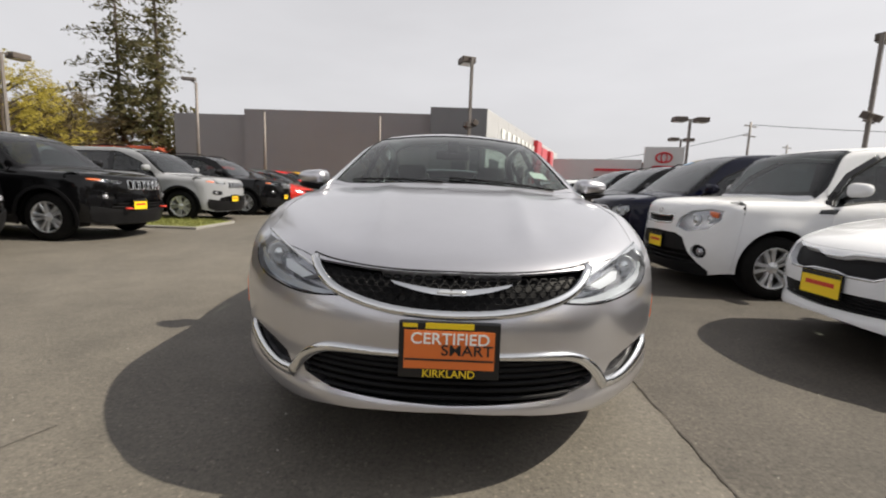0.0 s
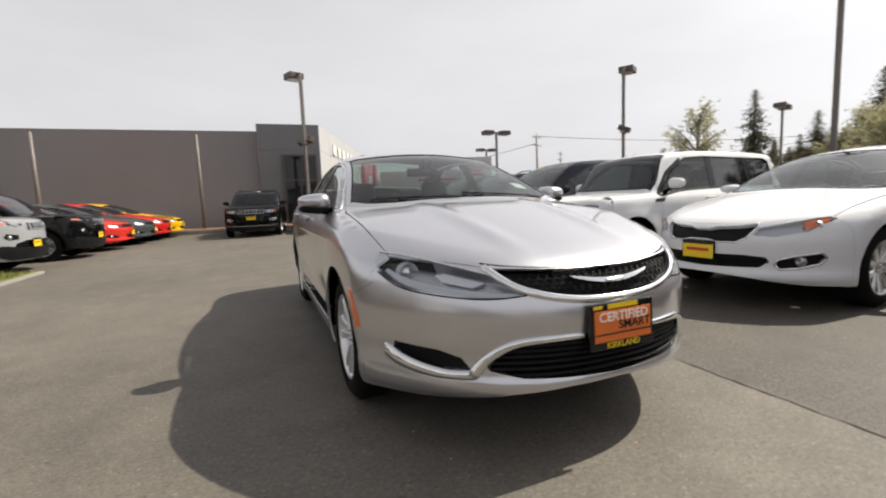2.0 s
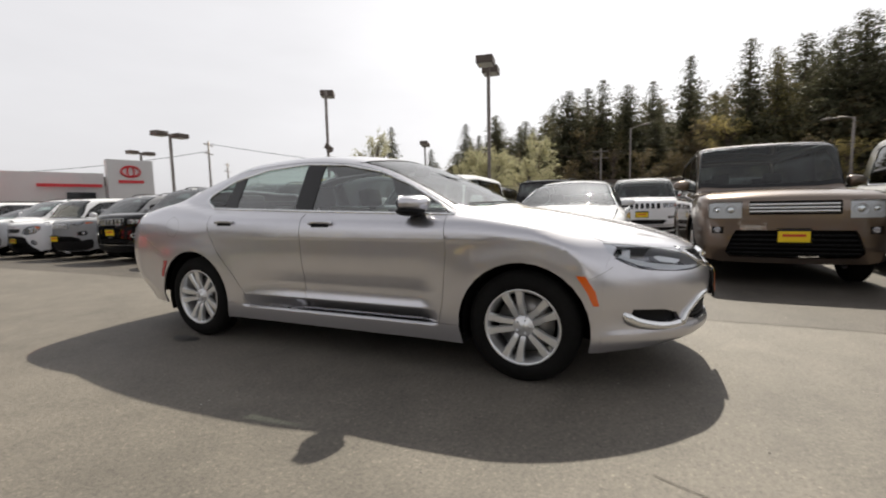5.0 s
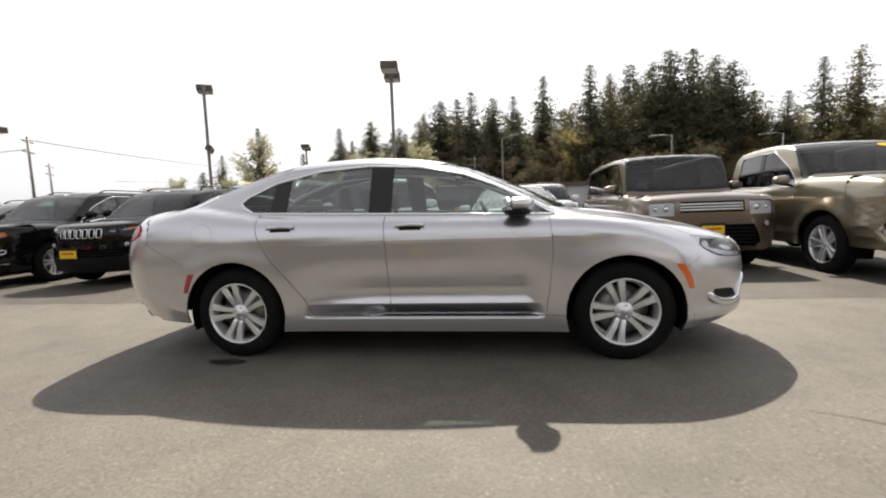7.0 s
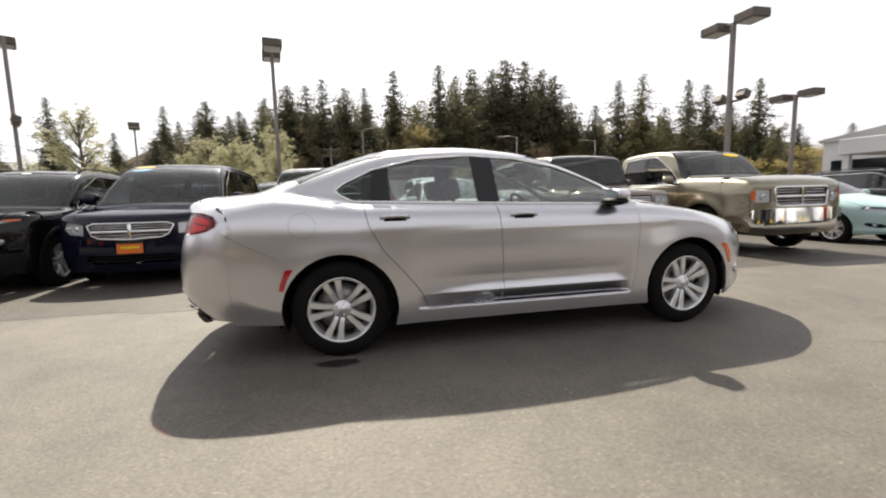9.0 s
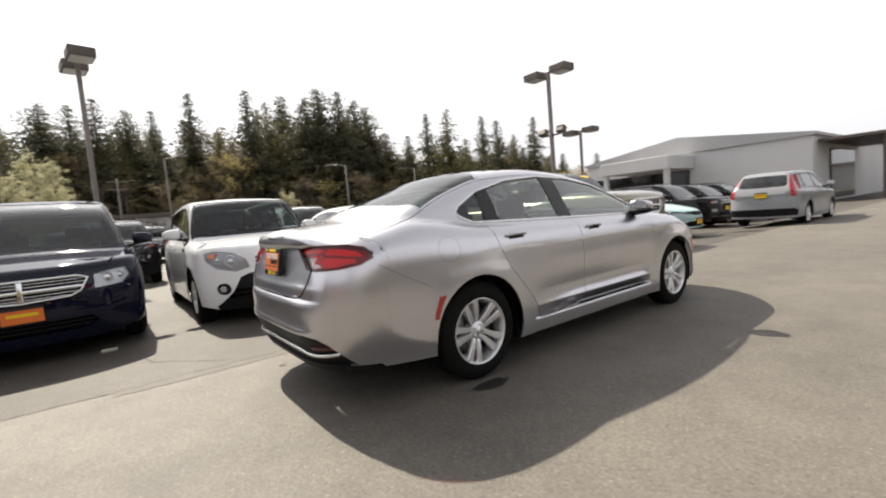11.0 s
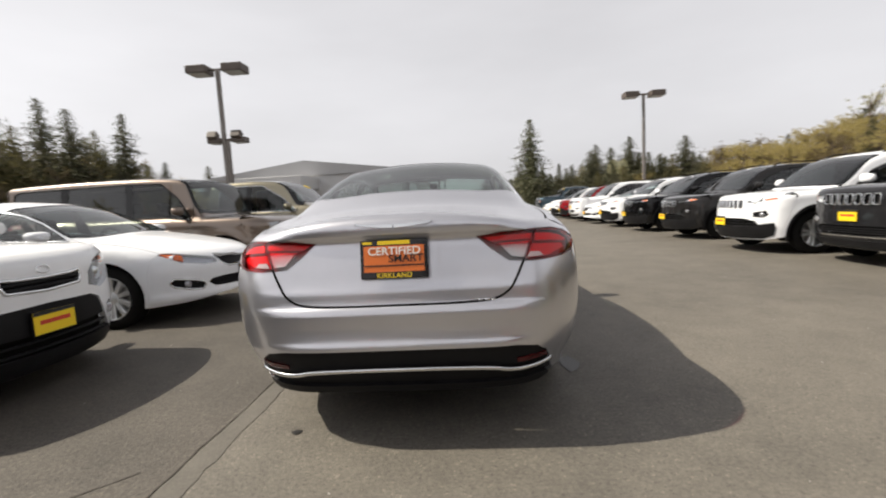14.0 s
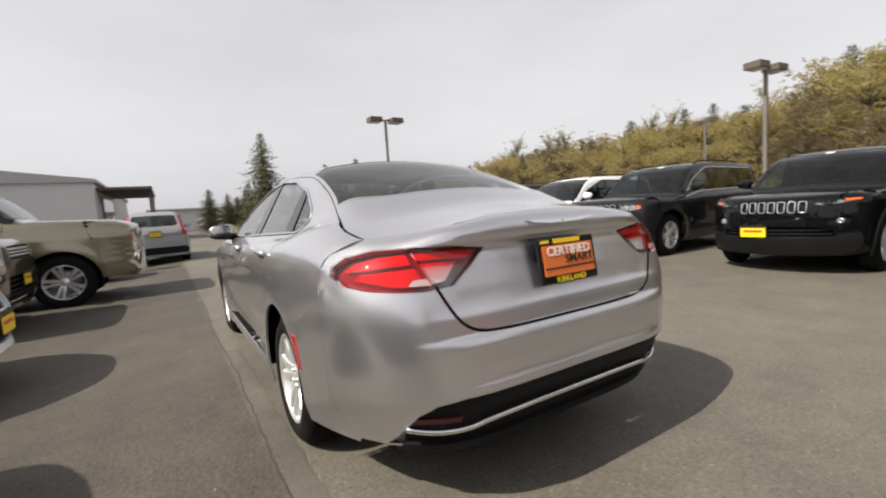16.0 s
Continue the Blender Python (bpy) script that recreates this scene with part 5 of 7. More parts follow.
BOXY = wagon(4.12, 1.79, 1.65, 2.55, 0.82, 0.33, 0.95, 1.06, -0.95, -0.5, 1.06, blunt=0.34, fp=2.6, roofw=0.76, clear=0.2, rake=0.14, blackmirror=False, hoodrise=0.7, xek=0.86, blackA=True, vents=([(-0.72, 0.955), (-0.9, 0.945), (-0.93, 0.905), (-0.76, 0.905)],),
             grille=[(0, 0.805), (0.2, 0.81), (0.28, 0.82), (0.29, 0.785), (0.26, 0.73), (0, 0.715)], grillekind="bars", gbars=2, gtrim=0.012,
             headlight=[(0.35, 0.69), (0.38, 0.79), (0.5, 0.875), (0.68, 0.91), (0.79, 0.895), (0.79, 0.80), (0.7, 0.7), (0.5, 0.65)], bulbs=((0.45, 0.5, 0.062), (0.75, 0.6, 0.045)), lampback="reflector_dark",
             amberlamp=[(0.68, 0.885), (0.76, 0.875), (0.76, 0.82), (0.7, 0.83)],
             emblem=(0.86, 0.045, 0.024), lowgrille=[(0, 0.63), (0.36, 0.62), (0.46, 0.58), (0.54, 0.42), (0.64, 0.31), (0.7, 0.25), (0.68, 0.205), (0, 0.2)], lbars=6, overlay=(("bumper_insert", [(0, 0.625), (0.36, 0.615), (0.45, 0.575), (0.5, 0.48), (0.46, 0.44), (0, 0.43)], "front", "black", -0.006), ("bumper_lip", [(0, 0.3), (0.5, 0.31), (0.63, 0.32), (0.71, 0.25), (0.69, 0.2), (0.4, 0.185), (0, 0.183)], "front", "black", 0.006)), fogs=([(0.64 + 0.075 * math.cos(a), 0.45 + 0.075 * math.sin(a)) for a in np.arange(0, 6.2, 0.45)],), plate=(0, 0.51, "yellow"))
VAN = wagon(5.15, 1.98, 1.75, 3.08, 0.95, 0.34, 0.92, 1.06, -1.42, -0.5, 1.06, blunt=0.36, fp=2.6, clear=0.2, roofw=0.74, hoodrise=0.6,
            grille=[(0, 0.83), (0.42, 0.83), (0.5, 0.8), (0.44, 0.68), (0.36, 0.64), (0, 0.62)], grillekind="cross", gbarmat="chrome", gtrim=0.012,
            headlight=[(0.55, 0.68), (0.55, 0.82), (0.72, 0.85), (0.84, 0.86), (0.87, 0.78), (0.8, 0.7)], lampback="reflector", bulbs=((0.35, 0.5, 0.06), (0.7, 0.55, 0.045)),
            lowgrille=[(0, 0.42), (0.5, 0.42), (0.55, 0.36), (0.45, 0.3), (0, 0.3)], lbars=2, plate=(0, 0.52, "orange"), stickers=((-0.45, -0.56, 0.16, 0.05, "plate"), (-0.45, -0.7, 0.15, 0.05, "bluecard")))
OFFROAD = wagon(4.84, 1.92, 1.88, 2.885, 0.87, 0.39, 1.08, 1.18, -1.1, -0.72, 1.18, blunt=0.12, fp=4.0, roofw=0.84, clear=0.3, rake=0.1, hoodrise=0.8,
                grille=[(0, 1.02), (0.42, 1.02), (0.43, 1.0), (0.43, 0.87), (0.42, 0.86), (0, 0.86)], grillekind="bars", gbars=3, gbarmat="satin",
                headlight=[(0.5, 0.82), (0.5, 1.02), (0.78, 1.02), (0.84, 1.0), (0.84, 0.84), (0.8, 0.82)], bulbs=((0.35, 0.5, 0.065), (0.75, 0.5, 0.05)), lampback="reflector",
                lowgrille=[(0, 0.68), (0.56, 0.68), (0.6, 0.6), (0.66, 0.42), (0.6, 0.36), (0, 0.35)], lbars=5, fogs=([(0.68, 0.72), (0.8, 0.72), (0.8, 0.64), (0.68, 0.64)],), plate=(0, 0.62, "yellow"), paint="paint")
CROSS = wagon(4.53, 1.82, 1.68, 2.62, 0.9, 0.345, 0.92, 1.08, -1.05, -0.3, 1.1, blunt=0.4, fp=2.5, clear=0.22, rake=0.42, roofw=0.7,
              grille=[(0, 0.8), (0.3, 0.8), (0.3, 0.72), (0, 0.7)], headlight=[(0.42, 0.74), (0.6, 0.86), (0.78, 0.9), (0.8, 0.82), (0.6, 0.72)], lowgrille=[(0, 0.5), (0.45, 0.5), (0.4, 0.36), (0, 0.36)],
              taillight=([(0.6, 1.55), (0.72, 1.5), (0.81, 1.12), (0.84, 0.9), (0.72, 0.9), (0.69, 1.12)],), tailmat=("red",), rearplate=(0, 0.97, "yellow"), overlay=(("bumper_guard", [(0, 0.56), (0.8, 0.56), (0.86, 0.5), (0.84, 0.36), (0, 0.34)], "rear", "black", 0.012),))
PICKUP = wagon(5.85, 2.02, 1.93, 3.57, 1.0, 0.4, 1.23, 1.36, -1.35, -0.72, 1.22, blunt=0.14, fp=3.6, clear=0.36, roofw=0.8, hoodrise=0.7,
               grille=[(0, 1.12), (0.5, 1.12), (0.54, 1.08), (0.5, 0.84), (0.45, 0.82), (0, 0.82)], grillekind="cross", gbarmat="chrome", gtrim=0.02,
               headlight=[(0.6, 0.88), (0.6, 1.08), (0.8, 1.09), (0.92, 1.07), (0.92, 0.93), (0.85, 0.88)], lampback="reflector", bulbs=((0.35, 0.5, 0.065), (0.75, 0.5, 0.05)), amberlamp=[(0.84, 1.07), (0.91, 1.06), (0.91, 0.94), (0.85, 0.9)],
               lowgrille=[(0, 0.56), (0.5, 0.56), (0.5, 0.46), (0, 0.46)], lbars=1, plate=(0, 0.66, "yellow"), chrometrim=True, paint="paint", stickers=((0.46, -0.92, 0.19, 0.05, "plate"),), overlay=(("chrome_bumper", [(0, 0.78), (0.6, 0.78), (0.9, 0.76), (0.95, 0.62), (0.9, 0.5), (0.55, 0.46), (0, 0.46)], "front", "chrome", 0.03),))
PICKUP.update(cab=[(-1.5, 1.22), (-1.35, 1.375), (-0.82, 1.845), (-0.57, 1.9), (-0.1, 1.93), (0.62, 1.9), (0.76, 1.84), (0.9, 1.3), (1.0, 0.9)],
              xe=PICKUP["xe"][:3] + [(-0.7, 0.78), (0.1, 0.785), (0.66, 0.775), (0.86, 0.86), (1.2, 0.88), (2.9, 0.88)], rwtop=[(0, 0.74), (0.8, 0.72)], rwbase=[(0, 0.92), (0.86, 0.9)], rearedge=[(0, 2.98), (0.9, 2.9)], bed=True,
              ysr=[(0.46, 2.32), (0.6, 2.7), (1.1, 2.8), (1.2, 2.88)], dlo=[(0.55, 1.245), (0.6, 1.27), (0.56, 1.72), (0.48, 1.765), (0.0, 1.79), (-0.4, 1.78), (-0.82, 1.52), (-1.17, PICKUP["belt"][0][1] + 0.012)],
              pillars=((((-0.16, 1.8), (-0.15, 1.2)), ((-0.05, 1.8), (-0.04, 1.2)), "glass"),), door1=[(-1.17, PICKUP["belt"][0][1] + 0.001), (-1.2, 0.8), (-1.27, 0.49)], doorB=[(-0.1, 1.22), (-0.1, 0.49)], door2=[(0.62, 1.235), (0.64, 0.8), (0.66, 0.49)],
              handles=((-0.25, 1.08), (0.48, 1.1)), rearglass_poly=None, dlo_end=0.6, rearseat=0.3)
del PICKUP["rearglass_poly"]
PICKUP["dlo_closed"] = closed_dlo(PICKUP)


def three_box(L, W, H, base, over, R, **more):
    """A saloon or coupe: the silver sedan's lines stretched to other sizes."""
    s = dict(SEDAN)
    ky, kx, kz = base / 2.742, W / 1.86, H / 1.49
    two = lambda pts, a, b: [(p[0] * a, p[1] * b) for p in pts]
    for key in ("low", "cab", "belt", "dlo", "door1", "doorB", "door2"):
        if key in s:
            s[key] = two(s[key], ky, kz)
    for key in ("xe", "plan", "cplan"):
        s[key] = [(p[0] * ky, p[1] * (kx if key == "xe" else 1)) for p in s[key]]
    for key in ("side",):
        s[key] = two(s[key], kz, kx)
    for key in ("front", "rear", "ysf", "ysr"):
        s[key] = two(s[key], kz, ky)
    for key in ("hoodfront", "cowl", "wstop", "rwtop", "rwbase", "rearedge"):
        s[key] = two(s[key], kx, ky)
    for key in ("chin", "grille", "lowgrille", "headlight", "tailbottom", "valance", "tailcut"):
        s[key] = two(s[key], kx, kz)
    s["fogs"] = tuple(two(f, kx, kz) for f in s["fogs"])
    s["taillight"] = tuple(two(f, kx, kz) for f in s["taillight"])
    s["handles"] = tuple((y * ky, z * kz) for y, z in s["handles"])
    y, z, x = s["mirror"]
    s["mirror"] = (y * ky, z * kz, x * kx)
    s["pillars"] = tuple(((tuple((p[0] * ky, p[1] * kz) for p in a), tuple((p[0] * ky, p[1] * kz) for p in b), g) for a, b, g in s["pillars"]))
    s["shelf"] = (1.2 * ky, 1.75 * ky, 1.12 * kz)
    s.update(hero=False, crown=0.09, kf=0.06, w=W / 2, wb=s["wb"] * kx, wr=s["wr"] * kx, zb=s["zb"] * kz, zr=s["zr"] * kz, yF=-base / 2, yR=base / 2, yA=-0.93 * ky, R=R, Ra=R + 0.055, rim=R * 0.68, xw=W / 2 - 0.02,
             paint="solid", lampback="reflector_dark", step=0.05, fstep=0.045, crease=(), scoop=None, rear2=None, rcorner=None, flare=((-base / 2, R, R + 0.055, 0.012), (base / 2, R, R + 0.055, 0.012)), sill=0.3, zs=0.2, plate=(0, 0.47, "yellow"), grillekind="bars")
    s.update(more)
    s["dlo_closed"] = closed_dlo(s)
    return s


OPTIMA = three_box(4.84, 1.83, 1.455, 2.795, 0.96, 0.335, grille=[(0, 0.688), (0.07, 0.69), (0.13, 0.71), (0.3, 0.717), (0.42, 0.737), (0.43, 0.71), (0.38, 0.62), (0.31, 0.58), (0.16, 0.578), (0.09, 0.596), (0, 0.597)], gtrim=0.008, gbars=0, gbar=0.004, vents=([(-0.9, 0.72), (-1.02, 0.735), (-1.03, 0.705), (-0.92, 0.69)],),
                   headlight=[(0.42, 0.64), (0.44, 0.70), (0.56, 0.735), (0.74, 0.79), (0.79, 0.77), (0.7, 0.67), (0.54, 0.63)], plate=(0, 0.5, "yellow"), spokes=10, twin=False,
                   amberlamp=[(0.66, 0.755), (0.77, 0.785), (0.75, 0.72), (0.68, 0.685)],
                   lowgrille=[(0, 0.47), (0.36, 0.475), (0.5, 0.46), (0.52, 0.42), (0.46, 0.37), (0, 0.355)], lbars=5, fogs=([(0.545, 0.4), (0.565, 0.44), (0.66, 0.475), (0.765, 0.5), (0.785, 0.46), (0.76, 0.41), (0.66, 0.37), (0.57, 0.36)],), fogtrim=True, lampback="reflector_dark", paint="solid")
COUPE = three_box(5.0, 1.92, 1.45, 2.946, 0.98, 0.36, grille=[(0, 0.74), (0.5, 0.74), (0.5, 0.64), (0, 0.64)], headlight=[(0.53, 0.64), (0.53, 0.74), (0.72, 0.75), (0.78, 0.7), (0.7, 0.64)],
                  lowgrille=[(0, 0.45), (0.4, 0.45), (0.36, 0.34), (0, 0.32)], paint="solid", plate=(0, 0.5, "yellow"))
COMPACT_CAR = three_box(4.3, 1.78, 1.46, 2.55, 0.9, 0.32)


# ---- ground ----
def ground_z(x, y):
    """The lot falls a little to the east, north and south of the middle."""
    s = min(max((x - 0.2) / 3.0, 0), 1)
    s = s * s * (3 - 2 * s)
    return -s * (0.02 * min(max(y - 4.5, 0), 8) + 0.02 * min(max(-5.0 - y, 0), 9))


def build_ground():
    xs = sorted({*np.arange(-12, 18.1, 1.0), -3000, -600, -150, -60, -30, -20, 25, 35, 60, 150, 600, 3000})
    ys = sorted({*np.arange(-24, 24.1, 1.0), -3000, -600, -150, -60, -35, 35, 60, 150, 600, 3000})
    V = [(x, y, ground_z(x, y)) for x in xs for y in ys]
    n = len(ys)
    F = [(i * n + j, (i + 1) * n + j, (i + 1) * n + j + 1, i * n + j + 1) for i in range(len(xs) - 1) for j in range(n - 1)]
    g = new("ground", mesh_of("ground", V, F, M["asphalt"]))
    return tagged(g, "worn brown-grey asphalt lot with stains and grit", "ground", kind="structure")


build_ground()
random.seed(3)


def crack(points, width, name="crack"):
    P = dense(points, 0.06, False)
    rnd = random.Random(len(points) * 7 + int(points[0][1] * 10))
    off, o = [], 0.0
    for _ in P:
        o = 0.86 * o + rnd.uniform(-0.008, 0.008)
        off.append(o)
    V, F = [], []
    for i, p in enumerate(P):
        t = P[min(i + 1, len(P) - 1)] - P[max(i - 1, 0)]
        t = t / (np.linalg.norm(t) + 1e-9)
        nn = np.array((-t[1], t[0]))
        w = width * rnd.uniform(0.3, 1.0)
        for k in (-1, 1):
            q = p + nn * (off[i] + k * w / 2)
            V.append((q[0], q[1], ground_z(*q) + 0.004))
    F = [(2 * i, 2 * i + 1, 2 * i + 3, 2 * i + 2) for i in range(len(P) - 1)]
    ob = new(name, mesh_of(name, V, F, M["crack"]))
    return tagged(ob, "dark uneven joint line in the asphalt", "crack", kind="structure")


M["crack"] = base_material("dirt_in_crack", (0.06, 0.053, 0.046), 0.95)
crack([(1.03, -14), (1.03, -2.4), (1.04, -1.4), (1.02, 0), (1.04, 2), (1.04, 4), (1.03, 14)], 0.014)
crack([(-1.74, -2.38), (-1.66, -2.22), (-1.58, -2.06)], 0.008)
crack([(1.2, 2.6), (1.7, 3.1), (2.4, 3.2)], 0.01)


def stain(x, y, rx, ry, seed, label):
    r = random.Random(seed)
    P = [(x + rx * math.cos(a) * r.uniform(0.7, 1.15), y + ry * math.sin(a) * r.uniform(0.7, 1.15)) for a in np.arange(0, 6.2, 0.4)]
    P = rounded(P)
    V = [(p[0], p[1], ground_z(*p) + 0.0045) for p in P]
    tagged(new("oil_stain", mesh_of("oil_stain", V, [tuple(range(len(V)))], M["stain"], smooth=False)), label, "stain", kind="structure")




def seam_strip(x0, x1, ya, yb, seed):
    """A sealed strip along the joint, with ragged edges."""
    r = random.Random(seed)
    ys = np.linspace(ya, yb, 60)
    V = []
    for y in ys:
        V += [(x0 + r.uniform(-0.012, 0.012), y, ground_z(x0, y) + 0.003), (x1 + r.uniform(-0.006, 0.006), y, ground_z(x1, y) + 0.003)]
    F = [(2 * i, 2 * i + 1, 2 * i + 3, 2 * i + 2) for i in range(len(ys) - 1)]
    tagged(new("seam_strip", mesh_of("seam_strip", V, F, M["seal"], smooth=False)), "dark sealed strip along the asphalt joint", "asphalt strip", kind="structure")


M["seal"] = mottle(base_material("sealed_asphalt", (0.07, 0.065, 0.058), 0.75), (0.06, 0.055, 0.048), (0.14, 0.127, 0.108), 2.5, 60, 0.3, 0.006)
seam_strip(0.9, 1.02, -0.6, 3.4, 2)
M["stain"] = base_material("oil_stain", (0.022, 0.021, 0.02), 0.45)
stain(-1.0, 1.42, 0.07, 0.16, 4, "dark wet stain on the asphalt")
stain(0.6, 2.27, 0.03, 0.025, 6, "small dark oil spot on the asphalt")

# ---- lamps ----
def lamp_post(x, y, h, heads, turn, floods=0.0, label="brown double-headed parking lot lamp on a square pole"):
    z0 = ground_z(x, y) - 0.02
    root = tagged(new("lamp_post"), label, "lamp post", "lamps over the lot")
    root.matrix_basis = pose(x, y, z0, 0, 0, turn)
    part("base_plate", box("base_plate", (-0.16, -0.16, 0.0), (0.16, 0.16, 0.05), M["steel"], 0.01), root)
    part("pole", box("pole", (-0.06, -0.06, 0.03), (0.06, 0.06, h - 0.05), M["steel"], 0.01), root)
    for k in heads:
        hd = part("head", box("head", (k * 0.62 - 0.34, -0.31, h - 0.17), (k * 0.62 + 0.34, 0.31, h + 0.09), M["bronze"], 0.03), root)
        part("diffuser", box("diffuser", (k * 0.62 - 0.28, -0.25, h - 0.19), (k * 0.62 + 0.28, 0.25, h - 0.168), M["lampglass"]), hd)
        part("arm", box("arm", (min(0, k * 0.36), -0.035, h - 0.07), (max(0, k * 0.36), 0.035, h + 0.0), M["bronze"], 0.01), root)
    if floods:
        part("crossbar", box("crossbar", (-0.45, -0.03, floods - 0.03), (0.45, 0.03, floods + 0.03), M["bronze"], 0.008), root)
        for k in (-1, 1):
            part("floodlight", box("floodlight", (-0.17, -0.12, -0.12), (0.17, 0.12, 0.12), M["bronze"], 0.03, pose(k * 0.42, -0.05, floods + 0.16, 25)), root)
    return root


lamp_post(0.78, 16.4, 6.7, (1,), 110, 3.7, "brown single-headed parking lot lamp on a square pole")
lamp_post(14.0, 11.75, 6.75, (1,), 30, 3.9, "brown single-headed parking lot lamp on a square pole")
lamp_post(13.1, 3.4, 6.3, (-1, 1), 9)
lamp_post(7.9, -10.65, 6.27, (-1, 1), 0, 3.9)
lamp_post(11.6, -17.8, 5.2, (-1, 1), 0)
lamp_post(-9.2, -18.4, 6.05, (-1, 1), 0)
lamp_post(-18.7, -4.4, 5.78, (-1, 1), -5)
lamp_post(-31, -13, 6.0, (-1, 1), 60)
lamp_post(-20.0, 16.5, 6.2, (-1, 1), 70)
lamp_post(13.7, 22.6, 5.6, (-1, 1), 0)
lamp_post(18.8, 33.5, 5.8, (-1, 1), 0)
lamp_post(29.0, 14.0, 6.2, (-1, 1), 20)


def slim_pole(x, y, h, arm=0.0, turn=0.0, label="thin grey steel street lamp with a short arm"):
    root = tagged(new("street_lamp"), label, "street lamp")
    root.matrix_basis = pose(x, y, ground_z(x, y), 0, 0, turn)
    part("pole", mesh_of("pole", *tube([(0, 0, 0), (0, 0, h * 0.5), (0, 0, h)], [0.09, 0.075, 0.06], 10, normals=[(1, 0, 0)] * 3), M["steel"]), root)
    if arm:
        part("arm", mesh_of("arm", *tube([(0, 0, h - 0.05), (arm * 0.5, 0, h + 0.12), (arm, 0, h + 0.15)], 0.04, 8), M["steel"]), root)
        part("head", box("head", (arm - 0.1, -0.12, h + 0.08), (arm + 0.5, 0.12, h + 0.22), M["steel"], 0.04), root)


slim_pole(-12.0, 17.6, 5.4, -0.5, 10)
slim_pole(38, -1, 7.2, -1.6, 60)
slim_pole(33, -14, 6.2, 1.4, 40)
slim_pole(40, -26, 6.8, 1.4, 40)


# ---- buildings ----
def wall_of(name, a, b, z0, z1, thick, mat, parent, cols=0, rows=0, label=""):
    """A wall from a to b (plan), split into raised panels where cols and rows are given."""
    a, b = np.array(a, float), np.array(b, float)
    L = np.linalg.norm(b - a)
    ang = math.degrees(math.atan2(*(b - a)[::-1]))
    w = part(name, box(name, (0, 0, z0), (L, thick, z1), mat), parent, label, at=pose(a[0], a[1], 0, 0, 0, ang))
    if cols and rows:
        dx, dz = L / cols, (z1 - z0) / rows
        me = box("wall_panel", (0.012, -0.02, 0.012), (dx - 0.012, 0.0, dz - 0.012), mat, 0.004)
        for i in range(cols):
            for j in range(rows):
                part("wall_panel", me, w, at=pose(i * dx, 0, z0 + j * dz))
    return w


def house(name, label):
    return tagged(new(name), label, "building")


show = house("showroom", "low grey stucco car showroom with a metal-panelled corner")
wall_of("wall", (-1.1, 19.6), (1.78, 19.5), 0, 5.05, 0.3, M["panelgrey"], show, 3, 4)
wall_of("wall", (-11.1, 20.5), (-1.1, 20.0), 0, 4.75, 0.3, M["wallgrey"], show)
wall_of("wall", (-15.3, 21.2), (-11.2, 20.9), 0, 4.5, 0.3, M["wallgrey"], show)
wall_of("wall", (1.78, 19.52), (11.5, 45.0), 0, 5.05, 0.3, M["panellight"], show, 12, 4)
part("roof", mesh_of("roof", [(1.7, 19.9, 4.5), (11.4, 45, 4.5), (-15, 46, 4.4), (-15.2, 21.6, 4.4)], [(0, 1, 2, 3)], M["roofgrey"], smooth=False), show)
part("wall", box("wall", (-15, 44.8, 0), (11.4, 45.2, 4.6), M["wallgrey"]), show)
dw = part("doorway", box("doorway", (0.05, 19.36, 0.3), (1.5, 19.5, 3.5), M["shopglass"]), show, "tall dark glass entrance door")
for lo, hi in (((-0.03, 19.32, 0.25), (0.05, 19.5, 3.58)), ((1.5, 19.32, 0.25), (1.58, 19.5, 3.58)), ((0.05, 19.32, 3.5), (1.5, 19.5, 3.58)), ((0.05, 19.33, 2.3), (1.5, 19.4, 2.36)), ((0.74, 19.33, 0.3), (0.8, 19.4, 2.3))):
    part("door_frame", box("door_frame", lo, hi, M["bronze"]), dw)
for i in range(9):
    u = 0.12 + i * 0.05
    x, y = 1.78 + (11.5 - 1.78) * u, 19.52 + 25.48 * u
    part("sign_bar", box("sign_bar", (-0.05, -0.33, 3.9), (0.0, 0.33, 4.45), M["white"]), show, at=pose(x + 0.1, y, 0, 0, 0, -20.9))
for u, z0, z1, d in ((0.52, 1.2, 4.9, 1.0), (0.62, 3.6, 4.6, 1.4), (0.78, 1.2, 4.7, 0.9)):
    x, y = 1.78 + (11.5 - 1.78) * u, 19.52 + 25.48 * u
    part("red_sign_panel", box("red_sign_panel", (0.0, -d, z0), (0.35, d, z1), M["redpanel"], 0.02), show, at=pose(x, y, 0, 0, 0, -20.9))
for i, u in enumerate((0.06, 0.2, 0.32, 0.42)):
    x, y = 1.78 + (11.5 - 1.78) * u, 19.52 + 25.48 * u
    part("shop_window", box("shop_window", (0.0, -0.9, 0.4), (0.06, 0.9, 2.6), M["shopglass"]), show, at=pose(x + 0.02, y, 0, 0, 0, -20.9))
bed = tagged(new("planting_bed", box("planting_bed", (-15.5, 18.3, 0.0), (1.9, 19.6, 0.22), M["mulch"], 0.05)), "brown bark-mulched planting bed along a wall", "planting bed", kind="structure")
tagged(new("kerb", box("kerb", (-15.5, 18.15, -0.05), (2.1, 18.3, 0.18), M["kerb"], 0.02)), "concrete kerb of a planting bed", "kerb", kind="structure")
for x in (-9.4, -3.6):
    slim_pole(x, 19.0, 4.4, 0, 0, "slim grey wall-side lamp post")

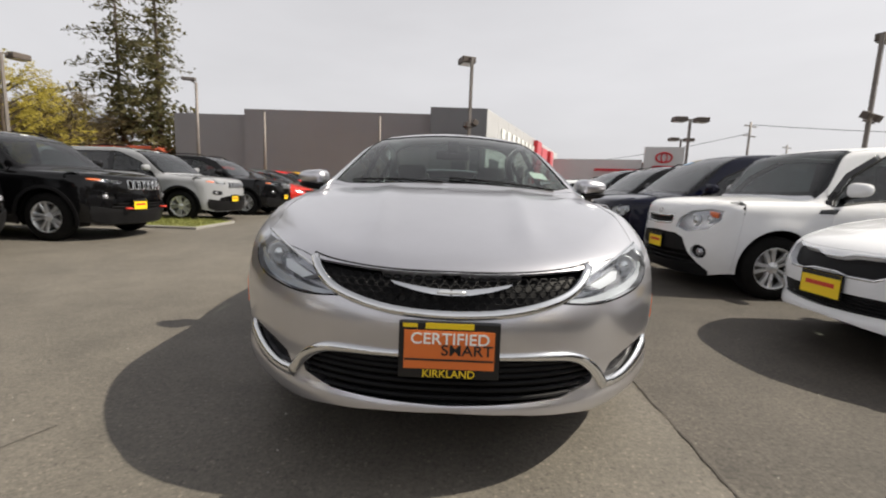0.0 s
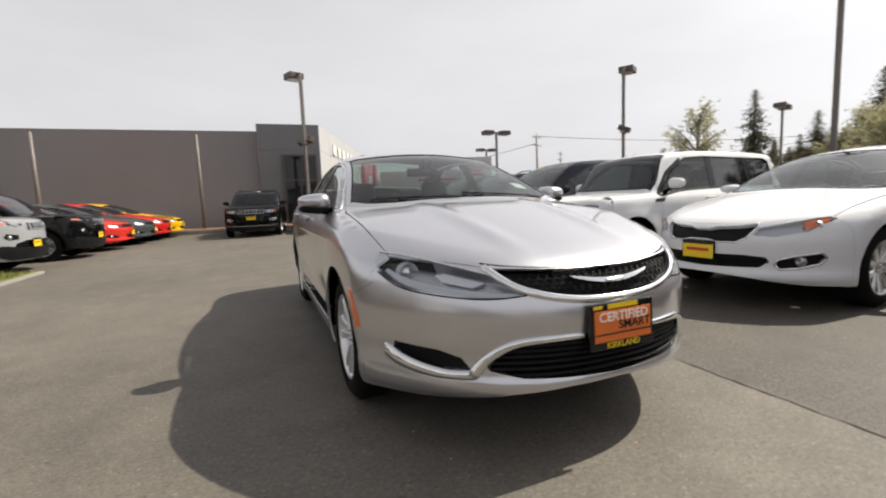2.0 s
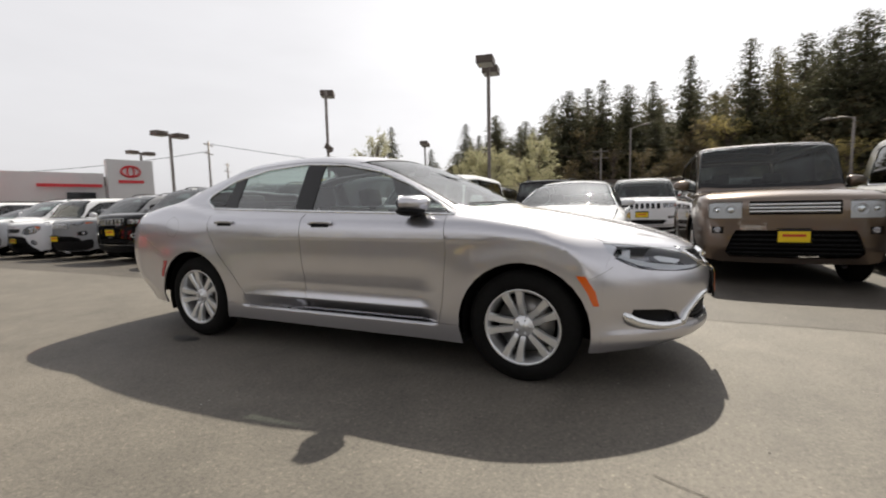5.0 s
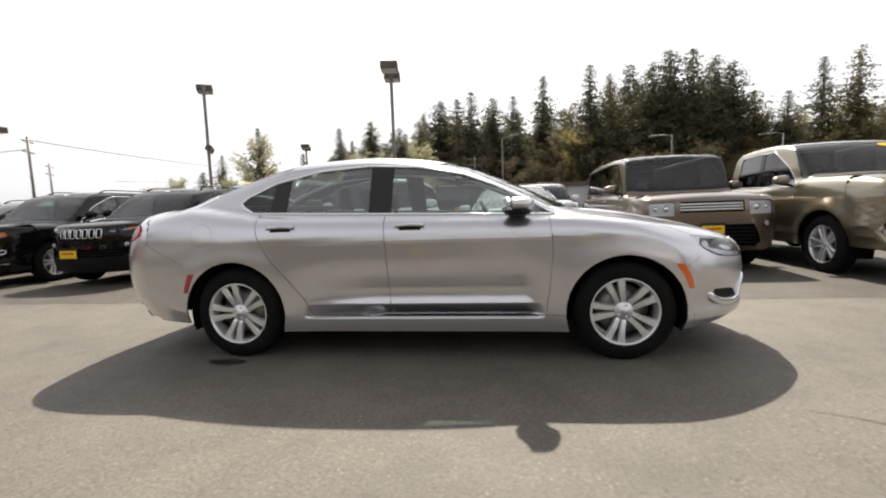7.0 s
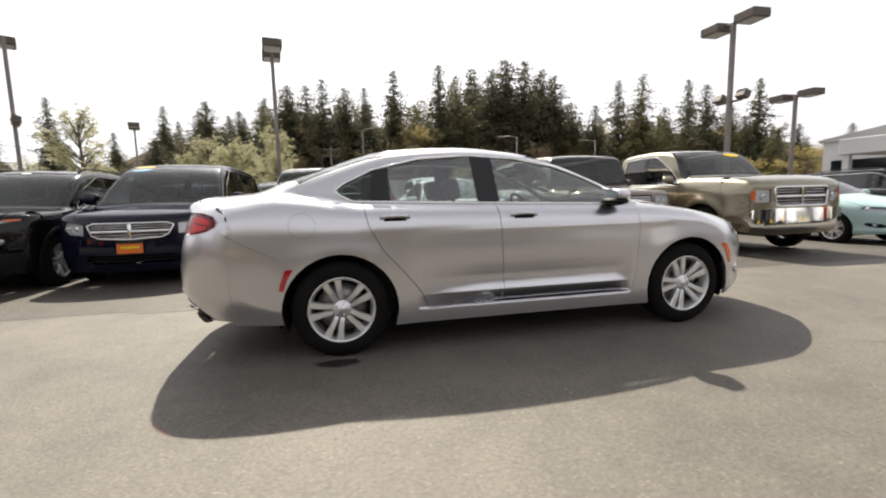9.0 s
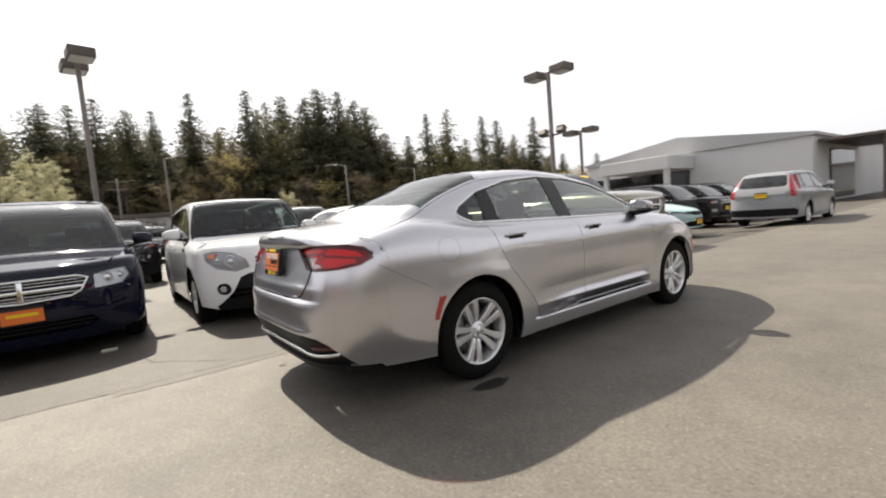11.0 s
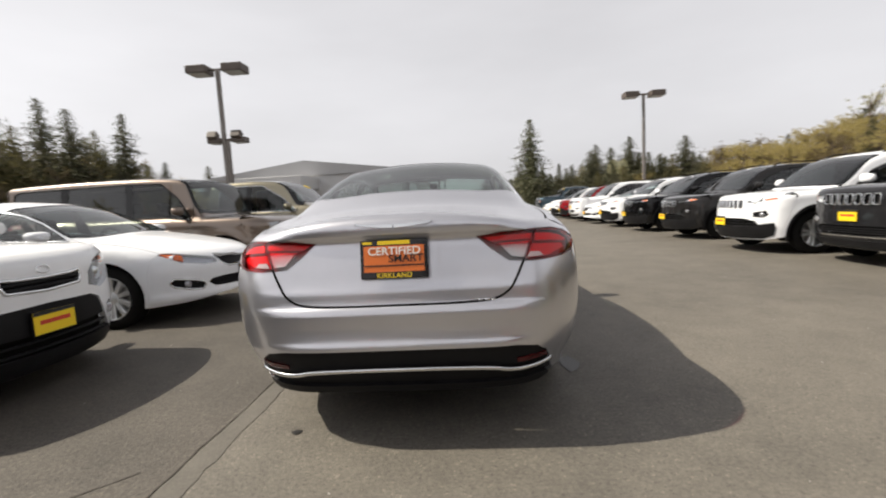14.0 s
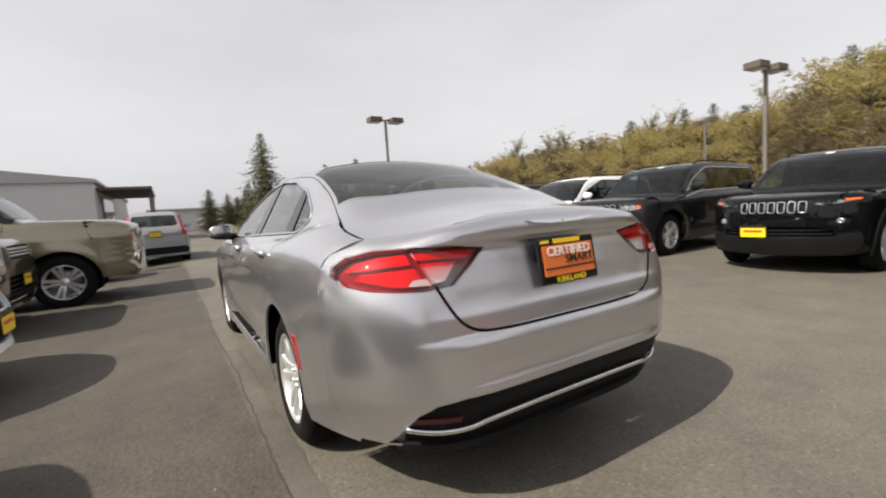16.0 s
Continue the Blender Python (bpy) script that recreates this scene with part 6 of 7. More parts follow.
far = house("far_dealership", "white dealership across the lot with a red stripe and sign tower")
wall_of("wall", (8.6, 33.8), (14.9, 31.4), 0, 3.7, 0.4, M["whitewall"], far, 6, 2)
wall_of("wall", (14.9, 31.0), (17.5, 30.2), 0, 4.65, 0.6, M["whitewall"], far)
part("roof", mesh_of("roof", [(8.6, 34.2, 3.5), (17.5, 30.8, 3.5), (22, 45, 3.5), (11.8, 46, 3.5)], [(0, 1, 2, 3)], M["roofgrey"], smooth=False), far)
part("wall", box("wall", (0, 0, 0), (14, 0.3, 3.6), M["whitewall"]), far, at=pose(17.5, 30.6, 0, 0, 0, 72))
FAR = pose(14.9, 31.0, 0, 0, 0, -17.1)
part("red_stripe", box("red_stripe", (-3.6, 0.1, 2.75), (-0.3, 0.2, 2.95), M["redpanel"]), far, at=FAR)
part("doorway", box("doorway", (-2.2, 0.05, 0), (-0.7, 0.25, 2.4), M["shopglass"]), far, at=FAR)
ring = tube([(0.55 * math.cos(a), 0, 0.36 * math.sin(a)) for a in np.linspace(0, 2 * math.pi, 25)[:-1]], 0.07, 6, True, normals=[(0, 1, 0)] * 24)
ring2 = tube([(0.2 * math.cos(a), 0, 0.36 * math.sin(a)) for a in np.linspace(0, 2 * math.pi, 25)[:-1]], 0.055, 6, True, normals=[(0, 1, 0)] * 24)
part("sign_emblem", mesh_of("sign_emblem", *join(ring, ring2), M["redpanel"]), far, "red oval sign emblem", at=FAR @ pose(1.35, -0.05, 3.85))
part("sign_bar", box("sign_bar", (0.6, -0.06, 3.05), (2.1, -0.01, 3.25), M["redpanel"]), far, at=FAR)

ware = house("warehouse", "white metal warehouse with a low gable and an open canopy")


def gable(a, b, depth, z0, ze, zp, mat):
    """A gabled block whose gable end runs from a to b."""
    a, b = np.array(a, float), np.array(b, float)
    d = (b - a) / np.linalg.norm(b - a)
    n = np.array((d[1], -d[0])) * depth
    m = (a + b) / 2
    V = []
    for o in ((0, 0), n):
        for p, z in ((a, z0), (b, z0), (b, ze), (m, zp), (a, ze)):
            V.append((p[0] + o[0], p[1] + o[1], z))
    F = [(0, 1, 2, 3, 4), (9, 8, 7, 6, 5), (0, 5, 6, 1), (1, 6, 7, 2), (2, 7, 8, 3), (3, 8, 9, 4), (4, 9, 5, 0)]
    return mesh_of("wall", V, F, mat, smooth=False)


part("wall", gable((5.1, -33.0), (21.6, -33.0), 30, -0.3, 4.35, 5.4, M["whitewall"]), ware)
part("roof", gable((4.9, -32.8), (21.8, -32.8), 30.4, 4.2, 4.4, 5.5, M["roofgrey"]), ware)
part("porch", box("porch", (12.2, -33.0, 3.0), (17.6, -28.8, 3.95), M["whitewall"], 0.05), ware)
for x in (12.5, 17.3):
    part("porch_post", box("porch_post", (x - 0.18, -29.3, -0.3), (x + 0.18, -29.0, 3.0), M["whitewall"]), ware)
part("porch_opening", box("porch_opening", (12.6, -33.05, 0), (21.0, -32.95, 2.9), M["shopglass"]), ware)
part("side_canopy", box("side_canopy", (1.9, -46, 3.75), (5.05, -34, 3.95), M["bronze"], 0.03), ware)
part("doorway", box("doorway", (5.0, -44, 0), (5.12, -37, 3.4), M["shopglass"]), ware)
for y in (-35, -45.5):
    part("canopy_post", box("canopy_post", (2.0, y - 0.08, -0.3), (2.16, y + 0.08, 3.8), M["bronze"]), ware)
shed = house("storage_shed", "long low white storage building")
part("wall", box("wall", (-7, -75, 0), (3, -68, 3.0), M["whitewall"]), shed)
part("roof", box("roof", (-7.4, -75.4, 3.0), (3.4, -67.6, 3.3), M["roofgrey"], 0.05), shed)
shed2 = house("storage_shed", "white low building behind parked cars")
part("wall", box("wall", (-36, -62, 0), (-16, -56, 2.8), M["whitewall"]), shed2)
part("roof", box("roof", (-36.3, -62.3, 2.8), (-15.7, -55.7, 3.0), M["roofgrey"], 0.05), shed2)
low = house("low_shop_row", "low shop row at the foot of the wooded hill")
part("wall", box("wall", (52, -18, 0), (60, 16, 3.2), M["whitewall"]), low)
part("roof", box("roof", (51.5, -18.4, 3.2), (60.4, 16.4, 3.6), M["bronze"], 0.05), low)
awn = house("awning", "red-orange fabric awning behind the parked row")
part("canopy", box("canopy", (-26, 22, 2.2), (-17, 25, 2.7), M["redroof"], 0.15), awn)
for x in (-25.5, -17.5):
    part("post", box("post", (x - 0.05, 23, 0), (x + 0.05, 23.1, 2.3), M["steel"]), awn)


def wire(a, b, sag):
    t = np.linspace(0, 1, 24)
    P = np.outer(1 - t, a) + np.outer(t, b)
    P[:, 2] -= sag * 4 * t * (1 - t)
    ob = new("power_line", mesh_of("power_line", *tube(P, 0.02, 4), M["dark"]))
    tagged(ob, "thin dark overhead power line", "cable")


def utility_pole(x, y, h, turn):
    root = tagged(new("utility_pole"), "weathered wooden utility pole with crossarms", "utility pole")
    root.matrix_basis = pose(x, y, 0, 0, 0, turn)
    part("pole", mesh_of("pole", *tube([(0, 0, 0), (0, 0, h)], [0.11, 0.07], 10, normals=[(1, 0, 0)] * 2), M["steel"]), root)
    for z in (h - 0.3, h - 1.0):
        part("crossarm", box("crossarm", (-0.8, -0.04, z - 0.04), (0.8, 0.04, z + 0.04), M["steel"]), root)


utility_pole(33, 41, 6.4, 30)
utility_pole(22, 30, 6.6, 30)
utility_pole(46, 2, 6.6, 90)
wire((22, 30, 6.4), (60, 28, 7.0), 0.5)
wire((22, 30, 5.8), (14, 60, 5.0), 0.6)
wire((46, 2, 6.3), (46, -60, 7.0), 1.0)
wire((46, 2, 6.3), (60, 60, 7.0), 1.0)


# ---- trees ----
def needles(verts, faces, c, size, rnd, n):
    """A spray of small leaf blades round a place."""
    for _ in range(n):
        p = Vector(c) + Vector((rnd.gauss(0, 1), rnd.gauss(0, 1), rnd.gauss(0, 0.6))) * size * 0.5
        a, b = Vector((rnd.gauss(0, 1), rnd.gauss(0, 1), rnd.gauss(0, 0.7))).normalized(), Vector((rnd.gauss(0, 1), rnd.gauss(0, 1), rnd.gauss(0, 1))).normalized()
        s = size * rnd.uniform(0.25, 0.5)
        k = len(verts)
        verts += [tuple(p - a * s), tuple(p + b * s * 0.45), tuple(p + a * s), tuple(p - b * s * 0.4)]
        faces.append((k, k + 1, k + 2, k + 3))


def conifer_meshes(seed, h, r, mat, sparse=1.0, bare=0.12, stem=0.018, leaf=0.058, many=4):
    rnd = random.Random(seed)
    trunk = tube([(0, 0, -0.3), (rnd.uniform(-.1, .1), rnd.uniform(-.1, .1), h * 0.5), (0, 0, h)], [stem * h, stem * 0.6 * h, 0.02], 8, normals=[(1, 0, 0)] * 3)
    pieces = [trunk]
    V, F = [], []
    z = h * bare
    while z < h * 0.985:
        u = 1 - (z - h * bare) / (h * (1 - bare))
        rr = r * (u ** 0.68) * rnd.uniform(0.6, 1.15) + 0.03 * r
        for _ in range(max(3, int(9 * sparse))):
            a = rnd.uniform(0, 6.283)
            L = rr * rnd.uniform(0.55, 1.15)
            droop = -0.25 * L + 0.2 * L * (1 - u)
            tip = (L * math.cos(a), L * math.sin(a), z + droop)
            if L > 0.09 * h and u > 0.25:
                pieces.append(tube([(0, 0, z), (tip[0] * 0.5, tip[1] * 0.5, z + droop * 0.3), tip], [0.03, 0.02, 0.008], 3))
            k = max(2, int(L / (0.045 * h) * 1.7))
            for i in range(k):
                t = (i + 0.6) / k
                needles(V, F, (tip[0] * t, tip[1] * t, z + droop * t * t), leaf * h * (0.3 + 0.7 * u) * (1.35 - 0.55 * t), rnd, many)
        z += h * 0.03 * (0.6 + 0.6 * u)
    return mesh_of("trunk", *join(*pieces), M["bark"]), mesh_of("crown", V, F, M[mat], smooth=False)


def broadleaf_meshes(seed, h, r, mat, dense_=1.0, bare=0.3):
    rnd = random.Random(seed)
    pieces = [tube([(0, 0, -0.2), (0.006 * h * rnd.uniform(-1, 1), 0, h * 0.45), (0, 0, h * 0.85)], [0.02 * h, 0.014 * h, 0.004 * h], 8, normals=[(1, 0, 0)] * 3)]
    V, F = [], []
    for i in range(40):
        a, u = rnd.uniform(0, 6.283), rnd.uniform(bare, 0.9)
        L = r * math.sin(math.pi * min(1, (u - bare * 0.7) / (1.02 - bare * 0.7)) ** 0.8) * rnd.uniform(0.6, 1.1) + 0.1 * r
        base = (0, 0, h * (u - 0.12))
        tip = (L * math.cos(a), L * math.sin(a), h * u + 0.12 * h * rnd.uniform(0.2, 1))
        mid = (tip[0] * 0.5, tip[1] * 0.5, (base[2] + tip[2]) / 2 + 0.02 * h)
        pieces.append(tube([base, mid, tip], [0.006 * h, 0.004 * h, 0.001 * h], 4))
        for k in range(int(9 * dense_)):
            t = rnd.uniform(0.35, 1.1)
            c = (tip[0] * t + rnd.gauss(0, 0.09 * r), tip[1] * t + rnd.gauss(0, 0.09 * r), base[2] + (tip[2] - base[2]) * t + rnd.gauss(0, 0.03 * h))
            needles(V, F, c, 0.025 * h, rnd, 14)
    return mesh_of("trunk", *join(*pieces), M["bark"]), mesh_of("crown", V, F, M[mat], smooth=False)


def tree(name, meshes, x, y, z, scale, turn, label, category="tree"):
    wide = 1.0 + 0.55 * ((turn * 7.31) % 1.0) if name == "fir_tree" else 1.0
    root = tagged(new(name), label, category)
    root.matrix_basis = pose(x, y, z, 0, 0, turn) @ Matrix.Diagonal((scale * wide, scale * wide, scale, 1))
    part("trunk", meshes[0], root)
    part("crown", meshes[1], root)
    return root


FIRS = [conifer_meshes(11, 20, 6.9, "needle", 1.15, 0.06), conifer_meshes(12, 20, 5.6, "needle", 1.0, 0.1), conifer_meshes(13, 20, 8.6, "needle", 1.3, 0.04), conifer_meshes(14, 20, 6.4, "needle2", 0.95)]
WILLOW = broadleaf_meshes(24, 9, 3.8, "willowleaf", 2.6, 0.06)
BARE = [broadleaf_meshes(21, 12, 4.6, "brownleaf", 1.7, 0.08), broadleaf_meshes(22, 12, 4.4, "goldleaf", 1.8, 0.08), broadleaf_meshes(23, 12, 3.6, "brownleaf", 0.5, 0.2)]
THIN = broadleaf_meshes(25, 12, 2.3, "paleleaf", 0.4, 0.25)
PALE = [broadleaf_meshes(31, 5, 1.35, "paleleaf", 2.6, 0.22), broadleaf_meshes(32, 5, 1.15, "paleleaf", 2.3, 0.22)]
PINE = conifer_meshes(41, 16, 3.4, "needle2", 0.5, 0.25, 0.009, 0.036, 9)


def polar(az, dist, x0=-3.5, y0=0.0):
    return x0 + dist * math.sin(radians(az)), y0 + dist * math.cos(radians(az))


# hill of firs in the east, falling off to the south: the crowns' skyline, with the firs that stand out of it
HILL = [(50, 3.2), (58, 4.4), (66, 6.2), (72, 9.2), (78, 9.8), (84, 12.4), (92, 12.4), (100, 12.4), (108, 14.2), (115, 13.2), (119, 9.4), (122, 9.6), (128, 9.6), (134, 9.4), (139, 7.6), (144, 5.2), (152, 3.6)]
hill_el = pch(HILL)
PEAKS = ((61, 10.1, 1), (66, 7.2, 0), (70.5, 10.2, 0), (74.5, 11.2, 2), (78, 10.2, 0), (80.5, 11.0, 3), (83.3, 13.4, 2), (85.5, 13.4, 0), (87.3, 14.2, 0), (90, 13.4, 2), (92.5, 13.4, 0), (96.2, 15.5, 1), (98.7, 11.6, 3),
         (101.8, 16.0, 0), (104, 14.9, 3), (106, 15.5, 1), (108.5, 15.4, 2), (110.3, 16.4, 2), (112.6, 16.0, 0), (114.6, 15.0, 2), (116.2, 14.2, 2), (118.2, 11.0, 3), (121, 10.4, 0), (123.6, 13.0, 1), (126.2, 13.5, 3), (128.6, 9.6, 3),
         (131, 12.2, 1), (132.7, 11.4, 0), (135, 9.6, 3), (137.6, 11.4, 1), (141, 6.4, 0), (57, 7.0, 3), (145, 6.0, 0))
rnd = random.Random(5)
for a, top_el, kind in PEAKS:
    dist = rnd.uniform(62, 72)
    x, y = polar(a, dist)
    z = 2.2 * min(1, top_el / 12)
    tree("fir_tree", FIRS[kind], x, y, z, (1.05 + dist * math.tan(radians(top_el)) - z) / 20, rnd.uniform(0, 360), "tall dark green fir standing out of the wood", "fir tree")
az_ = 53.0
while az_ < 150:
    for row in range(4):
        a = az_ + rnd.uniform(-1.0, 1.0)
        dist = (57, 64, 75, 88)[row] + rnd.uniform(-4, 4)
        x, y = polar(a, dist)
        el_ = float(hill_el(a)) * rnd.uniform(0.8, 1.03) * (0.6, 0.84, 0.96, 1.04)[row]
        top = 1.05 + dist * math.tan(radians(el_))
        z = (0.2, 1.2, 3.0, 5.0)[row] * min(1, float(hill_el(a)) / 12)
        h = max(3.5, top - z)
        if rnd.random() < (0.8, 0.5, 0.35, 0.25)[row] + (0.2 if a > 116 else 0):
            tree("tree", rnd.choice((BARE[0], BARE[0], BARE[2], BARE[1])) if a > 100 else rnd.choice((BARE[0], BARE[0], BARE[2])), x, y, z - 0.2, h * 0.9 / 12, rnd.uniform(0, 360), "budding brown deciduous tree on the wooded slope")
        else:
            tree("fir_tree", FIRS[rnd.choice((0, 0, 1, 2, 2, 3) if a < 116 else (0, 1, 2, 3, 3, 3))], x, y, z - 0.2, h / 20, rnd.uniform(0, 360), "dark green fir on the wooded slope", "fir tree")
    az_ += 2.4


def bank(name, angles, tops, x0, y0, share, near, farr, label, mat="undergrowth"):
    """A leafy slope that rises behind the first trees to a share of the wood's height."""
    n = 7
    V, F = [], []
    rr = random.Random(9)
    for a in angles:
        for k in range(n):
            t = k / (n - 1)
            d = near + (farr - near) * t
            z = -0.1 + t ** 0.8 * (d * math.tan(radians(float(tops(a)) * share))) * rr.uniform(0.95, 1.05)
            V.append((*polar(a, d, x0, y0), z))
    for i in range(len(angles) - 1):
        for k in range(n - 1):
            F.append((i * n + k, i * n + k + 1, (i + 1) * n + k + 1, (i + 1) * n + k))
    tagged(new(name, mesh_of(name, V, F, M[mat])), label, "hillside", kind="structure")


M["undergrowth"] = mottle(base_material("undergrowth", (0.06, 0.055, 0.03), 0.95), (0.035, 0.031, 0.017), (0.13, 0.102, 0.053), 0.25, 2.2, 0.8, 0.6)
bank("hillside", np.arange(46, 158, 2.0), hill_el, -3.5, 0.0, 0.74, 58, 100, "brown and green undergrowth of the wooded slope")
west_el = pch([(-176, 3.0), (-160, 4.2), (-154, 4.2), (-148, 5.1), (-143, 5.8), (-139, 6.9), (-131, 7.4), (-122, 8.3), (-113, 9.0), (-104, 13.0), (-85, 13.5), (-62, 12.0), (-44, 8.0), (-33, 6.0)])
M["brush"] = mottle(base_material("golden_brush", (0.2, 0.16, 0.06), 0.95), (0.16, 0.125, 0.06), (0.38, 0.31, 0.13), 0.3, 2.6, 0.8, 0.5)
bank("hillside", np.arange(-174, -40, 1.0), west_el, 1.0, 4.0, 0.8, 46, 76, "golden brushy undergrowth of the western bank", "brush")

# pale young trees along the lot's edge
for a, d, h in ((61.4, 27, 5.7), (71, 36, 4.6), (76.5, 30, 4.8), (52.6, 34, 3.7), (58, 34, 3.6), (50, 40, 3.4), (104, 44, 4.4)):
    x, y = polar(a, d)
    tree("young_tree", PALE[int(a) % 2], x, y, 0, h / 5, a * 37, "young street tree with pale spring leaves", "tree")
for a, d, h in ((80.5, 30, 4.6), (85.5, 31, 4.3)):
    x, y = polar(a, d, -3.2, 2.9)
    tree("young_tree", PALE[int(a) % 2], x, y, 0, h / 5, a * 37, "young street tree with pale spring leaves", "tree")
for a, d, h in ((76.3, 40, 7.0), (68.6, 36, 5.6), (72.5, 42, 5.5)):
    x, y = polar(a, d, -2.9, -3.0)
    tree("young_tree", PALE[int(a) % 2], x, y, 0, h / 5, a * 37, "young street tree with pale spring leaves", "tree")
# north-west: tall pines, willow and gold scrub
tree("pine_tree", PINE, -20.4, 24.2, 0, 1.0, 20, "tall thin-crowned pine with a bare lower trunk", "pine tree")
tree("pine_tree", conifer_meshes(42, 16, 2.9, "needle2", 0.75, 0.12, 0.01, 0.036, 9), -17.6, 23.4, 0, 1.04, 130, "tall narrow pine with a bare lower trunk", "pine tree")
for i in range(26):
    a = -66 + i * 1.22
    d = 36 + rnd.uniform(-4, 5)
    x, y = polar(a, d, 0, -3.7)
    tree("tree", BARE[1] if (i < 17 and rnd.random() < 0.55) else BARE[0], x, y, 0, rnd.uniform(0.4, 0.62) if a > -50 else rnd.uniform(0.45, 0.7), rnd.uniform(0, 360), "budding golden spring tree behind the lot")
for a, d, h in ((-48, 33, 6.4), (-45, 31, 6.6), (-42.5, 32, 6.0), (-40, 35, 5.2), (-51, 34, 6.5)):
    x, y = polar(a, d, 0, -3.7)
    tree("willow", WILLOW, x, y, 0, h / 9, a * 31, "yellow-green willow in spring leaf behind the lot", "willow")
# west: golden wooded bank
for i in range(120):
    a = -172 + i * 0.92
    far_row = i % 3 == 0
    d = rnd.uniform(64, 74) if far_row else 42 + rnd.uniform(-3, 16)
    x, y = polar(a, d, 1.0, 4.0)
    top = float(west_el(a))
    h = 1.1 + d * math.tan(radians(top * (rnd.uniform(0.9, 1.1) if far_row else rnd.uniform(0.5, 0.92))))
    if rnd.random() < (0.75 if a < -150 else 0.45 if far_row else 0.06):
        tree("fir_tree", FIRS[rnd.randrange(4)], x, y, 0, h / 20, rnd.uniform(0, 360), "dark green fir at the edge of the lot", "fir tree")
    else:
        tree("tree", BARE[1] if rnd.random() < 0.6 else BARE[0], x, y, 0, h / 12, rnd.uniform(0, 360), "budding golden spring tree on the wooded bank")
# gold scrub over the bank's crest and a few thin pale trees above it
for i in range(70):
    a = -152 + i * 0.72
    d = rnd.uniform(52, 72)
    x, y = polar(a, d, 1.0, 4.0)
    h = 1.1 + d * math.tan(radians(float(west_el(a)) * rnd.uniform(0.8, 1.04)))
    tree("tree", BARE[1] if rnd.random() < 0.7 else BARE[0], x, y, 0, h / 12, rnd.uniform(0, 360), "budding golden spring tree on the wooded bank")
for a, top in ((-138.5, 8.6), (-134.5, 8.8), (-132.5, 9.0), (-123, 9.6), (-121, 9.9), (-112, 10.8)):
    x, y = polar(a, 70, 1.0, 4.0)
    tree("tree", THIN, x, y, 0, (1.1 + 70 * math.tan(radians(top))) / 12, a * 17, "thin budding tree above the golden bank")
for i in range(18):
    a = -173 + i * 1.25
    x, y = polar(a, rnd.uniform(48, 60), 1.0, 4.0)
    h = 1.1 + 54 * math.tan(radians(float(np.interp(a, (-173, -160, -140), (4.0, 5.2, 6.0))) * rnd.uniform(0.65, 1.1)))
    tree("fir_tree", FIRS[(2, 0, 2, 3)[i % 4]], x, y, 0, h / 20, rnd.uniform(0, 360), "dark green fir at the edge of the lot", "fir tree")
# south
tree("fir_tree", conifer_meshes(51, 8.75, 3.1, "needle3", 1.3, 0.03), -6.5, -38.5, 0, 1.0, 0, "lone grey-green spruce at the far end of the lot", "spruce")
for a, d, h in ((181, 52, 4.6), (183, 54, 4.2), (185.5, 52, 3.8), (194.6, 58, 7.6), (196.4, 62, 7.5), (198.4, 58, 8.2)):
    x, y = polar(a, d, -1.8, 4.1)
    tree("cypress", FIRS[2], x, y, 0, h / 20, a, "small dense dark evergreen", "evergreen")
x, y = polar(55.7, 40, -3.9, 0.3)
tree("cypress", FIRS[2], x, y, 0, 4.6 / 20, 40, "small dense dark evergreen", "evergreen")
x, y = polar(196.9, 50, -1.8, 4.1)
tree("young_tree", PALE[0], x, y, 0, 0.98, 70, "young street tree with pale spring leaves", "tree")
# grass island
tagged(new("kerb", box("kerb", (-9.5, 4.95, -0.04), (-5.0, 6.55, 0.05), M["kerb"], 0.02)), "low concrete kerb round a grass island", "kerb", kind="structure")
V, F = [], []
for _ in range(3500):
    x, y = rnd.uniform(-9.4, -5.1), rnd.uniform(5.05, 6.45)
    a, l = rnd.uniform(0, 6.28), rnd.uniform(0.03, 0.09)
    k = len(V)
    V += [(x - 0.008 * math.cos(a), y - 0.008 * math.sin(a), 0.05), (x + 0.008 * math.cos(a), y + 0.008 * math.sin(a), 0.05), (x + rnd.gauss(0, 0.02), y + rnd.gauss(0, 0.02), 0.05 + l)]
    F.append((k, k + 1, k + 2))
tagged(new("lawn", box("lawn", (-9.4, 5.03, -0.02), (-5.05, 6.47, 0.058), M["grass"], 0.01)), "patchy yellow-green grass on an island", "grass", kind="structure")
tagged(new("grass", mesh_of("grass", V, F, M["grass"], smooth=False)), "short uneven grass blades", "grass", kind="stuff")

# loose stones on the asphalt
rs = random.Random(77)
V, F = [], []
for _ in range(420):
    x, y, r = rs.uniform(-6, 4.5), rs.uniform(-7, 7), rs.uniform(0.003, 0.009)
    z, a, k = ground_z(x, y), rs.uniform(0, 6.28), len(V)
    V += [(x + r * rs.uniform(0.7, 1.3) * math.cos(a + i * 1.571), y + r * rs.uniform(0.7, 1.3) * math.sin(a + i * 1.571), z - 0.002) for i in range(4)]
    V.append((x, y, z + r * rs.uniform(0.5, 0.9)))
    F += [(k + i, k + (i + 1) % 4, k + 4) for i in range(4)]
M["pebble"] = leaf_material("loose_grit", (0.1, 0.09, 0.08), (0.5, 0.48, 0.44))
tagged(new("loose_grit", mesh_of("loose_grit", V, F, M["pebble"], smooth=False)), "small pale stones scattered on the asphalt", "grit", kind="stuff")


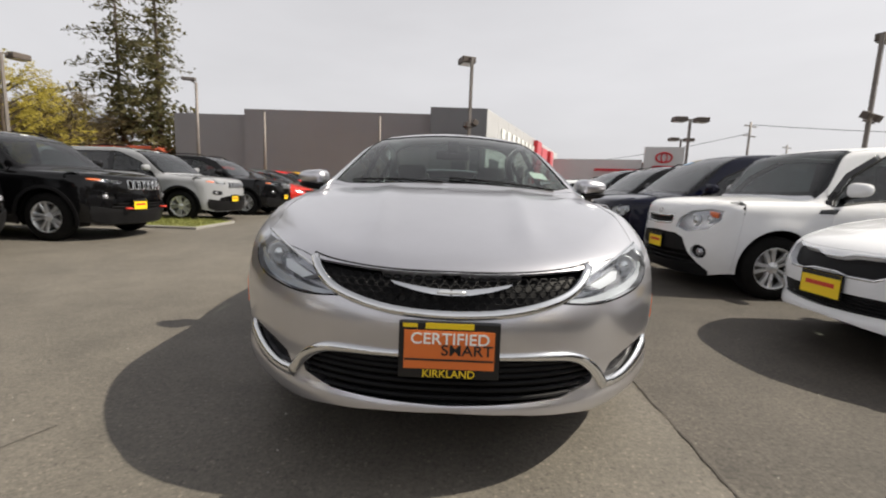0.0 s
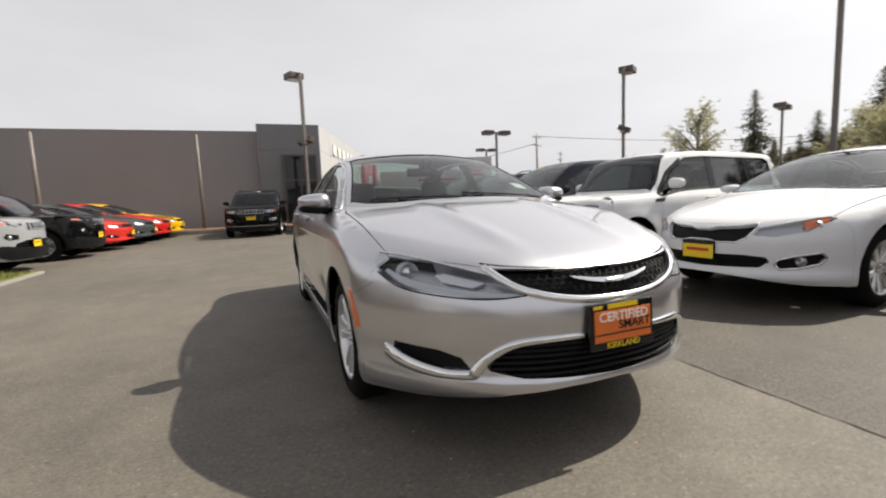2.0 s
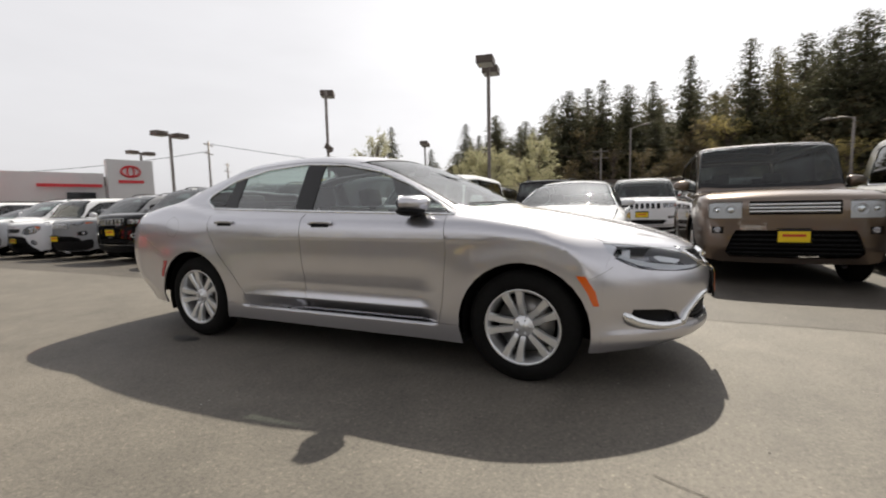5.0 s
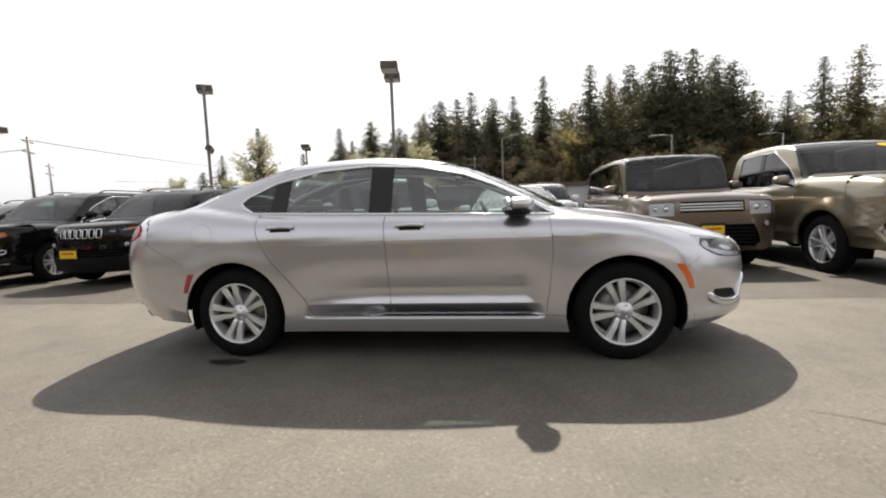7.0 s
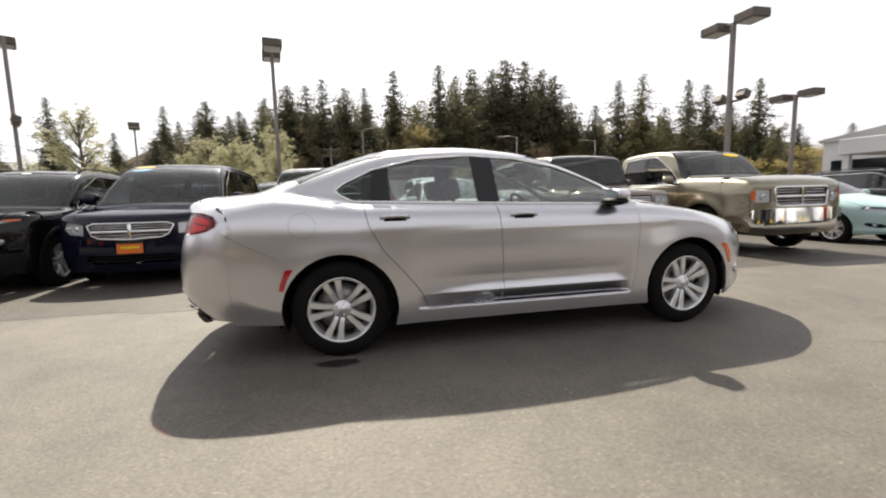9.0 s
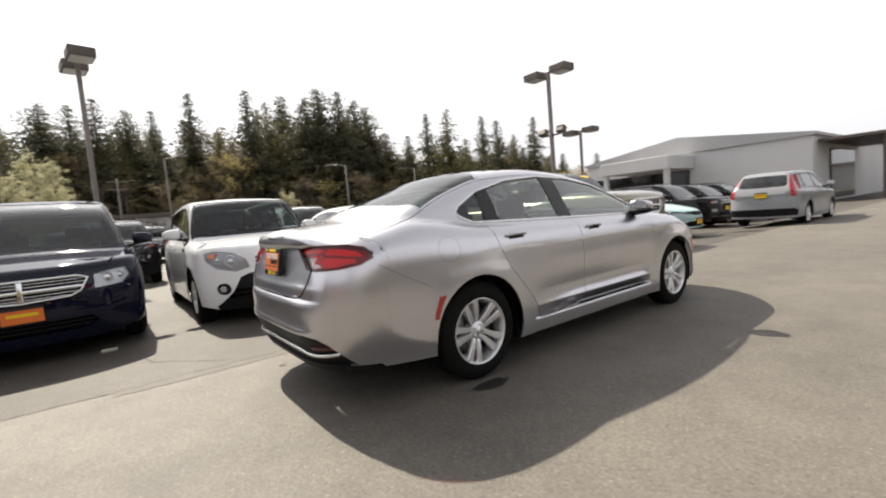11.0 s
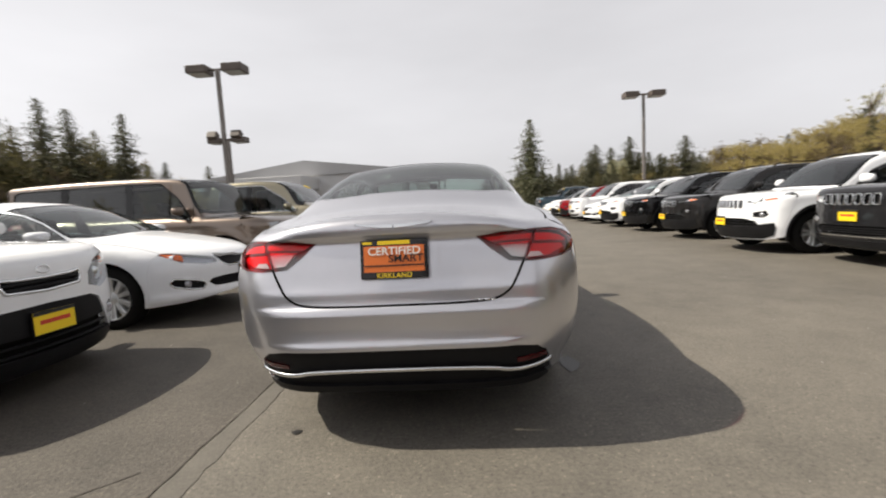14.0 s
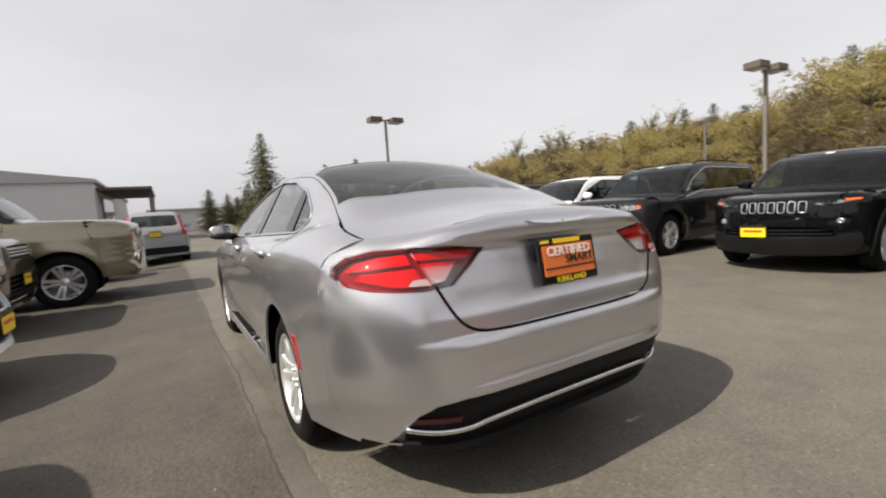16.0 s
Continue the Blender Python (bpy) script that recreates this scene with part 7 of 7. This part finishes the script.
# ---- the silver sedan ----
HERO_COLOR = (0.64, 0.637, 0.675)
hero, hskin, hsheet, hbar = build_car("silver_sedan", SEDAN, HERO_COLOR, "silver metallic four-door sedan standing alone in the aisle", "sedan")

# ---- the parked rows ----
PROTO = {}


def parked(kind, spec, color, nose, heading, label, category, group, name, plate=None):
    """A vehicle with the middle of its nose at the given place; heading: degrees from -y, counterclockwise."""
    if kind not in PROTO:
        PROTO[kind] = build_car(name, spec, color, label, category, group)[0]
        ob = PROTO[kind]
        fresh = ob
    else:
        fresh = copy_thing(PROTO[kind], Matrix.Identity(4))
        tagged(fresh, label, category, group)
        fresh.name = name
    yf = spec["front"][2][1]
    a = radians(heading)
    # local (0, yf) goes to the nose
    x, y = nose[0] + yf * math.sin(a), nose[1] - yf * math.cos(a)
    fresh.matrix_basis = pose(x, y, ground_z(x, y), 0, 0, heading)
    put([o for o in fresh.children_recursive], color)
    return fresh


WHITE, BLACK, GREY, SILVER, DKGREY = (0.76, 0.775, 0.81), (0.004, 0.004, 0.0045), (0.014, 0.014, 0.0155), (0.28, 0.288, 0.305), (0.016, 0.0155, 0.016)
EAST, WEST, STRAY = "row with noses to the west", "row with noses to the east", "cars parked about the lot"
parked("van", VAN, (0.005, 0.006, 0.018), (2.5, 4.0), -90, "dark blue minivan with a chrome cross grille", "minivan", EAST, "minivan")
parked("boxy", BOXY, (0.76, 0.77, 0.79), (2.52, 1.62), -90, "white boxy hatchback with round fog lamps", "hatchback", EAST, "boxy_hatchback")
parked("optima", OPTIMA, WHITE, (2.45, -0.87), -90, "white sedan with a black mesh grille", "sedan", EAST, "white_sedan")
parked("offroad", OFFROAD, (0.185, 0.14, 0.11), (2.85, -3.58), -90, "bronze square off-road wagon with a slatted grille", "suv", EAST, "off_road_wagon")
parked("pickup", PICKUP, (0.25, 0.222, 0.152), (1.72, -5.9), -90, "olive-gold crew cab pickup with chrome grille", "pickup truck", EAST, "pickup_truck")
parked("compact", COMPACT, BLACK, (2.3, 6.05), -90, "black compact off-roader with a seven-slot grille", "suv", EAST, "compact_suv")
parked("grand", GRAND, BLACK, (2.5, 8.7), -90, "black off-roader with a seven-slot grille", "suv", EAST, "suv")
parked("car", COMPACT_CAR, (0.4, 0.55, 0.55), (2.2, -9.4), -90, "pale blue compact car in the row", "car", EAST, "compact_car")
for i, (y, k, c, lab) in enumerate(((11.2, "compact", SILVER, "silver compact off-roader in the row"), (13.4, "boxy", WHITE, "white hatchback in the row"), (15.8, "compact", WHITE, "white compact off-roader in the row"), (18.2, "optima", WHITE, "white sedan in the row"), (20.6, "compact", WHITE, "white off-roader in the row"))):
    parked(k, {"compact": COMPACT, "boxy": BOXY, "optima": OPTIMA}[k], c, (2.7, y), -90, lab, "car", EAST, "parked_car")
for y, k, c, lab in ((-14.6, "grand", BLACK, "black off-roader in the row"), (-17.2, "compact", DKGREY, "dark grey off-roader in the row"), (-19.8, "compact", BLACK, "black off-roader in the row"), (-22.5, "car", WHITE, "white car in the row"), (-25, "optima", WHITE, "white sedan in the row")):
    parked(k, {"compact": COMPACT, "grand": GRAND, "car": COMPACT_CAR, "optima": OPTIMA}[k], c, (3.4, y), -90, lab, "car", EAST, "parked_car")
parked("cross", CROSS, SILVER, (1.65, -16.8), 0, "silver compact crossover seen from its tailgate", "suv", STRAY, "crossover")
# western row
parked("compact", COMPACT, BLACK, (-5.35, 1.02), 90, "black compact off-roader with chrome slot grille", "suv", WEST, "compact_suv")
trail = parked("compact", COMPACT, BLACK, (-5.05, 3.66), 90, "black compact off-roader with red tow hooks", "suv", WEST, "compact_suv")
cskin = Skin(COMPACT)
for hx in (-0.42, 0.42):
    hy = cskin.lift([(hx, 0.5)], "front")[0][1]
    ring_ = [(hx + 0.045 * math.cos(a), hy - 0.035 + 0.04 * math.sin(a), 0.5) for a in np.linspace(0, 6.283, 13)[:-1]]
    part("tow_hook", mesh_of("tow_hook", *tube(ring_, 0.016, 6, True), M["redprint"]), trail, "red tow hook")
parked("compact", COMPACT, SILVER, (-5.25, 7.3), 90, "silver compact off-roader beside the grass island", "suv", WEST, "compact_suv")
parked("compact", COMPACT, BLACK, (-4.95, 9.9), 90, "black compact off-roader with dark wheels", "suv", WEST, "compact_suv")
parked("coupe", COUPE, (0.55, 0.03, 0.02), (-4.8, 12.0), 90, "red-orange coupe in the row", "coupe", WEST, "coupe")
parked("coupe", COUPE, (0.05, 0.06, 0.06), (-4.6, 14.0), 90, "dark grey coupe in the row", "coupe", WEST, "coupe")
parked("coupe", COUPE, (0.5, 0.02, 0.02), (-4.4, 15.7), 90, "red coupe in the row", "coupe", WEST, "coupe")
parked("coupe", COUPE, (0.75, 0.42, 0.01), (-4.2, 17.3), 90, "yellow coupe with black details", "coupe", WEST, "coupe")
parked("grand", GRAND, GREY, (-5.55, -1.95), 90, "dark grey off-roader with chrome slot grille", "suv", WEST, "suv")
parked("compact", COMPACT, WHITE, (-5.15, -4.1), 90, "white compact off-roader with a seven-slot grille", "suv", WEST, "compact_suv")
parked("compact", COMPACT, DKGREY, (-5.3, -7.0), 90, "dark grey compact off-roader", "suv", WEST, "compact_suv")
for y, k, c, lab in ((-9.8, "compact", BLACK, "black compact off-roader in the row"), (-12.3, "compact", WHITE, "white compact off-roader in the row"), (-14.8, "optima", WHITE, "white sedan in the row"), (-17.3, "grand", WHITE, "white off-roader in the row"),
                     (-19.9, "compact", (0.2, 0.01, 0.015), "dark red off-roader in the row"), (-22.4, "compact", WHITE, "white off-roader in the row"), (-25, "car", WHITE, "white car in the row"), (-28, "pickup", (0.03, 0.06, 0.08), "teal pickup in the row")):
    parked(k, {"compact": COMPACT, "grand": GRAND, "car": COMPACT_CAR, "optima": OPTIMA, "pickup": PICKUP}[k], c, (-5.3, y), 90, lab, "car", WEST, "parked_car")
# by the showroom
parked("grand", GRAND, BLACK, (-1.55, 13.4), -6, "black off-roader parked before the showroom wall", "suv", STRAY, "suv")
parked("grand", GRAND, BLACK, (1.35, 13.3), -6, "dark off-roader parked by the showroom door", "suv", STRAY, "suv")
# second eastern row, tails to the west
for y, k, c, h, lab in ((-2.0, "grand", WHITE, -90, "white off-roader in the second row"), (0.6, "grand", BLACK, 90, "black off-roader with its tail to the row"), (3.2, "compact", DKGREY, -90, "dark grey off-roader in the second row"),
                        (6.0, "compact", WHITE, -90, "white off-roader in the second row"), (8.6, "boxy", SILVER, -90, "silver hatchback in the second row"), (-4.8, "cross", SILVER, -90, "silver crossover in the second row")):
    n = (9.4, y) if h < 0 else (14.2, y)
    parked(k, {"compact": COMPACT, "grand": GRAND, "boxy": BOXY, "cross": CROSS}[k], c, n, h, lab, "car", "second row of cars", "parked_car")
for i in range(9):
    k = ("compact", "car", "boxy", "optima", "compact")[i % 5]
    parked(k, {"compact": COMPACT, "car": COMPACT_CAR, "boxy": BOXY, "optima": OPTIMA}[k], (WHITE, BLACK, SILVER, WHITE, GREY)[i % 5], (19.0, -9 + i * 2.7), -90, "parked car in a far row", "car", "third row of cars", "parked_car")
parked("optima", OPTIMA, BLACK, (4.6, 25.2), 180, "black sedan with its tail to the aisle", "sedan", STRAY, "black_sedan")
parked("car", COMPACT_CAR, (0.2, 0.01, 0.02), (6.6, 26.4), 180, "dark red car with its tail to the aisle", "car", STRAY, "red_car")


# ---- details of the silver sedan ----
def flat_text(body, size, at, mat, parent, squeeze=1.0):
    c = bpy.data.curves.new("lettering", "FONT")
    c.body, c.size, c.align_x, c.align_y, c.extrude = body, size, "CENTER", "CENTER", 0.0008
    c.offset = size * 0.01
    c.materials.append(mat)
    o = new("lettering", c)
    o.parent = parent
    o.matrix_basis = at @ Matrix.Diagonal((squeeze, 1, 1, 1))
    return o


def dealer_plate(parent, at):
    """The dark plate holder with its orange dealer card; it looks to -y of its own pose."""
    bm = bmesh.new()
    box_into(bm, (-0.158, 0.0, -0.09), (0.158, 0.016, 0.09), 0.006)
    h = part("plate_holder", bm_mesh("plate_holder", bm, M["gloss"]), parent, "black plastic plate holder", at=at)
    part("card", box("card", (-0.14, -0.004, -0.058), (0.14, 0.0, 0.062), M["orange"]), h, "orange dealer card")
    face = pose(0, 0, 0, 90, 0, 0)
    flat_text("CERTIFIED", 0.05, pose(0.002, -0.0055, 0.036) @ face, M["white"], h, 1.06)
    flat_text("SMART", 0.047, pose(0.055, -0.0055, 0.001) @ face, M["letter"], h, 1.1)
    flat_text("KIRKLAND", 0.034, pose(0, -0.0015, -0.075) @ face, M["plate"], h, 1.0)
    part("print_bar", box("print_bar", (-0.075, -0.0025, 0.068), (0.075, -0.001, 0.086), M["plate"]), h)
    part("print_bar", box("print_bar", (-0.145, -0.0025, 0.071), (-0.1, -0.001, 0.083), M["plate"]), h)
    part("print_bar", box("print_bar", (-0.138, -0.0055, -0.032), (0.138, -0.0045, -0.026), M["letter"]), h)
    return h


pf = hskin.lift([(0, 0.53)], "front")[0]
dealer_plate(hero, pose(0, pf[1] - 0.024, 0.53, -3))
# Added block behind the plate, so no light slips through to its shadow.
part("plate_bracket", box("plate_bracket", (-0.14, pf[1] - 0.018, 0.455), (0.14, pf[1] + 0.03, 0.605), M["black"], 0.004), hero, "black block added behind the plate to stop light passing")
pr = hskin.lift([(0, 0.91)], "rear")[0]
dealer_plate(hero, pose(0, pr[1] + 0.042, 0.91, -9, 0, 180))


def both(half):
    """A line across the car from its half, from the far side to this one."""
    h = [tuple(p) for p in half]
    return np.array([(-x, z) for x, z in h[::-1]] + [p for p in h if p[0] > 1e-6])


def smooth_line(P, step=0.02):
    return dense(rounded(P, False), step, False)


def ribbon(line, half):
    """The outline of a strip round a line, with a half width at each of its points."""
    P, W = rounded(line, False), np.interp(np.linspace(0, 1, len(rounded(line, False))), np.linspace(0, 1, len(line)), half)
    T = np.gradient(P, axis=0)
    T /= np.linalg.norm(T, axis=1)[:, None] + 1e-9
    N = np.stack([-T[:, 1], T[:, 0]], 1) * W[:, None]
    return np.concatenate([P + N, (P - N)[::-1]])


# nose trim
hbar("grille_surround", lifted_tube(hskin, smooth_line(both([(0, 0.631), (0.21, 0.643), (0.375, 0.681), (0.44, 0.72), (0.485, 0.772)])), "front", 0.016, 0.002, flat=0.5, n=8), M["chrome"], lab="bright silver strip under the grille")
hbar("hood_gap", lifted_tube(hskin, smooth_line(both([(0, 0.757), (0.22, 0.758), (0.42, 0.772), (0.49, 0.784)])), "front", 0.006, -0.002, flat=0.4), M["dark"])
for sg in (1, -1):
    hsheet("wing_badge", [(sg * x, z) for x, z in ((0.003, 0.706), (0.06, 0.707), (0.12, 0.713), (0.195, 0.723), (0.18, 0.714), (0.12, 0.701), (0.06, 0.692), (0.003, 0.689))], "front", M["chrome"], off=0.012, rim=0.03, gap=0, step=0.012, lab="chrome winged badge")
hbar("badge_centre", lifted_tube(hskin, np.stack([np.linspace(-0.045, 0.045, 9), np.full(9, 0.698)], 1), "front", 0.006, 0.012, flat=0.6, n=8), M["satin"])
LOWER = smooth_line(both([(0, 0.502), (0.2, 0.502), (0.37, 0.497), (0.44, 0.48), (0.5, 0.432), (0.54, 0.38), (0.556, 0.352)]))
hbar("lower_grille_trim", lifted_tube(hskin, LOWER, "front", np.interp(np.abs(LOWER[:, 0]), (0, 0.2, 0.44, 0.556), (0.011, 0.012, 0.018, 0.024)), 0.002, flat=0.75, n=10), M["chrome"], lab="wide chrome strip over the lower grille")
for sg in (1, -1):
    FOG = smooth_line([(sg * x, z) for x, z in ((0.545, 0.356), (0.62, 0.349), (0.7, 0.357), (0.77, 0.38), (0.81, 0.412), (0.825, 0.445))])
    hbar("fog_trim", lifted_tube(hskin, FOG, "front", np.interp(np.abs(FOG[:, 0]), (0.545, 0.62, 0.77, 0.81, 0.825), (0.022, 0.02, 0.032, 0.034, 0.01)), 0.0, flat=0.6, n=10), M["chrome"], lab="chrome blade under the fog light")
    hsheet("side_marker", [(-1.675, 0.655), (-1.725, 0.65), (-1.775, 0.57), (-1.795, 0.49), (-1.765, 0.49), (-1.73, 0.57)], "side", M["amber"], off=0.004, rim=0.01, gap=0, sgn=sg, step=0.02, lab="amber side marker lamp")
    hsheet("side_marker", [(1.668, 0.635), (1.718, 0.632), (1.755, 0.54), (1.765, 0.495), (1.735, 0.495), (1.71, 0.56)], "side", M["red"], off=0.004, rim=0.01, gap=0, sgn=sg, step=0.02, lab="red side marker lamp")
    hsheet("headlight_strip", ribbon([(sg * x, z) for x, z in ((0.4, 0.672), (0.53, 0.671), (0.68, 0.69), (0.76, 0.718), (0.8, 0.757))], (0.006, 0.012, 0.015, 0.015, 0.009)), "front", M["drl"], off=-0.012, rim=0.02, gap=0, step=0.014, lab="pale light-guide strip")
    hsheet("headlight_box", [(sg * x, z) for x, z in ((0.5, 0.722), (0.62, 0.757), (0.655, 0.752), (0.64, 0.722), (0.55, 0.7))], "front", M["reflector"], off=-0.03, rim=0.03, gap=0, step=0.014, lab="bright turn-signal reflector")
    hbar("headlight_trim", lifted_tube(hskin, smooth_line([(sg * x, z) for x, z in ((0.4, 0.706), (0.47, 0.744), (0.6, 0.782), (0.72, 0.812), (0.795, 0.822))]), "front", 0.005, 0.001, flat=0.6), M["chrome"])
    hbar("headlight_seal", lifted_tube(hskin, smooth_line([(sg * x, z) for x, z in ((0.37, 0.668), (0.52, 0.651), (0.73, 0.673), (0.79, 0.7), (0.826, 0.745))]), "front", 0.0032, 0.0, flat=0.5), M["dark"])
# tail trim
hbar("trunk_gap", lifted_tube(hskin, smooth_line(both([(0, 0.695), (0.3, 0.695), (0.46, 0.703), (0.53, 0.745), (0.57, 0.815), (0.6, 0.88)])), "rear", 0.0055, 0.002, flat=0.4), M["dark"])
hbar("diffuser_trim", lifted_tube(hskin, smooth_line(both([(0, 0.391), (0.42, 0.388), (0.52, 0.362), (0.64, 0.366), (0.715, 0.38)])), "rear", 0.012, 0.004, flat=0.8, n=8), M["chrome"])
for sg in (1, -1):
    hsheet("reflector", [(sg * x, z) for x, z in ((0.55, 0.415), (0.7, 0.422), (0.7, 0.4), (0.55, 0.393))], "rear", M["reddark"], off=-0.004, rim=0.01, gap=0, step=0.02)
    hsheet("wing_badge", [(sg * x, z) for x, z in ((0.004, 1.066), (0.06, 1.067), (0.185, 1.073), (0.16, 1.064), (0.06, 1.055), (0.004, 1.053))], "rear", M["chrome"], off=0.012, rim=0.014, gap=0, step=0.012, lab="chrome winged badge")
for sg in (1, -1):
    for poly, depth in (([(0.42, 0.985), (0.655, 0.998), (0.645, 0.976), (0.455, 0.966)], -0.016), ([(0.49, 0.958), (0.637, 0.966), (0.605, 0.89), (0.548, 0.895)], -0.022),
                        ([(0.672, 0.999), (0.75, 0.993), (0.81, 0.976), (0.85, 0.945), (0.81, 0.95), (0.74, 0.961), (0.664, 0.965)], -0.014), ([(0.655, 0.952), (0.735, 0.948), (0.82, 0.937), (0.835, 0.915), (0.74, 0.891), (0.625, 0.887)], -0.022)):
        hsheet("lamp_reflector", [(sg * x, z) for x, z in poly], "rear", M["lampfloor"], off=depth, rim=0.012, gap=0, step=0.016)
    hsheet("reversing_lens", [(sg * x, z) for x, z in ((0.628, 0.908), (0.672, 0.906), (0.69, 0.887), (0.612, 0.884))], "rear", M["whitelens"], off=0.0055, rim=0.008, gap=0, step=0.016)
hsheet("bumper_lip", mirrored([(0, 0.3), (0.5, 0.302), (0.7, 0.308), (0.715, 0.28), (0.66, 0.262), (0, 0.262)]), "rear", M["black"], off=0.006, rim=0.05, gap=0)
hbar("model_badge", join(*[lifted_tube(hskin, np.stack([np.linspace(x, x + 0.022, 4), np.full(4, 0.705)], 1), "rear", 0.006, 0.002, flat=0.4) for x in (-0.46, -0.43, -0.40)]), M["chrome"])
for sg in (1, -1):
    hbar("bumper_gap", lifted_tube(hskin, smooth_line([(2.1, 0.885), (1.96, 0.80), (1.76, 0.70)]), "side", 0.0018, 0.0, sgn=sg, flat=0.4), M["seam"])
    hbar("bumper_gap", lifted_tube(hskin, smooth_line([(-1.86, 0.70), (-1.80, 0.66), (-1.72, 0.625)]), "side", 0.0013, 0.0, sgn=sg, flat=0.4), M["seam"])
ring = np.array([(1.6 + 0.085 * math.cos(a), 0.915 + 0.08 * math.sin(a)) for a in np.linspace(0, 6.283, 33)[:-1]])
hbar("fuel_flap_gap", lifted_tube(hskin, ring, "side", 0.0012, 0.0, True, -1, 0.4), M["seam"])
for sg in (1, -1):
    for ya in (SEDAN["yF"] - SEDAN["Ra"] - 0.035, SEDAN["yR"] + SEDAN["Ra"] + 0.01):
        xa, xb = sorted((sg * 0.5, sg * 0.83))
        part("splash_guard", box("splash_guard", (xa, ya, 0.22), (xb, ya + 0.02, 0.62), M["dark"], 0.004), hero)
for sg in (1, -1):
    xa, xb = sorted((sg * 0.74, sg * 0.913))
    # Ledge closing the slot; near-black, not body paint, to paint the undercut's shade.
    part("rocker_shelf", box("rocker_shelf", (xa, -0.93, 0.285), (xb, 0.93, 0.3155), M["dark"], 0.003), hero)
# windshield furniture
Q = hskin.lift([(-0.06, -0.34)], "top")[0]
part("inner_mirror", box("inner_mirror", (-0.13, -0.02, -0.035), (0.13, 0.02, 0.035), M["black"], 0.015), hero, at=pose(0.0, Q[1] + 0.12, Q[2] - 0.11))
part("mirror_mount", box("mirror_mount", (-0.04, -0.05, -0.05), (0.04, 0.06, 0.04), M["black"], 0.015), hero, at=pose(0.0, Q[1] + 0.03, Q[2] - 0.05))
for x0, x1 in ((-0.02, 0.62), (-0.62, -0.06)):
    P = [(x, -1.1 + 0.1 * (abs(x) / 0.7) ** 2 + 0.02 + 0.05 * (x1 - x) / (x1 - x0)) for x in np.linspace(x0, x1, 14)]
    hbar("wiper", lifted_tube(hskin, np.array(P), "top", 0.0055, 0.006, flat=1.0), M["black"])
hsheet("windshield_sticker", [(0.52, -0.86), (0.62, -0.84), (0.6, -0.76), (0.5, -0.78)], "top", M["white"], off=-0.012, rim=0, gap=0, step=0.03, lab="white paper sticker inside the glass")
put([o for o in hero.children_recursive if o.type == "MESH"], HERO_COLOR)
